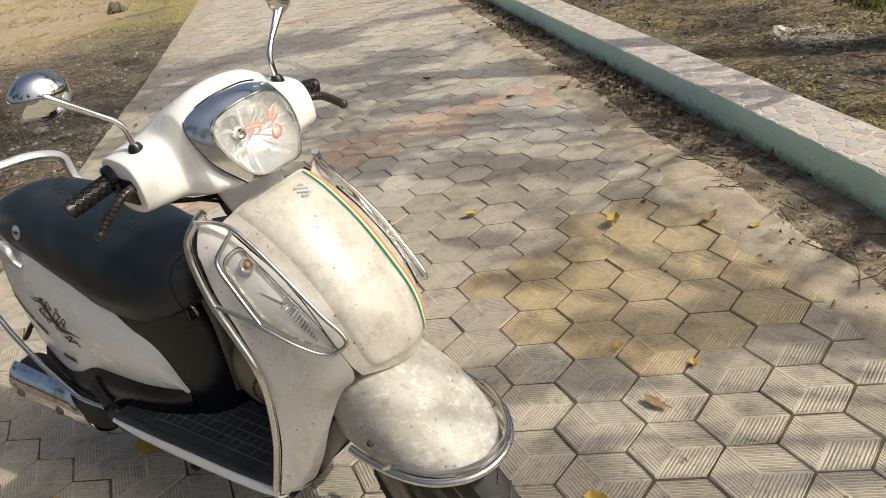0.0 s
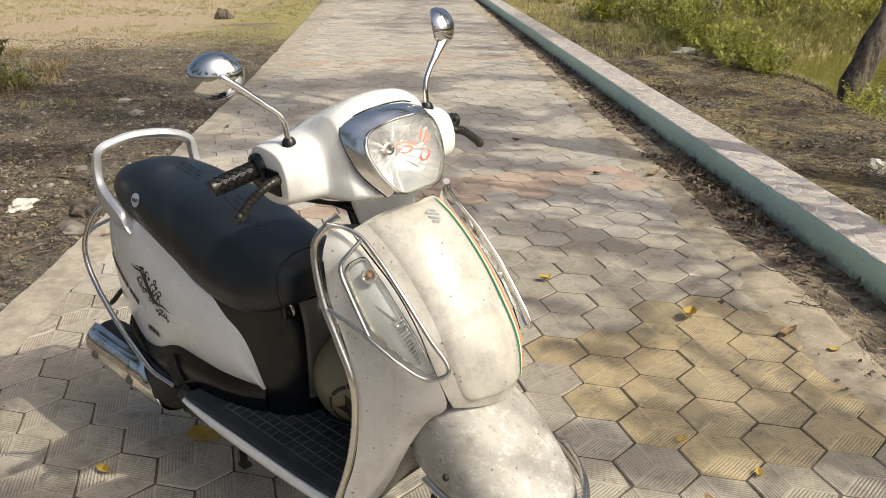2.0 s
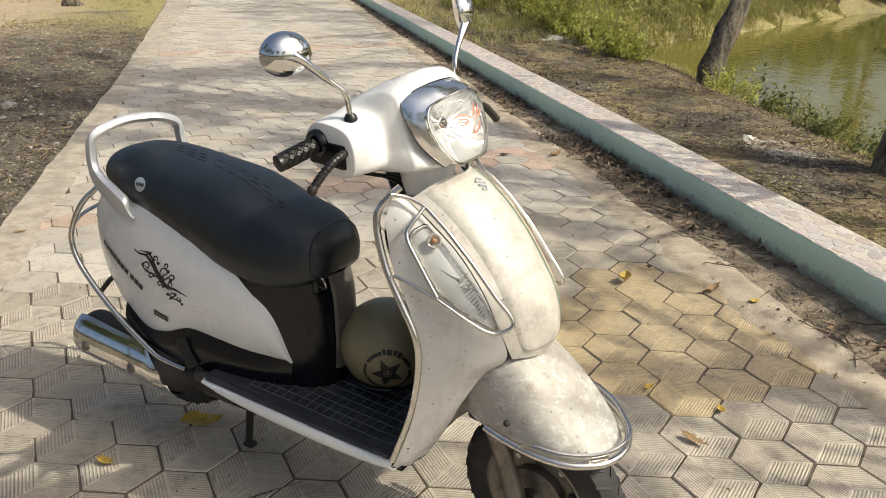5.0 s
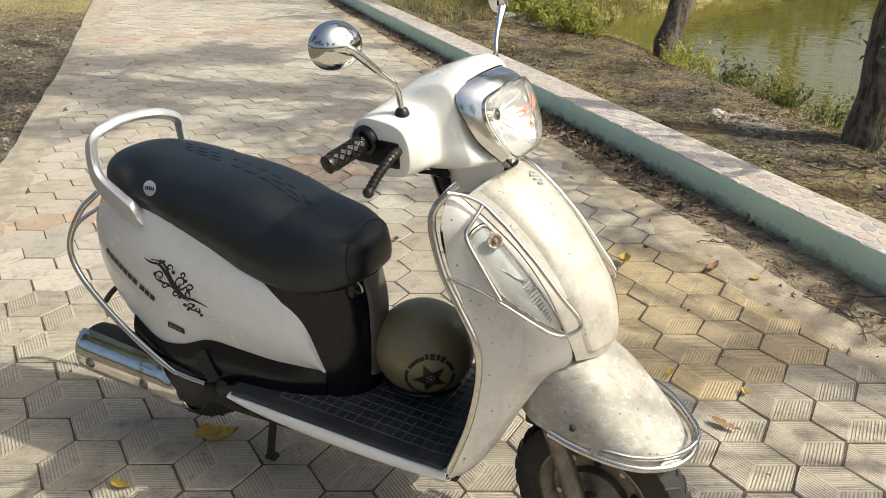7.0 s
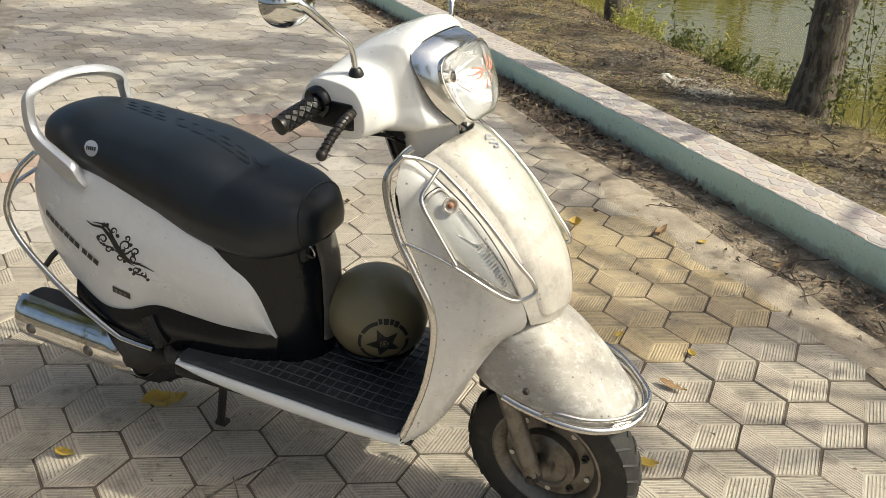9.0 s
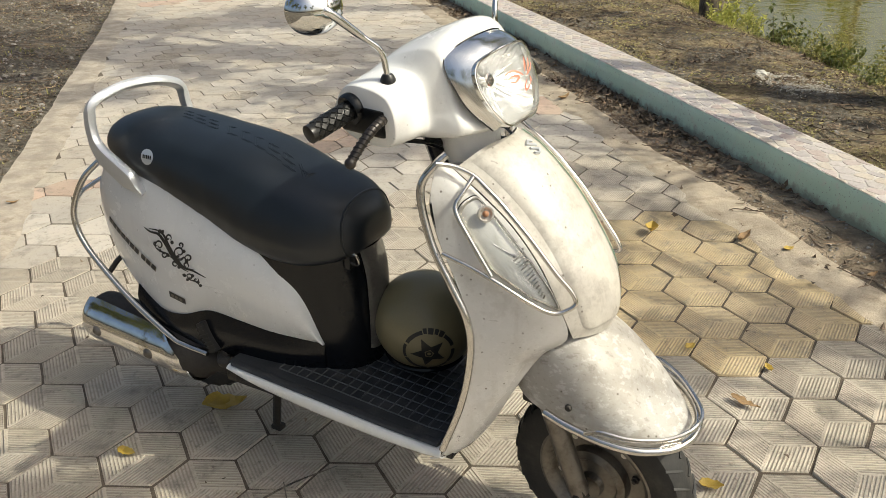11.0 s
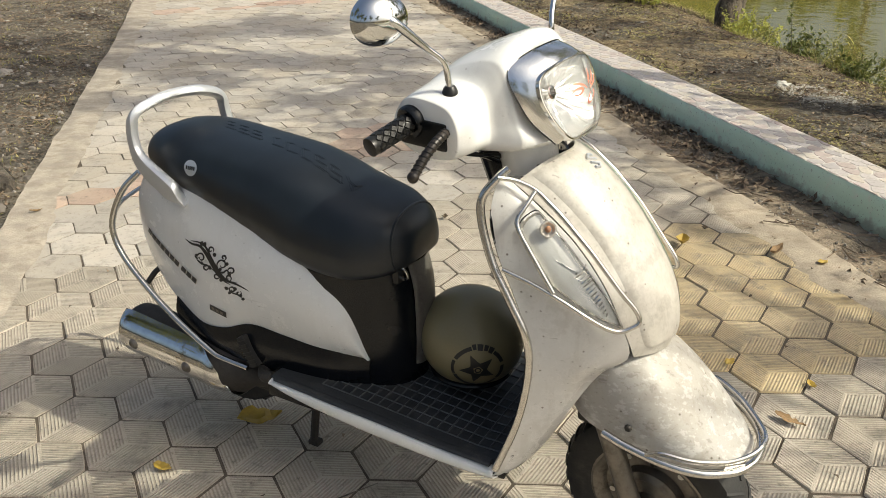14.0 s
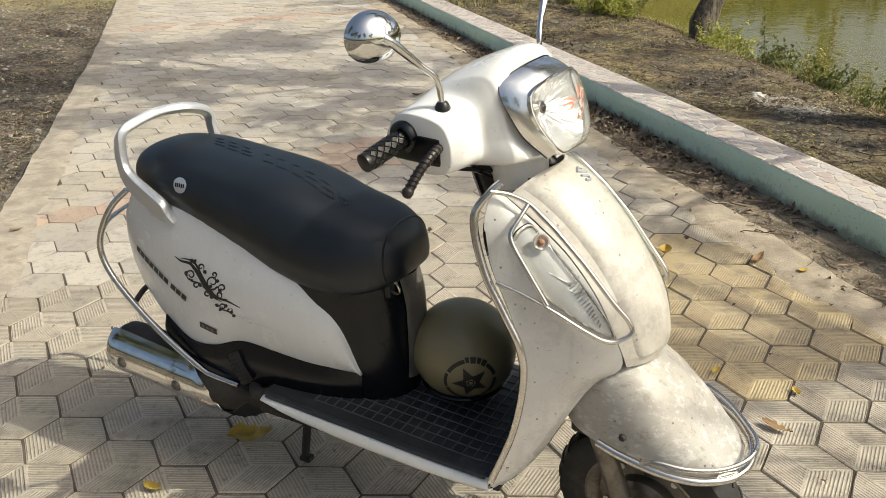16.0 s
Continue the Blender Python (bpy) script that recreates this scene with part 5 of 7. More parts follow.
# grips, levers, mirrors, cables
for side in (0, 1):
    a, b = Vector(mirrored([(-0.254, -0.226, 1.106)], side)[0]), Vector(mirrored([(-0.271, -0.335, 1.083)], side)[0])
    d = (b - a).normalized()
    mg = Matrix.Translation(a) @ d.to_track_quat("Z", "Y").to_matrix().to_4x4()
    L = (b - a).length
    bm = bmesh.new()
    lathe(bm, [(0.012, -0.01), (0.023, 0.0), (0.024, 0.006), (0.0175, 0.010), (0.0175, L - 0.014), (0.019, L - 0.012), (0.019, L - 0.002), (0.015, L), (0.0, L)], 20, mg)
    grip = part("grip", steered(bm), M_GRIP, scooter, "black diamond-pattern rubber grip")
    bm = bmesh.new()
    for i in range(9):
        for k in range(7):
            a0, z0 = 2 * math.pi * (k + 0.5 * (i % 2)) / 7, 0.018 + (L - 0.038) * i / 8
            low_, top_ = [], []
            for da, dz in ((0.40, 0), (0, 0.0088), (-0.40, 0), (0, -0.0088)):
                low_.append(bm.verts.new(mg @ Vector((0.0174 * math.cos(a0 + da), 0.0174 * math.sin(a0 + da), z0 + dz))))
                top_.append(bm.verts.new(mg @ Vector((0.0204 * math.cos(a0 + da * 0.72), 0.0204 * math.sin(a0 + da * 0.72), z0 + dz * 0.72))))
            bm.faces.new(top_)
            for j in range(4):
                bm.faces.new((low_[j], low_[(j + 1) % 4], top_[(j + 1) % 4], top_[j]))
    part("grip_pattern", steered(bm), M_GRIP, grip)
    lev = mirrored([(-0.196, -0.205, 1.086), (-0.172, -0.232, 1.098), (-0.168, -0.268, 1.090), (-0.172, -0.300, 1.068), (-0.174, -0.328, 1.044)], side)
    bm = bmesh.new()
    tube(bm, lev, 0.0092, 10, 28)
    bmesh.ops.create_uvsphere(bm, u_segments=12, v_segments=8, radius=0.0115, matrix=Matrix.Translation(lev[-1]))
    lever = part("brake_lever", steered(bm), M_LEVER, scooter, "black brake lever wound with ribbed sleeve")
    bm = bmesh.new()
    line = spline(lev, 15)
    coil = []
    for i in range(14 * 8 + 1):
        f = i / (14 * 8)
        q = min(13.999, 0.6 + f * 12.6)
        c0, c1 = line[int(q)], line[int(q) + 1]
        d2 = (c1 - c0).normalized()
        sx = d2.orthogonal().normalized()
        sy = d2.cross(sx)
        an = 2 * math.pi * i / 8
        coil.append(c0 + (c1 - c0) * (q - int(q)) + (sx * math.cos(an) + sy * math.sin(an)) * 0.0090)
    tube(bm, coil, 0.0019, 5, 0)
    part("sleeve", steered(bm), M_GRIP, lever)
    base = Vector(mirrored([(-0.193, -0.184, 1.148)], side)[0])
    bm = bmesh.new()
    lathe(bm, [(0.026, -0.012), (0.0265, -0.003), (0.023, 0.001), (0.020, 0.004), (0.0165, 0.006), (0.0150, 0.014), (0.0125, 0.020), (0.0095, 0.024), (0.0, 0.025)], 20, Matrix.Translation(base))
    mir = part("mirror", steered(bm), M_GRIP, scooter, "chrome-backed oval mirror on a bent chrome stem")
    head = Vector(mirrored([(-0.264, -0.286, 1.308)], side)[0]) + Vector((0.0, 0.006, 0.012)) * side
    stem = mirrored([(-0.193, -0.184, 1.158), (-0.198, -0.186, 1.216), (-0.214, -0.222, 1.249), (-0.230, -0.264, 1.291)], side)
    part("stem", steered(tube(bmesh.new(), rounded(stem, 0.022, 7), 0.0064, 10, 0)), M_CHROME, mir)
    face = Vector((1.0, -0.25, 0.12) if not side else (0.70, 0.72, 0.16)).normalized()
    mm = Matrix.Translation(head) @ face.to_track_quat("Z", "Y").to_matrix().to_4x4() @ Matrix.Diagonal((1.22, 1.0, 1.0, 1.0))
    bm = bmesh.new()
    lathe(bm, [(0.0, -0.010), (0.043, -0.010), (0.0465, -0.006), (0.046, 0.004), (0.041, 0.018), (0.030, 0.029), (0.016, 0.035), (0.0, 0.037)], 36, mm)
    part("mirror_head", steered(bm), M_CHROME, mir)
    bm = bmesh.new()
    tube(bm, [tuple(head + face * 0.020), tuple(head + face * 0.036 + Vector((0, 0.012 if not side else -0.012, -0.008))), stem[-2]], 0.011, 10, 16, taper=lambda f: 1.0 - 0.35 * f)
    part("mirror_joint", steered(bm), M_CHROME, mir)
bm = bmesh.new()
tube(bm, [(-0.225, -0.215, 1.082), (-0.20, -0.19, 1.045), (-0.17, -0.13, 1.020), (-0.16, -0.07, 1.00), (-0.15, -0.04, 0.97)], 0.005, 8, 24)
tube(bm, [(-0.225, -0.200, 1.072), (-0.21, -0.16, 1.035), (-0.18, -0.11, 1.010), (-0.165, -0.06, 0.98)], 0.004, 8, 24)
part("brake_cable", steered(bm), M_BLACK, scooter, "black control cables below the cowl")
bm = bmesh.new()
tube(bm, [(-0.215, 0, 1.05), (-0.198, 0, 0.99), (-0.170, 0, 0.92)], 0.056, 14, 6)
part("neck_gaiter", steered(bm), M_BLACK, scooter)

# bag hook under the front of the seat
bm = bmesh.new()
box(bm, -0.438, -0.088, 0.638, -0.420, -0.056, 0.692, 0.005)
hook = part("bag_hook", bm, M_BLACK, scooter, "black folding bag hook with a steel clip")
bm = bmesh.new()
tube(bm, [(-0.422, -0.078, 0.684), (-0.408, -0.078, 0.676), (-0.402, -0.076, 0.662), (-0.408, -0.073, 0.650), (-0.420, -0.072, 0.648)], 0.0035, 8, 20)
part("clip", bm, M_STEEL, hook)
bm = bmesh.new()
tube(bm, [(-1.195, -0.10, 0.52), (-1.220, -0.12, 0.495), (-1.236, -0.135, 0.468), (-1.246, -0.142, 0.456)], 0.013, 8, 16, flat=0.6)
part("tail_bracket", bm, M_IRON, scooter, "dark bent tail bracket")

# decals laid on the surfaces they belong to
def tree_of(ob):
    return BVHTree.FromPolygons([v.co.copy() for v in ob.data.vertices], [tuple(p.vertices) for p in ob.data.polygons])


def laid(tree, p, way, lift):
    hit, normal, _, _ = tree.ray_cast(Vector(p), Vector(way))
    if hit is None:
        hit, normal, _, _ = tree.find_nearest(Vector(p))
    if normal.dot(Vector(way)) > 0:
        normal = -normal
    return hit + normal * lift


def strokes(bm, tree, to3, way, lines, lift=0.0008):
    """Tapered brush strokes: each a list of 2D points with a width."""
    for width, pts in lines:
        n = 6 * len(pts)
        line = spline([(p[0], p[1], 0) for p in pts], n)
        rr = []
        for i, p in enumerate(line):
            d = (line[min(i + 1, n - 1)] - line[max(i - 1, 0)]).normalized()
            k = width * (0.15 + 0.85 * max(0.0, math.sin(math.pi * i / (n - 1))) ** 0.7)
            q = Vector((-d.y, d.x, 0)) * k
            rr.append([bm.verts.new(laid(tree, to3(p + q), way, lift)), bm.verts.new(laid(tree, to3(p - q), way, lift))])
        for p, q in zip(rr, rr[1:]):
            bm.faces.new((p[0], p[1], q[1], q[0]))
    return bm


def patch(bm, tree, to3, way, outline, lift=0.0008):
    c = sum((Vector((x, y, 0)) for x, y in outline), Vector()) / len(outline)
    k = len(outline)
    mid = bm.verts.new(laid(tree, to3(c), way, lift))
    rim = [bm.verts.new(laid(tree, to3(Vector((x, y, 0))), way, lift)) for x, y in outline]
    for i in range(k):
        bm.faces.new((mid, rim[i], rim[(i + 1) % k]))


panel_tree = tree_of(right_panel)


def on_panel(p):
    """Scroll-work space (0..120 across, 0..95 down) to a place beside the right side panel."""
    return Vector((-1.019 + p.x * 0.00199 - p.y * 0.00028, -0.40, 0.662 + p.x * 0.00036 - p.y * 0.00171))


def curl(x, y, r, a0, turn, n=9):
    return [(x + r * (1 - 0.75 * i / n) * math.cos(a0 + turn * i / n), y + r * (1 - 0.75 * i / n) * math.sin(a0 + turn * i / n)) for i in range(n + 1)]


SCROLL = [(2.6, [(0, 0), (13, 7), (31, 11), (47, 27), (62, 48), (80, 63), (99, 69), (120, 79)]), (2.0, [(11, 2), (31, 5), (42, 13), (52, 29), (65, 47), (81, 63), (99, 66)]), (1.8, [(31, 13), (44, 27), (60, 50), (75, 64), (89, 71)]), (1.4, [(84, 76), (90, 84), (100, 87), (109, 94)]), (1.6, [(58, 50), (46, 42), (36, 40), (26, 34)]), (1.6, [(64, 48), (74, 51), (81, 46), (86, 53)])]
SCROLL += [(1.5, curl(x, y, r, a, turn, 12)) for x, y, r, a, turn in ((32, 29, 10, 1.2, 8.5), (24, 27, 4.5, 0.4, 6.5), (41, 45, 6, -0.8, 6.8), (50, 15, 6, 0.9, -7.0), (72, 38, 11, 1.3, 8.0), (74, 26, 5, 1.8, -6.8), (89, 47, 7, 2.4, 7.0), (62, 58, 6, -0.6, 7.0), (84, 59, 6, 1.4, -6.6), (91, 79, 6, 2.6, 7.0), (102, 84, 5, -1.0, 6.6))]
SCROLL += [(3.2, [(x, y), (x + dx * 0.5, y + dy * 0.5), (x + dx, y + dy)]) for x, y, dx, dy in ((33, 2, -1, 8), (40, 3, -4, 7), (55, 20, 5, 5), (35, 36, -3, 5), (47, 41, 4, 7), (80, 33, 1, 6), (83, 49, 5, 6), (68, 43, 2, 5), (68, 62, 5, 4), (77, 76, 7, 3), (84, 83, 4, 4), (95, 74, 2, 6), (103, 87, 5, 2), (107, 92, 4, 4))]
bm = strokes(bmesh.new(), panel_tree, on_panel, (0, 1, 0), SCROLL)
part("scroll_decal", bm, M_DECAL, right_panel, "black floral scroll decal", smooth=False)


def on_script(p):
    return Vector((-1.196 + p.x * 0.00193 + p.y * 0.00022, -0.40, 0.640 - p.x * 0.00092 + p.y * 0.00175))


for k in range(10):
    x0 = 2 + 10 * k + (4 if k > 6 else 0)
    bm = bmesh.new()
    patch(bm, panel_tree, on_script, (0, 1, 0), [(x0 - 2.5, -5.5), (x0 + 6.6, -5.5), (x0 + 9.6, 5.5), (x0 + 0.8, 5.5)], 0.0025)
    part("letter_bar", bm, M_STEEL, right_panel, smooth=False)
    bm = bmesh.new()
    patch(bm, panel_tree, on_script, (0, 1, 0), [(x0 - 1.4, -4.6), (x0 + 5.8, -4.6), (x0 + 8.2, 4.4), (x0 + 1.2, 4.4)], 0.0032)
    part("letter_core", bm, M_DECAL, right_panel, smooth=False)
bm = bmesh.new()


def on_plate(p):
    return Vector((-0.932 + p.x, -0.40, 0.474 - 0.16 * p.x + p.y))


patch(bm, panel_tree, on_plate, (0, 1, 0), [(-0.031, -0.010), (0.027, -0.010), (0.031, 0.010), (-0.027, 0.010)], 0.002)
plate = part("small_plate", bm, M_DECAL, right_panel, "small black plate", smooth=False)
for k in range(3):
    bm = bmesh.new()
    patch(bm, panel_tree, on_plate, (0, 1, 0), [(-0.022 + 0.015 * k, -0.005), (-0.012 + 0.015 * k, -0.005), (-0.011 + 0.015 * k, 0.005), (-0.021 + 0.015 * k, 0.005)], 0.0027)
    part("bar", bm, M_ALLOY, plate, smooth=False)

seat_tree = tree_of(seat)


def on_seat(p):
    return Vector((-1.015 + p.x * 0.455, 0.014 - p.x * 0.052 + p.y * 0.045, 1.2))


GLYPHS = ([(0.0, -0.4), (0.9, -0.4), (0.9, 0.0), (0.1, 0.0), (0.1, 0.4), (1.0, 0.4)], [(0.9, -0.4), (0.1, -0.4), (0.1, 0.4), (0.9, 0.4)], [(0.1, 0.4), (0.3, -0.4), (0.9, 0.4), (0.5, 0.0), (0.1, 0.1)])
for k in range(9):
    x0, wide_ = 0.02 + 0.107 * k + (0.05 if k > 2 else 0.0), 0.080 if k < 8 else 0.13
    shape = GLYPHS[2] if k == 8 else GLYPHS[(k * 2 + k // 3) % 2]
    for lift_ in (-0.05, 0.05):
        flat_ = [(x0 + gx_ * wide_ - 0.09 * gy_ + lift_ * 0.10, gy_ + lift_) for gx_, gy_ in shape]
        pts = []
        for (ax, ay), (bx, by) in zip(flat_, flat_[1:]):
            pts += [laid(seat_tree, on_seat(Vector((ax + (bx - ax) * f / 4, ay + (by - ay) * f / 4, 0))), (0, 0, -1), 0.0002) for f in range(4)]
        part("embossed_bar", tube(bmesh.new(), pts, 0.0009, 5, 0), M_SEAT, seat)


def on_seat_side(p):
    return Vector((-0.990 + p.x, -0.132 - 0.08 + 0.6 * p.y, 0.842 + 0.06 + 0.8 * p.y))


way = (0.0, 0.8, -0.6)
bm = bmesh.new()
patch(bm, seat_tree, on_seat_side, way, [(0.022 * math.cos(a), 0.019 * math.sin(a)) for a in np.linspace(0, 2 * math.pi, 24, endpoint=False)], 0.001)
tag_ob = part("seat_tag", bm, M_SILVER, seat, "small grey oval tag", smooth=False)
for k in range(5):
    bm = bmesh.new()
    patch(bm, seat_tree, on_seat_side, way, [(-0.015 + 0.0065 * k, -0.005), (-0.0105 + 0.0065 * k, -0.005), (-0.0105 + 0.0065 * k, 0.004), (-0.015 + 0.0065 * k, 0.004)], 0.0016)
    part("bar", bm, M_DECAL, tag_ob, smooth=False)
# stitched seam round the front of the seat and its fold
bm = bmesh.new()
pts = []
for i in range(28):
    a = math.pi * (-0.30 + 1.60 * i / 27)
    pts.append(laid(seat_tree, (-0.428 - 0.01 * math.sin(a), -0.5 * math.cos(a), 0.735 + 0.5 * math.sin(a)), (0, math.cos(a), -math.sin(a)), 0.0002))
tube(bm, pts, 0.003, 6, 0)
part("seam", bm, M_SEAT, seat)

# helmet on the floorboard
helmet = tagged(new("helmet"), "olive matt open-face helmet with a black star decal, on the floorboard", "helmet")
HC = Vector((-0.296, 0.052, 0.465))
helmet.matrix_world = scooter.matrix_world @ Matrix.Translation(HC)
bm = bmesh.new()
bmesh.ops.create_uvsphere(bm, u_segments=48, v_segments=32, radius=0.126)
for v in list(bm.verts):
    v.co.x *= 1.06
    v.co.z *= 1.02
    if v.co.z < -0.085:
        v.co.z = -0.085 - (v.co.z + 0.085) * -0.25
shell = part("shell", bm, M_OLIVE, helmet)
shell_tree = tree_of(shell)
star_n = Vector((0.066, -0.098, -0.022)).normalized()
star_x = star_n.cross(Vector((0, 0, 1))).normalized() * -1
star_y = star_n.cross(star_x) * -1
if star_y.z < 0:
    star_y = -star_y


def on_shell(p):
    return star_n * 0.2 + star_x * p.x + star_y * p.y


STAR_R = 0.063


def shell_band(r0, r1, a0, a1, n=8):
    """A piece of a flat ring laid on the shell."""
    bm = bmesh.new()
    prev = None
    for i in range(n + 1):
        a = a0 + (a1 - a0) * i / n
        pair = [bm.verts.new(laid(shell_tree, on_shell(Vector((r * math.cos(a), r * math.sin(a), 0))), -star_n, 0.0008)) for r in (r0, r1)]
        if prev:
            bm.faces.new((prev[0], prev[1], pair[1], pair[0]))
        prev = pair
    return bm


bm = bmesh.new()
for k in range(5):
    a = radians(114) + 2 * math.pi * k / 5
    prev = None
    for i in range(11):
        f = i / 10
        r, w = 0.16 + 0.56 * f, 0.20 * min(1.0, 0.62 + 2.2 * f) * (1.0 if f < 0.18 else (1 - f) / 0.82)
        row = [bm.verts.new(laid(shell_tree, on_shell(STAR_R * Vector((r * math.cos(a) - w * k2 * math.sin(a), r * math.sin(a) + w * k2 * math.cos(a), 0))), -star_n, 0.0009)) for k2 in (-1, 0, 1)]
        if prev:
            for q in (0, 1):
                bm.faces.new((prev[q], prev[q + 1], row[q + 1], row[q]))
        prev = row
part("star_decal", bm, M_DECAL, shell, "worn black star decal", smooth=False)
part("star_centre", shell_band(0.075 * STAR_R, 0.135 * STAR_R, 0, 2 * math.pi, 16), M_DECAL, shell, smooth=False)
turn_ = 0.2
for k, (gap, length, r0) in enumerate(((0.05, 0.62, 0.87), (0.05, 0.20, 0.84), (0.04, 0.16, 0.86), (0.05, 0.22, 0.84), (0.05, 0.15, 0.87), (0.04, 0.85, 0.86), (0.10, 0.70, 0.89), (0.05, 1.10, 0.86), (0.12, 0.80, 0.88), (0.05, 0.75, 0.86))):
    turn_ += gap
    part("ring_segment", shell_band(r0 * STAR_R, (1.06 if 0 < k < 5 else 1.0) * STAR_R, turn_, turn_ + length), M_DECAL, shell, smooth=False)
    turn_ += length
bm = bmesh.new()
tube(bm, [(0.10 * math.cos(a), 0.10 * math.sin(a), -0.088) for a in np.linspace(0, 2 * math.pi, 33)], 0.007, 8, 0)
part("rim_trim", bm, M_BLACK, helmet)


# ---- trees, bushes, grass and litter ----
def leaf_faces(verts, faces, p, size, d, up, bend=0.25):
    """A pointed leaf of two folded halves."""
    d = d.normalized()
    s = d.cross(up)
    s = s.normalized() if s.length > 1e-4 else d.orthogonal().normalized()
    n = s.cross(d)
    o = len(verts)
    verts.extend((p, p + d * size * 0.45 + s * size * 0.28 + n * size * bend * 0.4, p + d * size - n * size * bend * 0.5, p + d * size * 0.45 - s * size * 0.28 + n * size * bend * 0.4, p + d * size * 0.5))
    faces.extend(((o, o + 4, o + 1), (o + 4, o + 2, o + 1), (o, o + 3, o + 4), (o + 3, o + 2, o + 4)))


def rand_dir(rnd):
    while True:
        v = Vector((rnd.uniform(-1, 1), rnd.uniform(-1, 1), rnd.uniform(-1, 1)))
        if 0.05 < v.length < 1:
            return v.normalized()


def tree(base, lean, height, radius, seed, crown, leaves, label, leaf=0.09, flare=0.28, limbs=9, spread=1.0, clumps=(), boughs=()):
    """A tapered leaning trunk, forked limbs, and a crown of many small leaves in uneven clumps."""
    rnd = random.Random(seed)
    t = new("tree")
    t.location = base
    top = Vector((lean[0], lean[1], height))
    pts = [Vector((0, 0, -0.35)), Vector((0, 0, 0)), top * 0.3 + Vector((rnd.uniform(-0.05, 0.05), rnd.uniform(-0.05, 0.05), 0)), top * 0.65, top]
    bm = bmesh.new()
    tube(bm, pts, radius, 16, 40, taper=lambda f: (1.0 - 0.6 * f) * (1 + flare * math.exp(-f * 14)))
    for v in bm.verts:
        k = noise.noise((v.co.x * 6 + seed, v.co.y * 6, v.co.z * 2.2)) * 0.10 * radius / 0.15
        v.co += Vector((v.co.x - top.x * v.co.z / height, v.co.y - top.y * v.co.z / height, 0)).normalized() * k * 0.5 if v.co.z > -0.3 else Vector()
    part("trunk", bm, M_BARK, t)
    ends = []
    for i in range(limbs):
        f = 0.55 + 0.45 * i / limbs
        o = top * f
        a = rnd.uniform(0, 2 * math.pi)
        out = Vector((math.cos(a), math.sin(a), rnd.uniform(0.3, 0.9))) * crown * rnd.uniform(0.5, 0.95) * spread
        bm = bmesh.new()
        mid = o + out * 0.5 + Vector((0, 0, 0.15 * crown))
        tube(bm, [o, mid, o + out], radius * 0.33, 6, 12, taper=lambda f: 1.0 - 0.8 * f)
        for q in range(3):
            e2 = mid + rand_dir(rnd) * crown * 0.4
            tube(bm, [mid, (mid + e2) / 2 + Vector((0, 0, 0.05)), e2], radius * 0.12, 5, 8, taper=lambda f: 1.0 - 0.8 * f)
            ends.append(e2)
        ends += [mid, o + out, o + out * 0.8]
        part("limb", bm, M_BARK, t)
    verts, faces = [], []
    for e in ends:
        n = int(leaves / len(ends) * rnd.uniform(0.3, 1.7))
        r = crown * rnd.uniform(0.07, 0.16)
        for _ in range(n):
            p = e + rand_dir(rnd) * r * rnd.random() ** 0.5 * Vector((1, 1, 0.7)).length / 1.57
            leaf_faces(verts, faces, p, leaf * rnd.uniform(0.6, 1.3), rand_dir(rnd) + Vector((0, 0, -0.4)), rand_dir(rnd))
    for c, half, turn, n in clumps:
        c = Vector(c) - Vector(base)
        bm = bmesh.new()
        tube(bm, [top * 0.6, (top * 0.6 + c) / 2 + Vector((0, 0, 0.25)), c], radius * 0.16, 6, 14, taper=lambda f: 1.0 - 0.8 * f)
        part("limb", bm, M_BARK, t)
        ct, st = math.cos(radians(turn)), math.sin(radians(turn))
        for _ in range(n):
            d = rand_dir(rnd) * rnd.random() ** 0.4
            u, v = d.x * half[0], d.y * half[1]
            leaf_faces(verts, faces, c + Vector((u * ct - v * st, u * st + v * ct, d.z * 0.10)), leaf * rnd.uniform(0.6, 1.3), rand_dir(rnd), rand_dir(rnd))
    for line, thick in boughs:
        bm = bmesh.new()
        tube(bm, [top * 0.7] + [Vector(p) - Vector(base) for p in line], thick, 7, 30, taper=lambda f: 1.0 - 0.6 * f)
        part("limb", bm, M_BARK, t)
    raw("crown", verts, faces, M_LEAF, t)
    return tagged(t, label, "tree")


TREES = [
    ((3.58, 4.36, -0.02), (0.95, 0.35), 8.2, 0.18, 1, 3.2, 9000, "old grey-brown tree leaning over the pond, ivy on its trunk"),
    ((4.50, 8.40, -0.10), (3.0, 1.1), 7.6, 0.16, 2, 3.0, 3000, "slender brown tree leaning out over the pond"),
    ((4.75, 19.0, 0.05), (0.2, 0.4), 7.0, 0.15, 3, 2.8, 4200, "straight brown tree on the grassy bank"),
    # the last three trees are added, to throw dappled shade on the path
    ((3.55, -0.55, 0.0), (2.2, 0.1), 5.8, 0.14, 4, 1.5, 260, "unseen bank tree added for dappled shade, with a thin leafy crown"),
    ((4.35, 1.9, 0.0), (0.9, 0.6), 5.6, 0.13, 8, 1.7, 420, "unseen bank tree added for dappled shade, with a sparse leafy crown"),
    ((4.7, 13.2, 0.0), (0.8, 0.5), 7.4, 0.12, 6, 2.8, 2200, "bank tree added for shade on the far path, with a loose leafy crown"),
]


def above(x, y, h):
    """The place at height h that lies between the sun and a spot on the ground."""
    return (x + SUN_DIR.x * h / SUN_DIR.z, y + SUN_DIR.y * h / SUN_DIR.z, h)


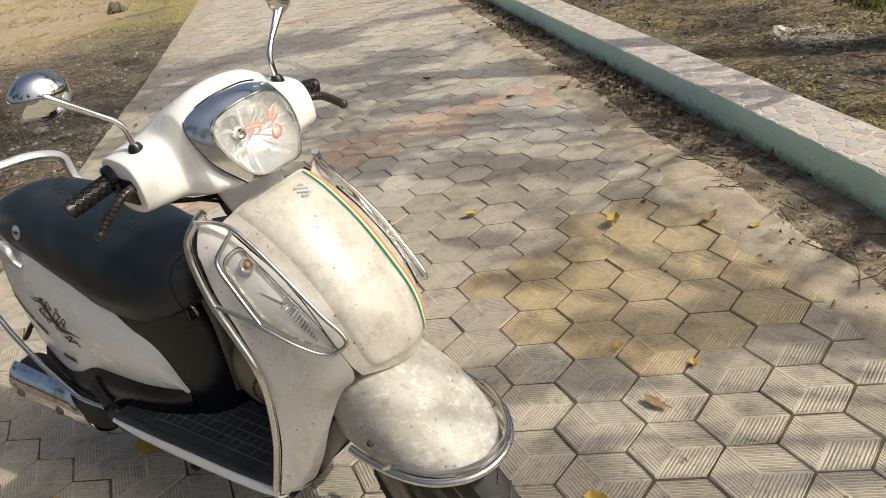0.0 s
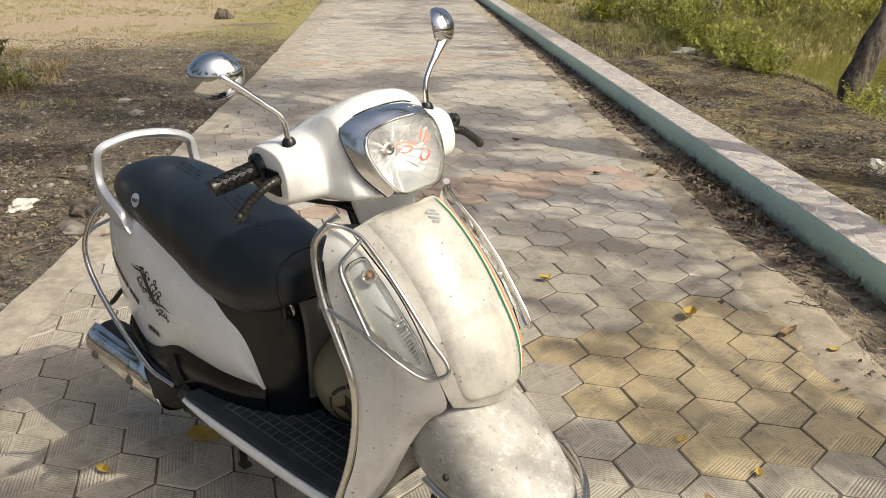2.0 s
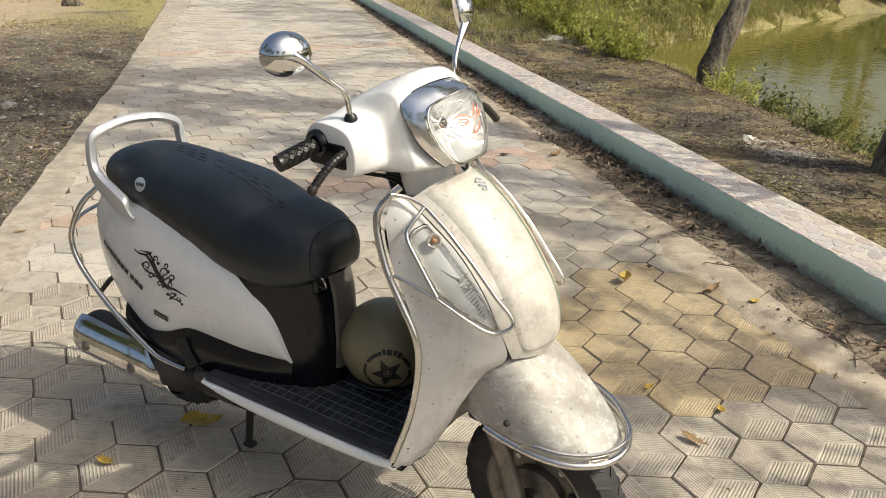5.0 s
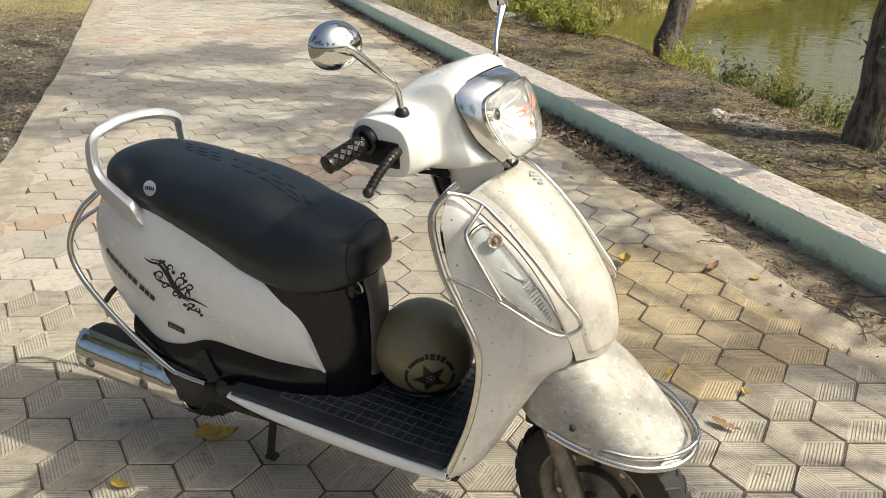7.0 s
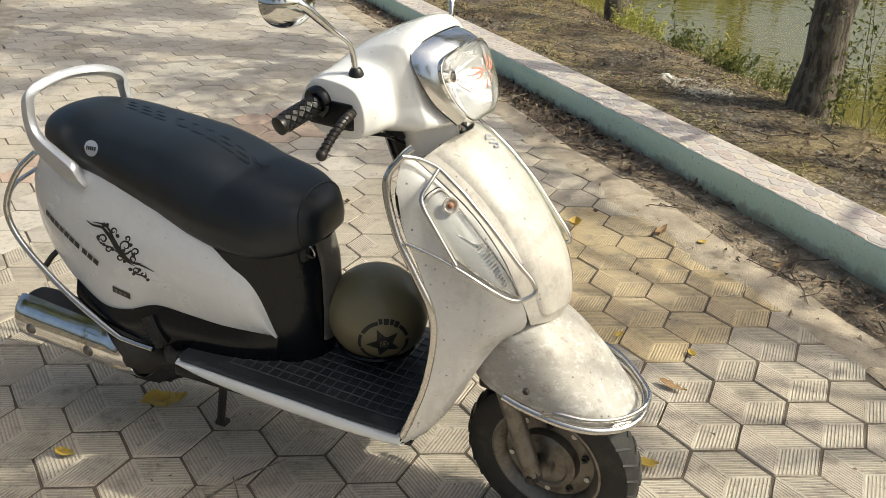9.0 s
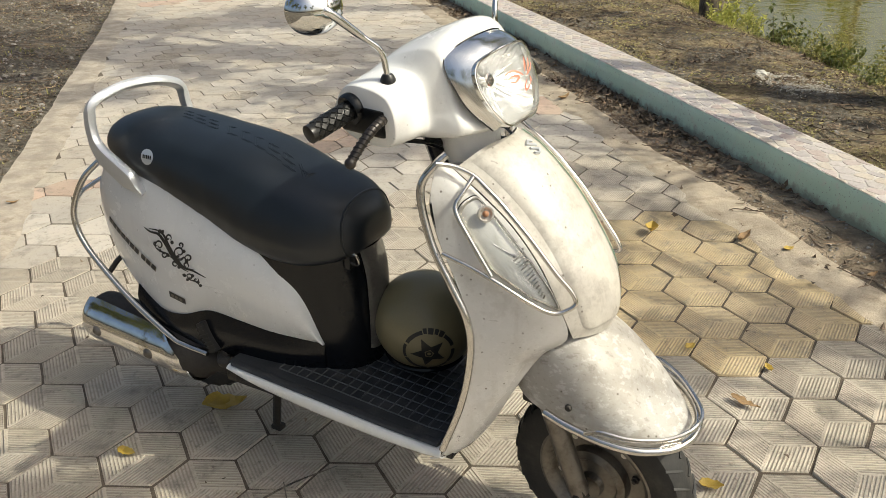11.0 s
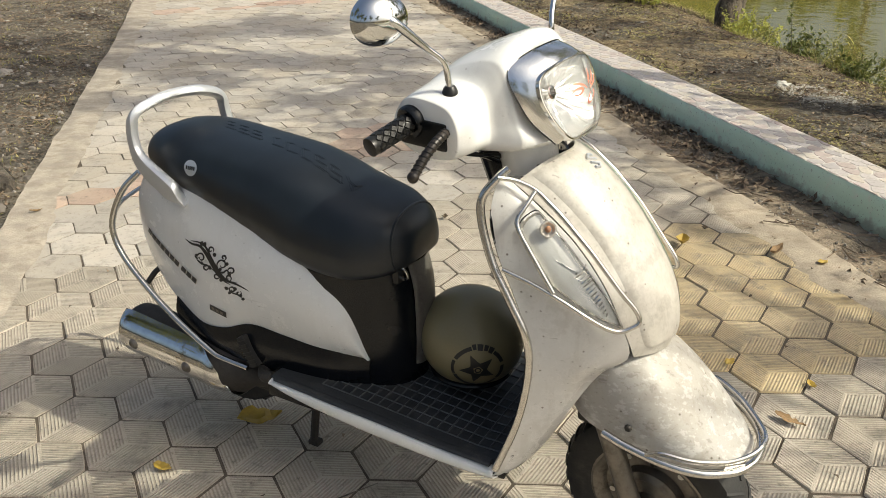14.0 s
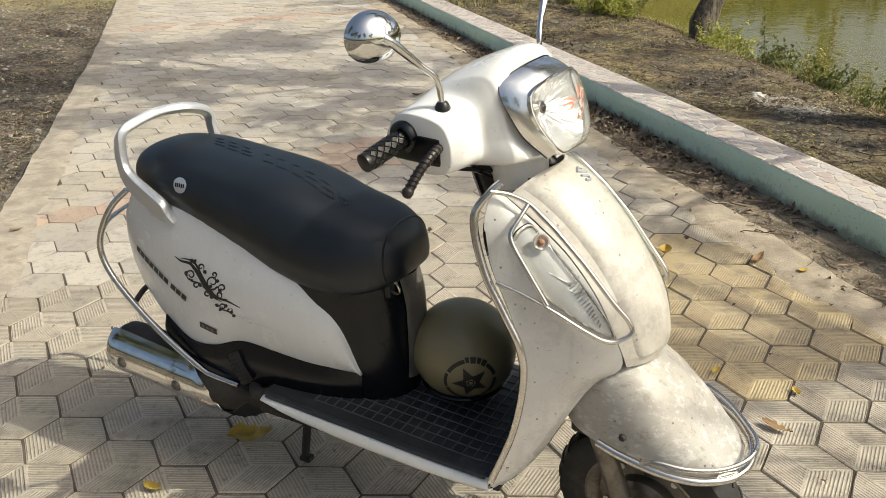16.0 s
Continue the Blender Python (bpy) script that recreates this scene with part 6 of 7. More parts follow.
# unseen leafy sprays of the bank trees, added for shade: the spot each shades, half length and half width, turn, leaves
SHADE_SPRAYS = {
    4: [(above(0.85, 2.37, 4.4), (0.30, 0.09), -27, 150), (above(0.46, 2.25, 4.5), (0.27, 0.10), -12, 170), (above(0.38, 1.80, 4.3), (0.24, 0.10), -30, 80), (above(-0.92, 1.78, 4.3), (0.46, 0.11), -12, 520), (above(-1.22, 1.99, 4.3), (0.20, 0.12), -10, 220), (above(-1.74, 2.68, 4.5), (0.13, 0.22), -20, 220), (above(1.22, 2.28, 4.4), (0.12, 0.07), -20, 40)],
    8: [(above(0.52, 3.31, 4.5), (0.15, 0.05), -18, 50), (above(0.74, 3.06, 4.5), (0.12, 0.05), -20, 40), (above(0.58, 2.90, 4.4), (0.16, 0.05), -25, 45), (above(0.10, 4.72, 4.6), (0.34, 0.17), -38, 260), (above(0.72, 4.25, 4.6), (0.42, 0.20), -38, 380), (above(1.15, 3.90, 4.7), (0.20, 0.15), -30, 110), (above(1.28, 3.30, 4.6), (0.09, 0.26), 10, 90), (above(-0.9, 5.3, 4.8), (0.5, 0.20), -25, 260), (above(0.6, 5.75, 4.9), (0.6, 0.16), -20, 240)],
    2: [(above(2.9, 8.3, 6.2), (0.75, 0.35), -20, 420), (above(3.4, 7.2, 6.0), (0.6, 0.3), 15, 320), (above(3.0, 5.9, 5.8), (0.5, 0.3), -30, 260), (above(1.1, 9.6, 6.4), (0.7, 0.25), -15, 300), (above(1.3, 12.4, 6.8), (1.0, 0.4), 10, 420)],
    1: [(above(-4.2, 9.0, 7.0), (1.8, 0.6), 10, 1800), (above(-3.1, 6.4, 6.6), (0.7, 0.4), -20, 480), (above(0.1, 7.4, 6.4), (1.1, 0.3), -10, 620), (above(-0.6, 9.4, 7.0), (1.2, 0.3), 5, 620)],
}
# an unseen bough, added so that its shadow crosses the pavers
SHADE_BOUGHS = {4: [([above(2.35, 2.80, 4.2), above(1.81, 2.57, 4.3), above(1.50, 2.42, 4.4), above(1.35, 2.32, 4.4), above(1.12, 2.27, 4.4)], 0.045)]}
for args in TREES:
    tree(*args, leaf=0.12, limbs=6 if args[4] == 4 else 9, clumps=SHADE_SPRAYS.get(args[4], ()), boughs=SHADE_BOUGHS.get(args[4], ()))
# the last seven stand out of view, added for the chrome to reflect
for k, (x, y, h) in enumerate(((25, -14, 9), (26, -4, 8), (24.5, 3, 10), (27, 10, 9), (25.5, 17, 8), (24, 24, 9), (23.5, -9, 7), (24, 0.5, 8), (23.6, 6.5, 7), (24.2, 13.5, 8), (23.8, 20.5, 7), (25, 30, 9), (-9, -13, 8), (-2, -17, 9), (6, -18, 8), (-13, -3, 8), (-16, 9, 9), (-9.5, 2.5, 8), (-10, -6, 9))):
    h *= 0.85 if x > 20 else 1.0
    tree((x, y, 0.1), (0.5, 0.3), h, 0.2, 30 + k, h * 0.38, 1700, "far green tree with a full leafy crown", leaf=0.36, limbs=11)


# ---- undergrowth on the pond's far bank ----
rnd = random.Random(61)
verts, faces = [], []
for _ in range(9000):
    if rnd.random() < 0.7:
        x, y = rnd.uniform(22.8, 28), rnd.uniform(-30, 34)
        d = y
    else:
        y = rnd.uniform(18, 34)
        x = shore_x(y) - rnd.uniform(0.5, 6)
        d = x
    top = 0.9 + 1.9 * noise.noise((d * 0.5, 3.0, 1.0)) + 1.5 * noise.noise((d * 1.6, 8.0, 1.0))
    z = max(0.2, top) * rnd.random() ** 0.8
    leaf_faces(verts, faces, Vector((x, y, z)), rnd.uniform(0.35, 0.85), rand_dir(rnd), rand_dir(rnd))
tagged(raw("far_woods", verts, faces, M_LEAF), "dense green undergrowth on the far bank", "woods", kind="stuff")


# ---- litter, grass and weeds ----
def on_ground(x, y):
    if STRIP_R < x < kerb_x(y):
        f = (x - STRIP_R + 0.10) / (kerb_x(y) + 0.02 - STRIP_R + 0.10)
        return -0.022 + 0.022 * f ** 1.5 + f * 0.016 * noise.noise((x * 7, y * 5, 3)) + 0.006
    if PATH_L < x < STRIP_R:
        return 0.004
    return ground_z(x, y)


def litter(name, label, n, area, size, material, seed, density=None, flat=0.5):
    """Dead leaves lying and curling on the ground."""
    rnd = random.Random(seed)
    verts, faces = [], []
    x0, y0, x1, y1 = area
    made = 0
    while made < n:
        x, y = rnd.uniform(x0, x1), y0 + (y1 - y0) * rnd.random() ** 1.5
        if density and rnd.random() > density(x, y):
            made += 0.2
            continue
        d = Vector((rnd.uniform(-1, 1), rnd.uniform(-1, 1), rnd.uniform(-0.1, flat)))
        leaf_faces(verts, faces, Vector((x, y, on_ground(x, y) + 0.004)), size * rnd.uniform(0.5, 1.4), d, Vector((rnd.uniform(-flat, flat), rnd.uniform(-flat, flat), 1)), rnd.uniform(-0.6, 0.9))
        made += 1
    return tagged(raw(name, verts, faces, material), label, "leaf litter", kind="stuff")


litter("kerb_leaf_litter", "dark dead leaves heaped along the kerb", 5600, (1.62, 1.0, 2.00, 22), 0.046, M_LITTER, 21, flat=0.35, density=lambda x, y: max(0.05, min(1, (x - 1.60 - 0.10 * max(0.0, min(1.0, (4.6 - y) / 1.5))) / 0.28)) * (0.10 + 0.90 * max(0, min(1, 0.45 + noise.noise((x * 3, y * 1.6, 1.0)) * 2.6))) * max(0.26, min(1.0, (y - 3.0) / 2.5)))
litter("bank_leaf_litter", "brown dead leaves on the bank", 17000, (2.3, 0.5, 5.0, 17), 0.026, M_MULCH, 22, flat=0.12, density=lambda x, y: max(0.06, min(1, 0.45 + 1.5 * noise.noise((x * 1.1, y * 1.1, 6.0)))) if x < shore_x(y) - 0.3 else 0)
litter("bank_dead_leaves", "larger dead leaves on the bank", 3600, (2.3, 0.8, 5.0, 14), 0.042, M_LITTER, 27, lambda x, y: max(0.0, min(1, 0.3 + 2.0 * noise.noise((x * 1.4, y * 1.4, 2.0)))) if x < shore_x(y) - 0.3 else 0)
litter("bank_straw", "pale straw scraps matted on the bank", 16000, (2.3, 0.8, 5.0, 14), 0.030, M_STRAW, 28, flat=0.2, density=lambda x, y: max(0.0, min(1, 0.12 + 2.4 * noise.noise((x * 1.8, y * 1.2, 12.0)))) if x < shore_x(y) - 0.25 else 0)
litter("field_leaf_litter", "dry leaves and chaff on rough earth", 34000, (-7.5, 2.0, -2.0, 15), 0.022, M_MULCH, 23, flat=0.3, density=lambda x, y: max(0.12, min(1, 0.55 + 1.4 * noise.noise((x * 0.9, y * 0.9, 16.0)))) * (1.0 if y > 4.6 else 0.3))
litter("field_dead_leaves", "dark dead leaves matted beside the path", 32000, (-7.0, 3.0, -2.0, 14), 0.027, M_LITTER, 29, flat=0.3, density=lambda x, y: max(0.1, min(1, 0.6 + 1.5 * noise.noise((x * 0.7, y * 0.7, 33.0)))))
litter("pale_field_litter", "pale dry leaf scraps on rough earth", 8000, (-7.5, 2.0, -2.0, 15), 0.024, M_STRAW, 24, lambda x, y: 0.6)
litter("path_scraps", "small leaf scraps strewn on the pavers", 260, (-1.7, 1.4, 1.7, 18), 0.016, M_LITTER, 25, flat=0.3)
litter("edge_scraps", "small leaf scraps on the concrete edging", 150, (1.45, 1.6, 1.75, 12), 0.026, M_LITTER, 26, flat=0.4)


def stones(name, label, n, area, size, seed, density=None):
    rnd = random.Random(seed)
    verts, faces = [], []
    x0, y0, x1, y1 = area
    for _ in range(n):
        x, y = rnd.uniform(x0, x1), y0 + (y1 - y0) * rnd.random() ** 1.4
        if density and rnd.random() > density(x, y):
            continue
        r = size * rnd.uniform(0.35, 1.0) ** 1.5
        o = len(verts)
        z = on_ground(x, y)
        for k in range(6):
            a = 2 * math.pi * k / 6 + rnd.uniform(-0.4, 0.4)
            q = r * rnd.uniform(0.7, 1.2)
            verts.append((x + q * math.cos(a), y + q * math.sin(a), z - 0.2 * r))
        for k in range(6):
            v = verts[o + k]
            f = rnd.uniform(0.55, 0.8)
            verts.append((x + (v[0] - x) * f, y + (v[1] - y) * f, z + r * rnd.uniform(0.35, 0.65)))
        verts.append((x, y, z + r * rnd.uniform(0.5, 0.75)))
        for k in range(6):
            j = (k + 1) % 6
            faces.append((o + k, o + j, o + 6 + j, o + 6 + k))
            faces.append((o + 6 + k, o + 6 + j, o + 12))
    return tagged(raw(name, verts, faces, M_STONE), label, "rubble", kind="stuff")


stones("field_rubble", "grey and buff rubble stones on rough earth", 2200, (-7.0, 2.2, -2.0, 14), 0.030, 31)
stones("bank_rubble", "small stones in the bank soil", 700, (2.3, 1.0, 4.4, 12), 0.022, 32)
stones("soil_crumbs", "soil crumbs along the kerb", 1500, (1.66, 1.0, 2.0, 12), 0.009, 33)


def sticks(name, label, n, area, seed, density=None):
    """Broken twigs and stalks lying about."""
    rnd = random.Random(seed)
    verts, faces = [], []
    x0, y0, x1, y1 = area
    for _ in range(n):
        x, y = rnd.uniform(x0, x1), y0 + (y1 - y0) * rnd.random() ** 1.4
        if density and rnd.random() > density(x, y):
            continue
        a, length, r = rnd.uniform(0, 2 * math.pi), rnd.uniform(0.04, 0.22), rnd.uniform(0.0012, 0.0035)
        d = Vector((math.cos(a), math.sin(a), 0))
        side_ = Vector((-d.y, d.x, 0))
        o = len(verts)
        for f in (0.0, 0.5, 1.0):
            p = Vector((x, y, 0)) + d * length * (f - 0.5) + side_ * length * 0.12 * rnd.uniform(-1, 1)
            p.z = on_ground(p.x, p.y) + 0.008 + 0.02 * rnd.random() * (f != 0.5)
            verts.extend((p + side_ * r, p - side_ * r, p + Vector((0, 0, 1.6 * r))))
        for k in (0, 3):
            for j in range(3):
                faces.append((o + k + j, o + k + (j + 1) % 3, o + k + 3 + (j + 1) % 3, o + k + 3 + j))
    return tagged(raw(name, verts, faces, M_LITTER), label, "twigs", kind="stuff")


sticks("field_twigs", "broken twigs and stalks on rough earth", 2600, (-7.0, 2.2, -2.02, 13), 51)
sticks("bank_twigs", "dry stalks matted on the bank", 2600, (2.35, 1.0, 4.9, 12), 52, lambda x, y: 1.0 if x < shore_x(y) - 0.3 else 0.0)
sticks("kerb_twigs", "dry stalks among the leaves along the kerb", 260, (1.62, 1.5, 1.98, 12), 53)


def grass(name, label, n, place, height, material, seed, width=0.006, lean=0.5):
    """Thin bent blades in tufts."""
    rnd = random.Random(seed)
    verts, faces = [], []
    made = 0
    for _ in range(n * 6):
        if made >= n:
            break
        spot = place(rnd)
        if spot is None:
            continue
        cx, cy = spot
        for _ in range(rnd.randint(5, 11)):
            x, y = cx + rnd.gauss(0, 0.035), cy + rnd.gauss(0, 0.035)
            z = ground_z(x, y) - 0.01
            if z < WATER_Z - 0.05:
                continue
            a = rnd.uniform(0, 2 * math.pi)
            h = height * rnd.uniform(0.45, 1.25)
            d = Vector((math.cos(a), math.sin(a), 0))
            s_ = Vector((-d.y, d.x, 0)) * width * rnd.uniform(0.6, 1.2) * (0.5 + h)
            l_ = lean * rnd.uniform(0.2, 1.2) * h
            p0, p1, p2 = Vector((x, y, z)), Vector((x, y, z)) + d * l_ * 0.3 + Vector((0, 0, h * 0.55)), Vector((x, y, z)) + d * l_ + Vector((0, 0, h * rnd.uniform(0.75, 1.0)))
            o = len(verts)
            verts.extend((p0 - s_, p0 + s_, p1 + s_ * 0.8, p1 - s_ * 0.8, p2))
            faces.extend(((o, o + 1, o + 2, o + 3), (o + 3, o + 2, o + 4)))
            made += 1
    return tagged(raw(name, verts, faces, material), label, "grass", kind="stuff")


def area_place(x0, y0, x1, y1, keep):
    def f(rnd):
        x, y = rnd.uniform(x0, x1), rnd.uniform(y0, y1)
        return (x, y) if rnd.random() < keep(x, y) else None
    return f


grass("bank_grass", "tufts of dry and green grass at the water's edge", 5200, area_place(2.4, 1.5, 7.0, 12.5, lambda x, y: max(0, 1 - abs(x - (shore_x(y) - 0.35)) / 0.4) * (0.1 + 0.9 * (noise.noise((x, y, 3)) > 0.0))), 0.075, M_STRAW, 41, 0.006, 2.0)
grass("green_bank_grass", "green grass blades at the water's edge", 4200, area_place(2.4, 1.5, 7.0, 13.0, lambda x, y: max(0, 1 - abs(x - (shore_x(y) - 0.2)) / 0.3) * (noise.noise((x * 1.3, y * 1.3, 8)) > 0.0)), 0.14, M_GRASS, 42)
grass("bank_turf", "thin dry turf on the bank", 26000, area_place(2.3, 1.0, 5.2, 12.0, lambda x, y: (0.8 if noise.noise((x * 1.6, y * 1.6, 5)) > 0.05 else 0.22) if x < shore_x(y) - 0.4 else 0), 0.030, M_TURF, 43, 0.004, 2.2)
grass("far_bank_grass", "dry straw-coloured grass beyond the bank", 30000, area_place(2.3, 10.5, 14.0, 24.0, lambda x, y: (0.3 + 0.7 * (noise.noise((x * 0.7, y * 0.7, 5)) > -0.2)) if x < shore_x(y) - 0.1 else 0), 0.13, M_STRAW, 44, 0.009, 1.2)
grass("far_green_grass", "patches of green grass beyond the pond", 12000, area_place(2.8, 11.5, 12.0, 26.0, lambda x, y: (1.0 if noise.noise((x * 0.5, y * 0.5, 25)) > 0.08 else 0.0) if x < shore_x(y) + 0.1 else 0), 0.20, M_GRASS, 45, 0.010, 1.0)
grass("far_shore_grass", "yellow-green grass covering the pond's far shore", 34000, area_place(4.5, 13.0, 16.0, 19.0, lambda x, y: 1.0 if -1.3 < x - shore_x(y) < 0.15 or (x < shore_x(y) and noise.noise((x * 0.9, y * 0.9, 33)) > 0.0) else 0), 0.15, M_GRASS, 50, 0.012, 1.3)
grass("field_grass", "dry straw grass beyond the dirt road", 22000, area_place(-12, 14.0, -2.3, 27.0, lambda x, y: (0.08 if noise.noise((x * 0.45, y * 0.45, 2)) < 0.05 - (0.35 if y > 18 else 0) else 1.0)), 0.065, M_STRAW, 46, 0.010, 1.3)
grass("field_turf", "thin turf on rough earth", 2600, area_place(-7.5, 3.0, -2.0, 14.0, lambda x, y: 0.8 if noise.noise((x * 0.8, y * 0.8, 12)) > 0.22 else 0.03), 0.05, M_GRASS, 47, 0.006, 1.1)
grass("field_weeds", "dry weeds at the field's edge", 2600, area_place(-6.6, 7.0, -3.9, 12.5, lambda x, y: 0.9 if noise.noise((x * 0.9, y * 0.9, 19)) > -0.05 and x < -4.1 - 0.1 * (y - 8) else 0.0), 0.14, M_TURF, 48, 0.008, 1.0)
grass("kerb_weeds", "tiny weeds at the foot of the kerb", 900, area_place(1.9, 2.5, 2.0, 14.0, lambda x, y: 0.9 if noise.noise((x, y * 1.1, 29)) > 0.15 else 0.1), 0.05, M_GRASS, 49, 0.006, 0.6)


def bush(at, height, spread, n, leaf, material, seed, label, name="bush"):
    """Upright stems with small leaves along them."""
    rnd = random.Random(seed)
    b = new(name)
    b.location = (at[0], at[1], ground_z(at[0], at[1]) - 0.02)
    bm = bmesh.new()
    verts, faces = [], []
    for _ in range(n):
        a, r = rnd.uniform(0, 2 * math.pi), spread * rnd.random() ** 0.6
        h = height * rnd.uniform(0.5, 1.1)
        foot = Vector((r * 0.6 * math.cos(a), r * 0.6 * math.sin(a), 0))
        tip = foot + Vector((math.cos(a) * r * rnd.uniform(0.4, 1.0), math.sin(a) * r * rnd.uniform(0.4, 1.0), h))
        mid = (foot + tip) / 2 + Vector((rnd.uniform(-0.1, 0.1), rnd.uniform(-0.1, 0.1), 0.05)) * height
        tube(bm, [foot, mid, tip], 0.0025 + 0.001 * height, 4, 7, taper=lambda f: 1.0 - 0.7 * f)
        line = spline([foot, mid, tip], 14)
        for i in range(3, 14):
            for _ in range(5 if leaf < 0.058 else 2):
                d = rand_dir(rnd) + Vector((0, 0, 0.2))
                leaf_faces(verts, faces, line[i] + rand_dir(rnd) * (0.05 if leaf < 0.058 else 0.02), leaf * rnd.uniform(0.6, 1.3), d, Vector((0, 0, 1)))
    tagged(part("stem", bm, M_BARK, b), kind="stuff")
    tagged(raw("foliage", verts, faces, material, b), kind="stuff")
    return tagged(b, label, "bush")


rnd = random.Random(77)
for k in range(20):
    y = 9.0 + 5.8 * (k + rnd.random()) / 20
    grow = min(1.0, 0.45 + 0.12 * (y - 9.0))
    bush((3.78 + 0.03 * (y - 9) + rnd.uniform(0.0, 0.45), y), rnd.uniform(0.5, 0.9) * grow, 0.38 * (0.5 + 0.5 * grow), 14, 0.075, M_BUSH, 100 + k, "bright yellow-green leafy bush on the pond bank")
for k in range(16):
    y = rnd.uniform(14.6, 18.5)
    bush((min(rnd.uniform(3.6, 10.5), shore_x(y) - 0.9), y), rnd.uniform(0.5, 1.0), 0.7, 20, 0.10, M_BUSH if k % 4 else M_GRASS, 230 + k, "yellow-green bush beyond the pond's edge")
for k in range(10):
    bush((rnd.uniform(3.2, 9.5), rnd.uniform(15.5, 23)), rnd.uniform(0.6, 1.1), 0.6, 18, 0.11, M_BUSH, 130 + k, "yellow-green bush in dry grass")
for k, (x, y, h) in enumerate(((4.50, 8.0, 0.35), (4.62, 7.85, 0.3), (4.35, 7.75, 0.22), (4.7, 8.2, 0.4))):
    bush((x, y), h, 0.2, 12, 0.06, M_BUSH, 150 + k, "bright green weed at the foot of a tree")
for k, (x, y, h) in enumerate(((4.30, 6.7, 0.45), (4.45, 6.9, 0.35), (4.2, 5.9, 0.25), (4.1, 4.95, 0.30), (4.0, 3.6, 0.30))):
    bush((x, y), h, 0.18, 7, 0.06, M_LEAF, 160 + k, "thin green sapling on the pond bank")
rnd = random.Random(88)
for k in range(7):
    y = 4.6 + 0.52 * k
    bush((shore_x(y) - rnd.uniform(0.25, 0.6), y), rnd.uniform(0.15, 0.30), 0.18, 6, 0.038, M_LEAF if k % 3 else M_GRASS, 210 + k, "small leafy weed on the pond bank")
bush((3.62, 4.15), 0.7, 0.45, 6, 0.045, M_LEAF, 171, "tall thin sapling beside the tree trunk")
bush((3.98, 4.05), 1.4, 0.6, 9, 0.050, M_LEAF, 172, "tall thin sapling beside the tree trunk")
for k, (x, y, h) in enumerate(((-5.1, 9.3, 0.75), (-5.6, 8.7, 0.8), (-5.3, 10.2, 0.7))):
    bush((x, y), h, 0.4, 9, 0.10, M_LEAF, 180 + k, "dusty green weed at the field's edge")
for k, (x, y) in enumerate(((-4.6, 8.4), (-4.9, 7.7), (-4.4, 9.2))):
    bush((x, y), 0.28, 0.3, 14, 0.05, M_GRASS, 190 + k, "low dry weed at the field's edge")

# ivy on the near trunk
rnd = random.Random(9)
verts, faces = [], []
for _ in range(420):
    h = rnd.uniform(0.1, 2.4)
    a = rnd.uniform(-2.8, 1.2)
    f = h / 8.2
    r = 0.18 * (1 - 0.6 * f) + 0.02
    p = Vector((3.58 + 0.95 * f + r * math.cos(a), 4.36 + 0.35 * f + r * math.sin(a), h))
    if noise.noise((a * 1.2, h * 1.6, 4.0)) < -0.02:
        continue
    leaf_faces(verts, faces, p, rnd.uniform(0.03, 0.065), rand_dir(rnd) + Vector((math.cos(a), math.sin(a), -0.5)), Vector((math.cos(a), math.sin(a), 0.3)))
tagged(raw("ivy", verts, faces, M_LEAF), "dark green ivy leaves on a tree trunk", "ivy", kind="stuff")


# ---- single fallen leaves, stones and rags ----
M_YELLOW = surface("yellow_leaf", rgb(0.45, 0.31, 0.05), 0.55, var=0.15, scale=40, fine=300, bump=0.2, dirt=(0.22, 0.12, 0.02), dirt_at=(0.62, 0.72), dirt_scale=160)
M_BROWN = surface("brown_leaf", rgb(0.30, 0.19, 0.09), 0.7, var=0.25, scale=40, fine=200, bump=0.5)
M_DARKLEAF = surface("dark_leaf", rgb(0.10, 0.07, 0.04), 0.8, var=0.3, scale=40, bump=0.4)
M_RAG = surface("white_rag", rgb(0.60, 0.58, 0.52), 0.8, var=0.08, scale=20, bump=0.4, dirt=(0.45, 0.40, 0.33), dirt_at=(0.5, 0.7), dirt_scale=15)


def fallen_leaf(x, y, size, turn, curl, material, label, wide=0.33):
    rnd = random.Random(int(x * 1000) + int(y * 77))
    bm = bmesh.new()
    rows = []
    for i in range(9):
        f = i / 8
        w = (0.20 if material is M_BROWN else wide) * size * (math.sin(math.pi * min(1.0, f ** 0.8)) ** 0.8 if 0 < f < 1 else 0.0) * rnd.uniform(0.75, 1.15)
        cx = (f - 0.5) * size
        lift = curl * size * ((f - 0.5) ** 2 * 1.6)
        rows.append([bm.verts.new((cx, k * w, lift + abs(k) * w * curl * 1.1 + size * rnd.uniform(0.0, 0.10))) for k in (-1, -0.5, 0, 0.5, 1)])
    for p, q in zip(rows, rows[1:]):
        for i in range(4):
            bm.faces.new((p[i], p[i + 1], q[i + 1], q[i]))
    bmesh.ops.remove_doubles(bm, verts=bm.verts, dist=1e-5)
    bmesh.ops.solidify(bm, geom=bm.faces[:], thickness=0.0007)
    blade = part("leaf", bm, material, None)
    blade.name = "leaf"
    blade.matrix_world = pose(x, y, 0.006, rnd.uniform(-6, 6), rnd.uniform(-6, 6), turn)
    return tagged(blade, label, "leaf", "fallen leaves on the path")


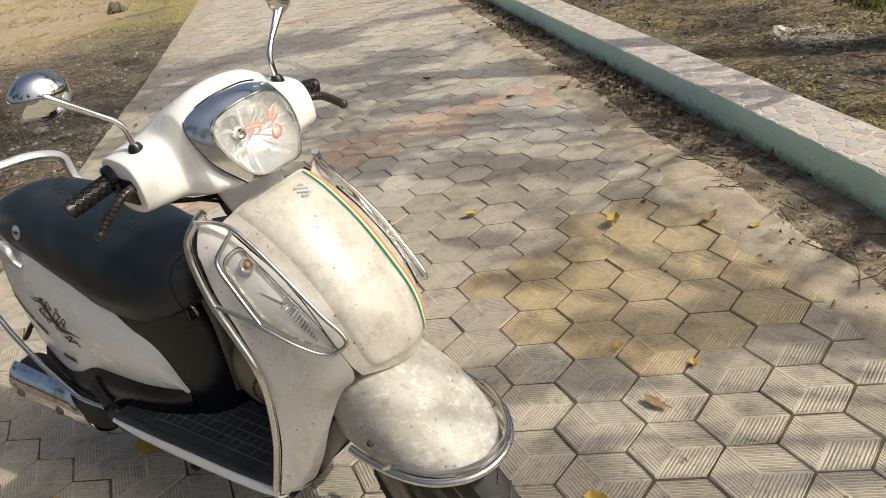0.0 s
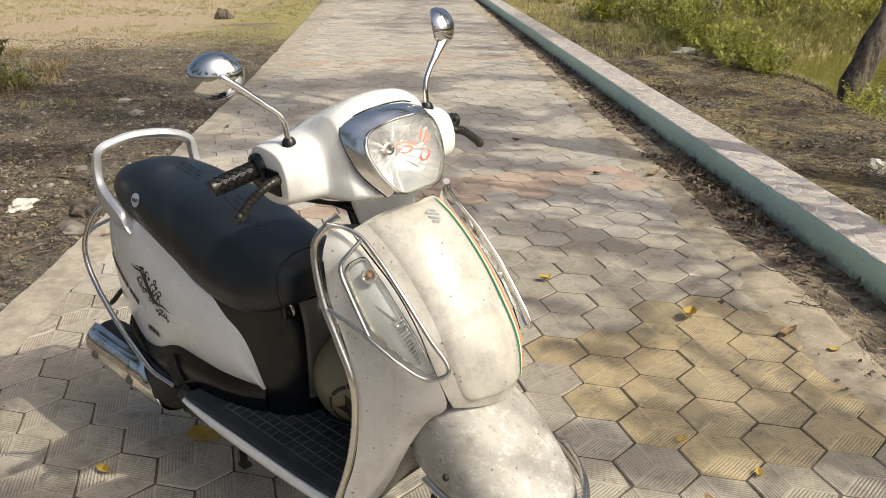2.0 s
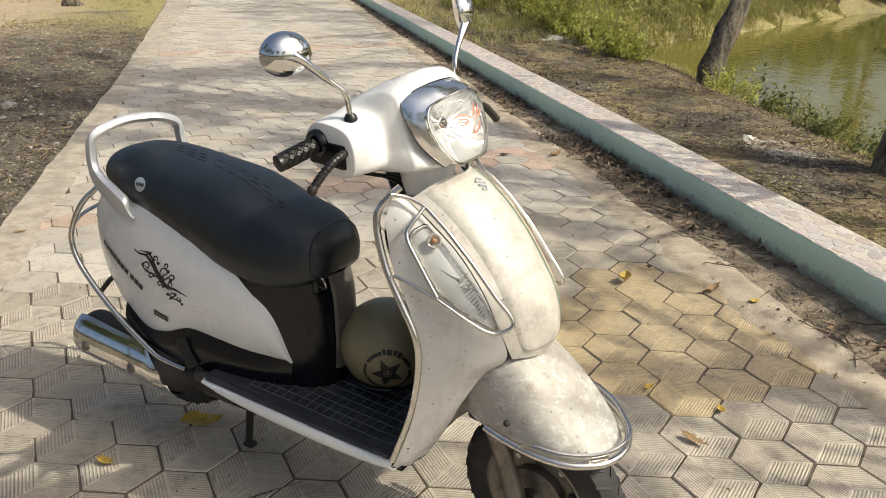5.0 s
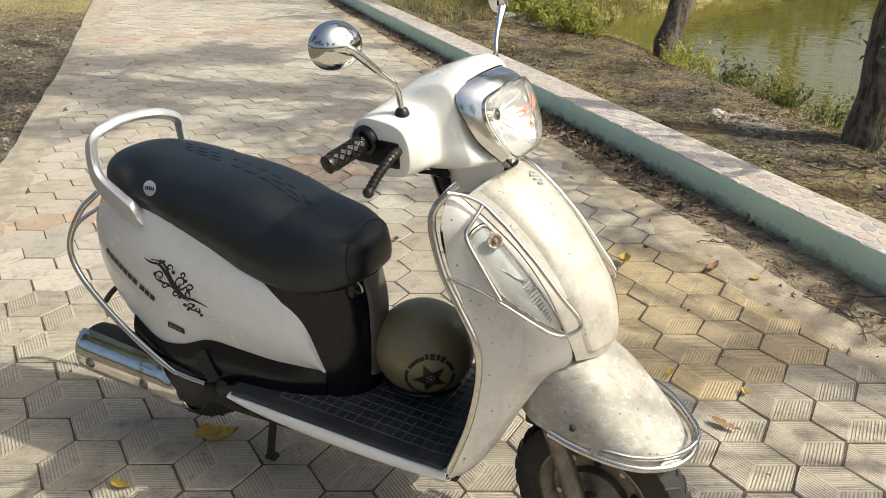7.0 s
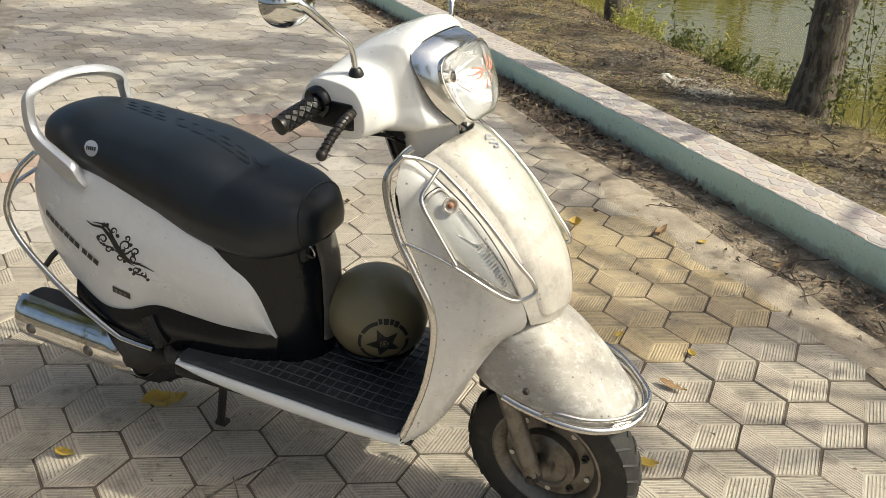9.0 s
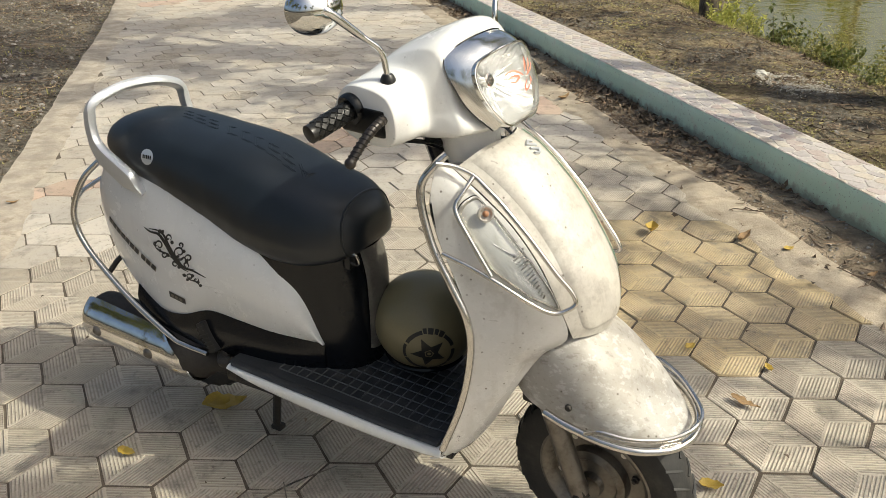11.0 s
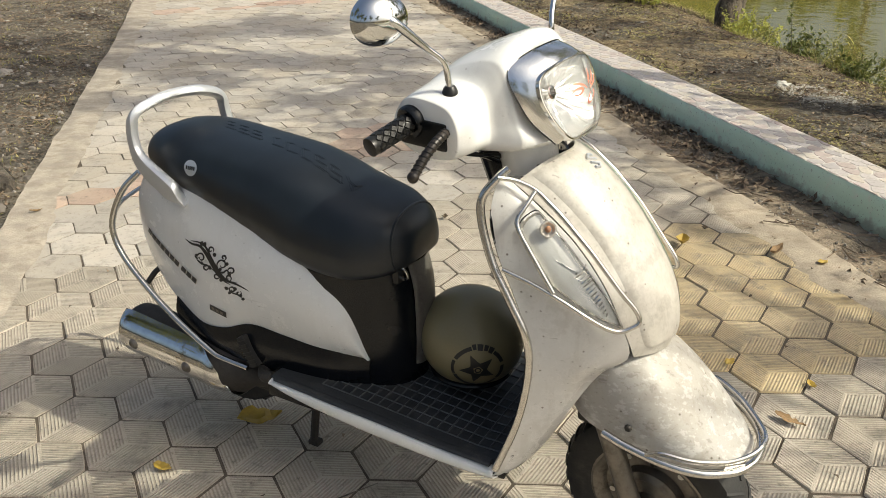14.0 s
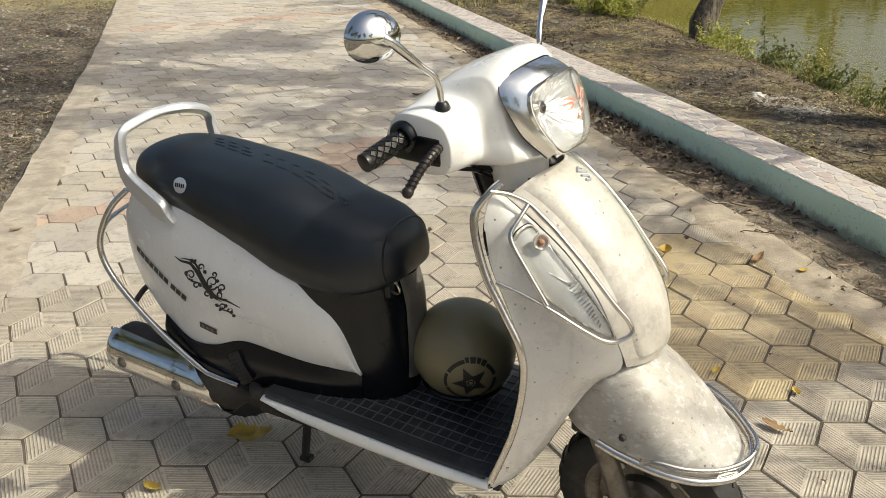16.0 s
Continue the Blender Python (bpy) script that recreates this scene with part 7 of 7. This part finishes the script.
Y, B = "yellow fallen leaf lying on the pavers", "curled brown dead leaf lying on the pavers"
for x, y, size, turn, curl, m, label in (
        (1.07, 3.17, 0.095, 60, 0.9, M_YELLOW, "folded yellow leaf standing up on the pavers"), (0.75, 2.27, 0.045, 20, 0.4, M_YELLOW, Y), (0.93, 2.085, 0.045, 80, 0.5, M_YELLOW, Y), (-0.805, 2.355, 0.135, 5, 0.25, M_YELLOW, "large yellow leaf beneath the scooter"),
        (-1.08, 2.195, 0.06, -35, 0.4, M_YELLOW, Y), (1.55, 2.85, 0.055, 10, 0.4, M_YELLOW, "yellow leaf on the concrete edging"), (0.52, 3.61, 0.075, 40, 0.6, M_YELLOW, Y), (0.45, 1.64, 0.065, -30, 0.4, M_YELLOW, Y),
        (0.747, 1.940, 0.095, -58, 0.22, M_BROWN, B), (1.43, 3.0, 0.10, 25, 0.5, M_BROWN, B), (1.26, 3.3, 0.045, 60, 0.6, M_DARKLEAF, "small dark leaf on the pavers"), (0.13, 3.74, 0.05, 70, 0.6, M_DARKLEAF, "small dark leaf on the pavers"),
        (1.55, 5.38, 0.12, 30, 0.5, M_BROWN, B), (1.18, 5.44, 0.07, 10, 0.4, M_DARKLEAF, "small dark leaf on the pavers"), (0.75, 6.45, 0.08, 0, 0.4, M_DARKLEAF, "small dark leaf on the pavers"), (-1.8, 4.34, 0.06, 20, 0.5, M_BROWN, "brown leaf on the concrete edging"), (1.72, 2.55, 0.06, 10, 0.5, M_BROWN, "brown leaf at the edge of the soil")):
    fallen_leaf(x, y, size, turn, curl, m, label)


def lump(name, label, category, at, size, material, seed, crumple=0.35, fine=5.0):
    """A rough stone or crumpled rag."""
    bm = bmesh.new()
    bmesh.ops.create_icosphere(bm, subdivisions=3, radius=1.0)
    for v in bm.verts:
        k = 1 + crumple * noise.noise(v.co * 1.4 + Vector((seed, 0, 0))) + crumple * 0.4 * noise.noise(v.co * fine + Vector((seed, 3, 0)))
        v.co = Vector((v.co.x * size[0] * k, v.co.y * size[1] * k, max(-0.3, v.co.z) * size[2] * k))
    ob = part(name, bm, material, None, sharp=30)
    ob.matrix_world = pose(at[0], at[1], on_ground(at[0], at[1]) + 0.2 * size[2], 0, 0, seed * 37)
    return tagged(ob, label, category)


lump("stone", "pale grey stone on rough earth", "stone", (-2.68, 7.76), (0.075, 0.055, 0.04), M_STONE, 1)
lump("stone", "small pale stone on rough earth", "stone", (-2.48, 5.82), (0.05, 0.04, 0.03), M_STONE, 2)
lump("stone", "dark brown clod beside the path", "stone", (-2.14, 4.98), (0.14, 0.10, 0.07), M_BARK, 3)
lump("stone", "buff broken brick beside the path", "stone", (-2.10, 4.62), (0.09, 0.07, 0.05), M_STONE, 4)
lump("stone", "dark upright stone in dry grass", "stone", (-3.85, 17.4), (0.17, 0.12, 0.17), M_BARK, 5)
lump("stone", "pale flat stone on rough earth", "stone", (-2.98, 8.36), (0.07, 0.045, 0.03), M_STONE, 6)
lump("rag", "crumpled white paper rag on rough earth", "rag", (-2.53, 4.95), (0.10, 0.06, 0.04), M_RAG, 7, 0.8, 3.5)
lump("rag", "crumpled white plastic scrap on the bank", "rag", (3.12, 5.40), (0.055, 0.045, 0.03), M_RAG, 8, 0.8, 3.5)
lump("sack", "discarded white sack on the bank", "sack", (3.70, 11.0), (0.27, 0.11, 0.06), M_RAG, 9, 0.6, 3.0)
bm = bmesh.new()
for k in range(3):
    tube(bm, [(-2.05 - 0.15 * k, 5.05 + 0.12 * k, on_ground(-2.1, 5.1) + 0.02), (-2.2, 5.3 + 0.1 * k, on_ground(-2.2, 5.3) + 0.05), (-2.35 - 0.2 * k, 5.6, on_ground(-2.4, 5.6) + 0.02)], 0.006, 5, 10)
tagged(part("twigs", bm, M_BARK), "dry twigs lying beside the path", "twigs", kind="stuff")
for line in [[(-0.79, 1.816, 0.008), (-0.705, 1.818, 0.008), (-0.602, 1.819, 0.008)], [(-0.729, 1.898, 0.008), (-0.633, 1.946, 0.008), (-0.505, 1.984, 0.008)], [(-0.663, 1.802, 0.008), (-0.653, 1.875, 0.008), (-0.655, 1.957, 0.008)], [(-0.976, 1.837, 0.008), (-0.942, 1.801, 0.008), (-0.922, 1.821, 0.008)]]:
    tagged(part("twig", tube(bmesh.new(), line, 0.0035, 5, 10, taper=lambda f: 1.0 - 0.6 * f), M_BARK), "thin dark twig lying on the pavers", "twig", "fallen twigs on the path")
# pale ash patch by the scrap
rnd = random.Random(4)
M_ASH = island_tones("ash", (0.62, 0.60, 0.55), (0.42, 0.38, 0.32), 0.9)
ash = stones("ash_heap", "pale ash and crumbs on the bank", 2600, (2.95, 4.75, 3.45, 5.55), 0.011, 35, lambda x, y: 1.0 if ((x - 3.2) / 0.22) ** 2 + ((y - 5.15) / 0.35) ** 2 < 1 else 0.08)
ash.data.materials[0] = M_ASH


# ---- pieces of the setting: kerb pebbles and path pavers ----
def pebble_top():
    """The kerb's top: flat many-sided cobbles fitted together with thin joints."""
    dx, dy = 0.074, 0.088

    def corner(p, y):
        q = Vector((p[0], p[1], 0))
        return Vector((q.x + 0.044 * noise.noise((q.x * 23, q.y * 23, 1.0)), q.y + 0.046 * noise.noise((q.x * 23, q.y * 23, 9.0)), 0))

    bulk_v, bulk_f = [], []
    singles = 0
    for j in range(int(35 / dy)):
        yc = -3 + j * dy
        for i in range(-1, 6):
            xc = (i + (0.5 if j % 2 else 0.0)) * dx
            ring = []
            for ox, oy in ((0, 0.667), (-0.5, 0.333), (-0.5, -0.333), (0, -0.667), (0.5, -0.333), (0.5, 0.333)):
                c = corner((xc + ox * dx, yc + oy * dy), yc)
                ring.append(Vector((min(KERB_W - 0.008, max(0.008, c.x)), c.y, 0)))
            mid = sum(ring, Vector()) / 6
            if max(p.x for p in ring) - min(p.x for p in ring) < 0.016:
                continue
            soft = []
            for k in range(6):
                a, b, c = ring[k - 1], ring[k], ring[(k + 1) % 6]
                soft += [b + (a - b) * 0.24, b + (c - b) * 0.24]
            lo = [mid + (p - mid) * 0.95 + Vector((0, 0, -0.002)) for p in soft]
            hi = [mid + (p - mid) * 0.86 + Vector((0, 0, 0.0022)) for p in soft]
            shift = Vector((kerb_x(yc), 0, KERB_H + 0.001))
            vs = [p + shift for p in lo + hi]
            fs = [(k, (k + 1) % 12, 12 + (k + 1) % 12, 12 + k) for k in range(12)] + [tuple(range(12, 24))]
            if 1.7 < yc < 5.4 and singles < 300:
                raw("pebble", vs, fs, M_PEBBLE_ONE, kerb)
                singles += 1
            else:
                o = len(bulk_v)
                bulk_v += vs
                bulk_f += [tuple(o + q for q in f) for f in fs]
    tagged(raw("pebbles", bulk_v, bulk_f, M_PEBBLE, kerb), kind="stuff")


bm = bmesh.new()
rows = []
for j in range(221):
    y = -4 + j * 0.2
    x = kerb_x(y)
    rows.append([bm.verts.new((x + 0.006, y, KERB_H + 0.001)), bm.verts.new((x + KERB_W - 0.006, y, KERB_H + 0.001))])
for p, q in zip(rows, rows[1:]):
    bm.faces.new((p[0], p[1], q[1], q[0]))
part("mortar_bed", bm, M_MORTAR, kerb, "grey mortar bed between pebbles")
pebble_top()

pavement = tagged(new("pavement"), "path of ribbed hexagonal concrete pavers, dusty and uneven", "pavement", kind="structure")
HEX_D, HEX_TURN = 0.2307, 12.85
HEX_R = HEX_D / math.sqrt(3)
HEX_AT = Vector((0.9425, 1.8055))


def paver_mesh(material, seed, gap=0.0025, bevel=0.978):
    """A hexagonal paver with worn, slightly uneven edges; corners and joints of its rhombs at 90, 210 and 330 degrees."""
    me = bpy.data.meshes.new("paver")
    r = HEX_R - gap
    wear = random.Random(seed)
    corners = [Vector((math.cos(radians(30 + 60 * i)), math.sin(radians(30 + 60 * i)), 0)) * r for i in range(6)]
    ring = []
    for i in range(6):
        a, b = corners[i], corners[(i + 1) % 6]
        ring.append(a * (1 - wear.uniform(0.0, 0.022)))
        ring.append((a + (b - a) * wear.uniform(0.3, 0.7)) * (1 + wear.uniform(-0.014, 0.008)))
    vs = [p * bevel for p in ring] + [p * 1.004 + Vector((0, 0, -0.0085)) for p in ring]
    fs = [tuple(range(12))] + [(i, 12 + i, 12 + (i + 1) % 12, (i + 1) % 12) for i in range(12)]
    me.from_pydata([tuple(v) for v in vs], [], fs)
    uv = me.uv_layers.new(name="UVMap")
    for lp in me.loops:
        v = me.vertices[lp.vertex_index].co
        uv.data[lp.index].uv = (v.x, v.y)
    me.materials.append(material)
    me.update()
    return me


PAVERS = {key: [paver_mesh(mat, 10 * q + k) for q in range(4)] for k, (key, mat) in enumerate((("y", M_PAVER_Y), ("g", M_PAVER), ("r", M_PAVER_R), ("p", M_PAVER_PLAIN)))}
FAR_PAVERS = {key: [paver_mesh(mat, 10 * q + k, 0.0014, 0.984) for q in range(4)] for k, (key, mat) in enumerate((("y", M_PAVER_Y), ("g", M_PAVER), ("r", M_PAVER_R), ("p", M_PAVER_PLAIN)))}
rnd = random.Random(5)
ca, sa = math.cos(radians(HEX_TURN)), math.sin(radians(HEX_TURN))
a1 = Vector((ca, sa)) * HEX_D
a2 = Vector((math.cos(radians(HEX_TURN + 60)), math.sin(radians(HEX_TURN + 60)))) * HEX_D
cells = []
for i in range(-220, 221):
    for j in range(-220, 221):
        p = HEX_AT + a1 * i + a2 * j
        if PAVER_L - 0.10 < p.x < PAVER_R + 0.09 and -3.5 < p.y < 38:
            row = j + 0.0
            key = "g"
            across = -sa * (p.x - HEX_AT.x) + ca * (p.y - HEX_AT.y)
            if 3.1 < across < 3.6 and rnd.random() < 0.75 or 9.0 < across < 9.5 and rnd.random() < 0.6:
                key = "r"
            elif across > 2.2 and rnd.random() < 0.96:
                key = "p"
            elif (p.x - 1.05) ** 2 / 0.5 + (p.y - 2.75) ** 2 / 0.35 < 1 + rnd.uniform(-0.3, 0.3):
                key = "y"
            cells.append((math.hypot(p.x - 0.1, (p.y - 2.6) * 0.8), p, key))
cells.sort(key=lambda c: c[0])
bulk = {}
for k, (d, p, key) in enumerate(cells):
    m = pose(p.x, p.y, rnd.uniform(-0.003, 0.002), rnd.uniform(-0.6, 0.6), rnd.uniform(-0.6, 0.6), HEX_TURN + rnd.uniform(-0.4, 0.4))
    if k < 300:
        ob = new("paver", PAVERS[key][k % 4])
        ob.parent = pavement
        ob.matrix_basis = m
    else:
        bulk.setdefault((key, k % 4), []).append(m)
for (key, q), ms in bulk.items():
    src = FAR_PAVERS[key][q]
    co = [v.co.copy() for v in src.vertices]
    fs = [tuple(f.vertices) for f in src.polygons]
    verts, faces, uvs = [], [], []
    for m in ms:
        o = len(verts)
        verts += [tuple(m @ c) for c in co]
        for f in fs:
            faces.append(tuple(o + i for i in f))
            uvs += [x for i in f for x in (co[i].x, co[i].y)]
    me = bpy.data.meshes.new("far_pavers")
    me.from_pydata(verts, [], faces)
    lay = me.uv_layers.new(name="UVMap")
    lay.data.foreach_set("uv", uvs)
    me.materials.append(src.materials[0])
    me.update()
    ob = new("far_pavers", me)
    ob.parent = pavement
    tagged(ob, kind="stuff")
bm = bmesh.new()
vs = [bm.verts.new(p) for p in ((PAVER_L - 0.1, -4, -0.0045), (PAVER_R + 0.1, -4, -0.0045), (PAVER_R + 0.1, 40, -0.0045), (PAVER_L - 0.1, 40, -0.0045))]
bm.faces.new(vs)
part("joint_sand", bm, surface("joint_sand", rgb(0.11, 0.088, 0.065), 0.95, var=0.4, fine=200, bump=0.6), pavement, "dark sandy dirt in the joints")
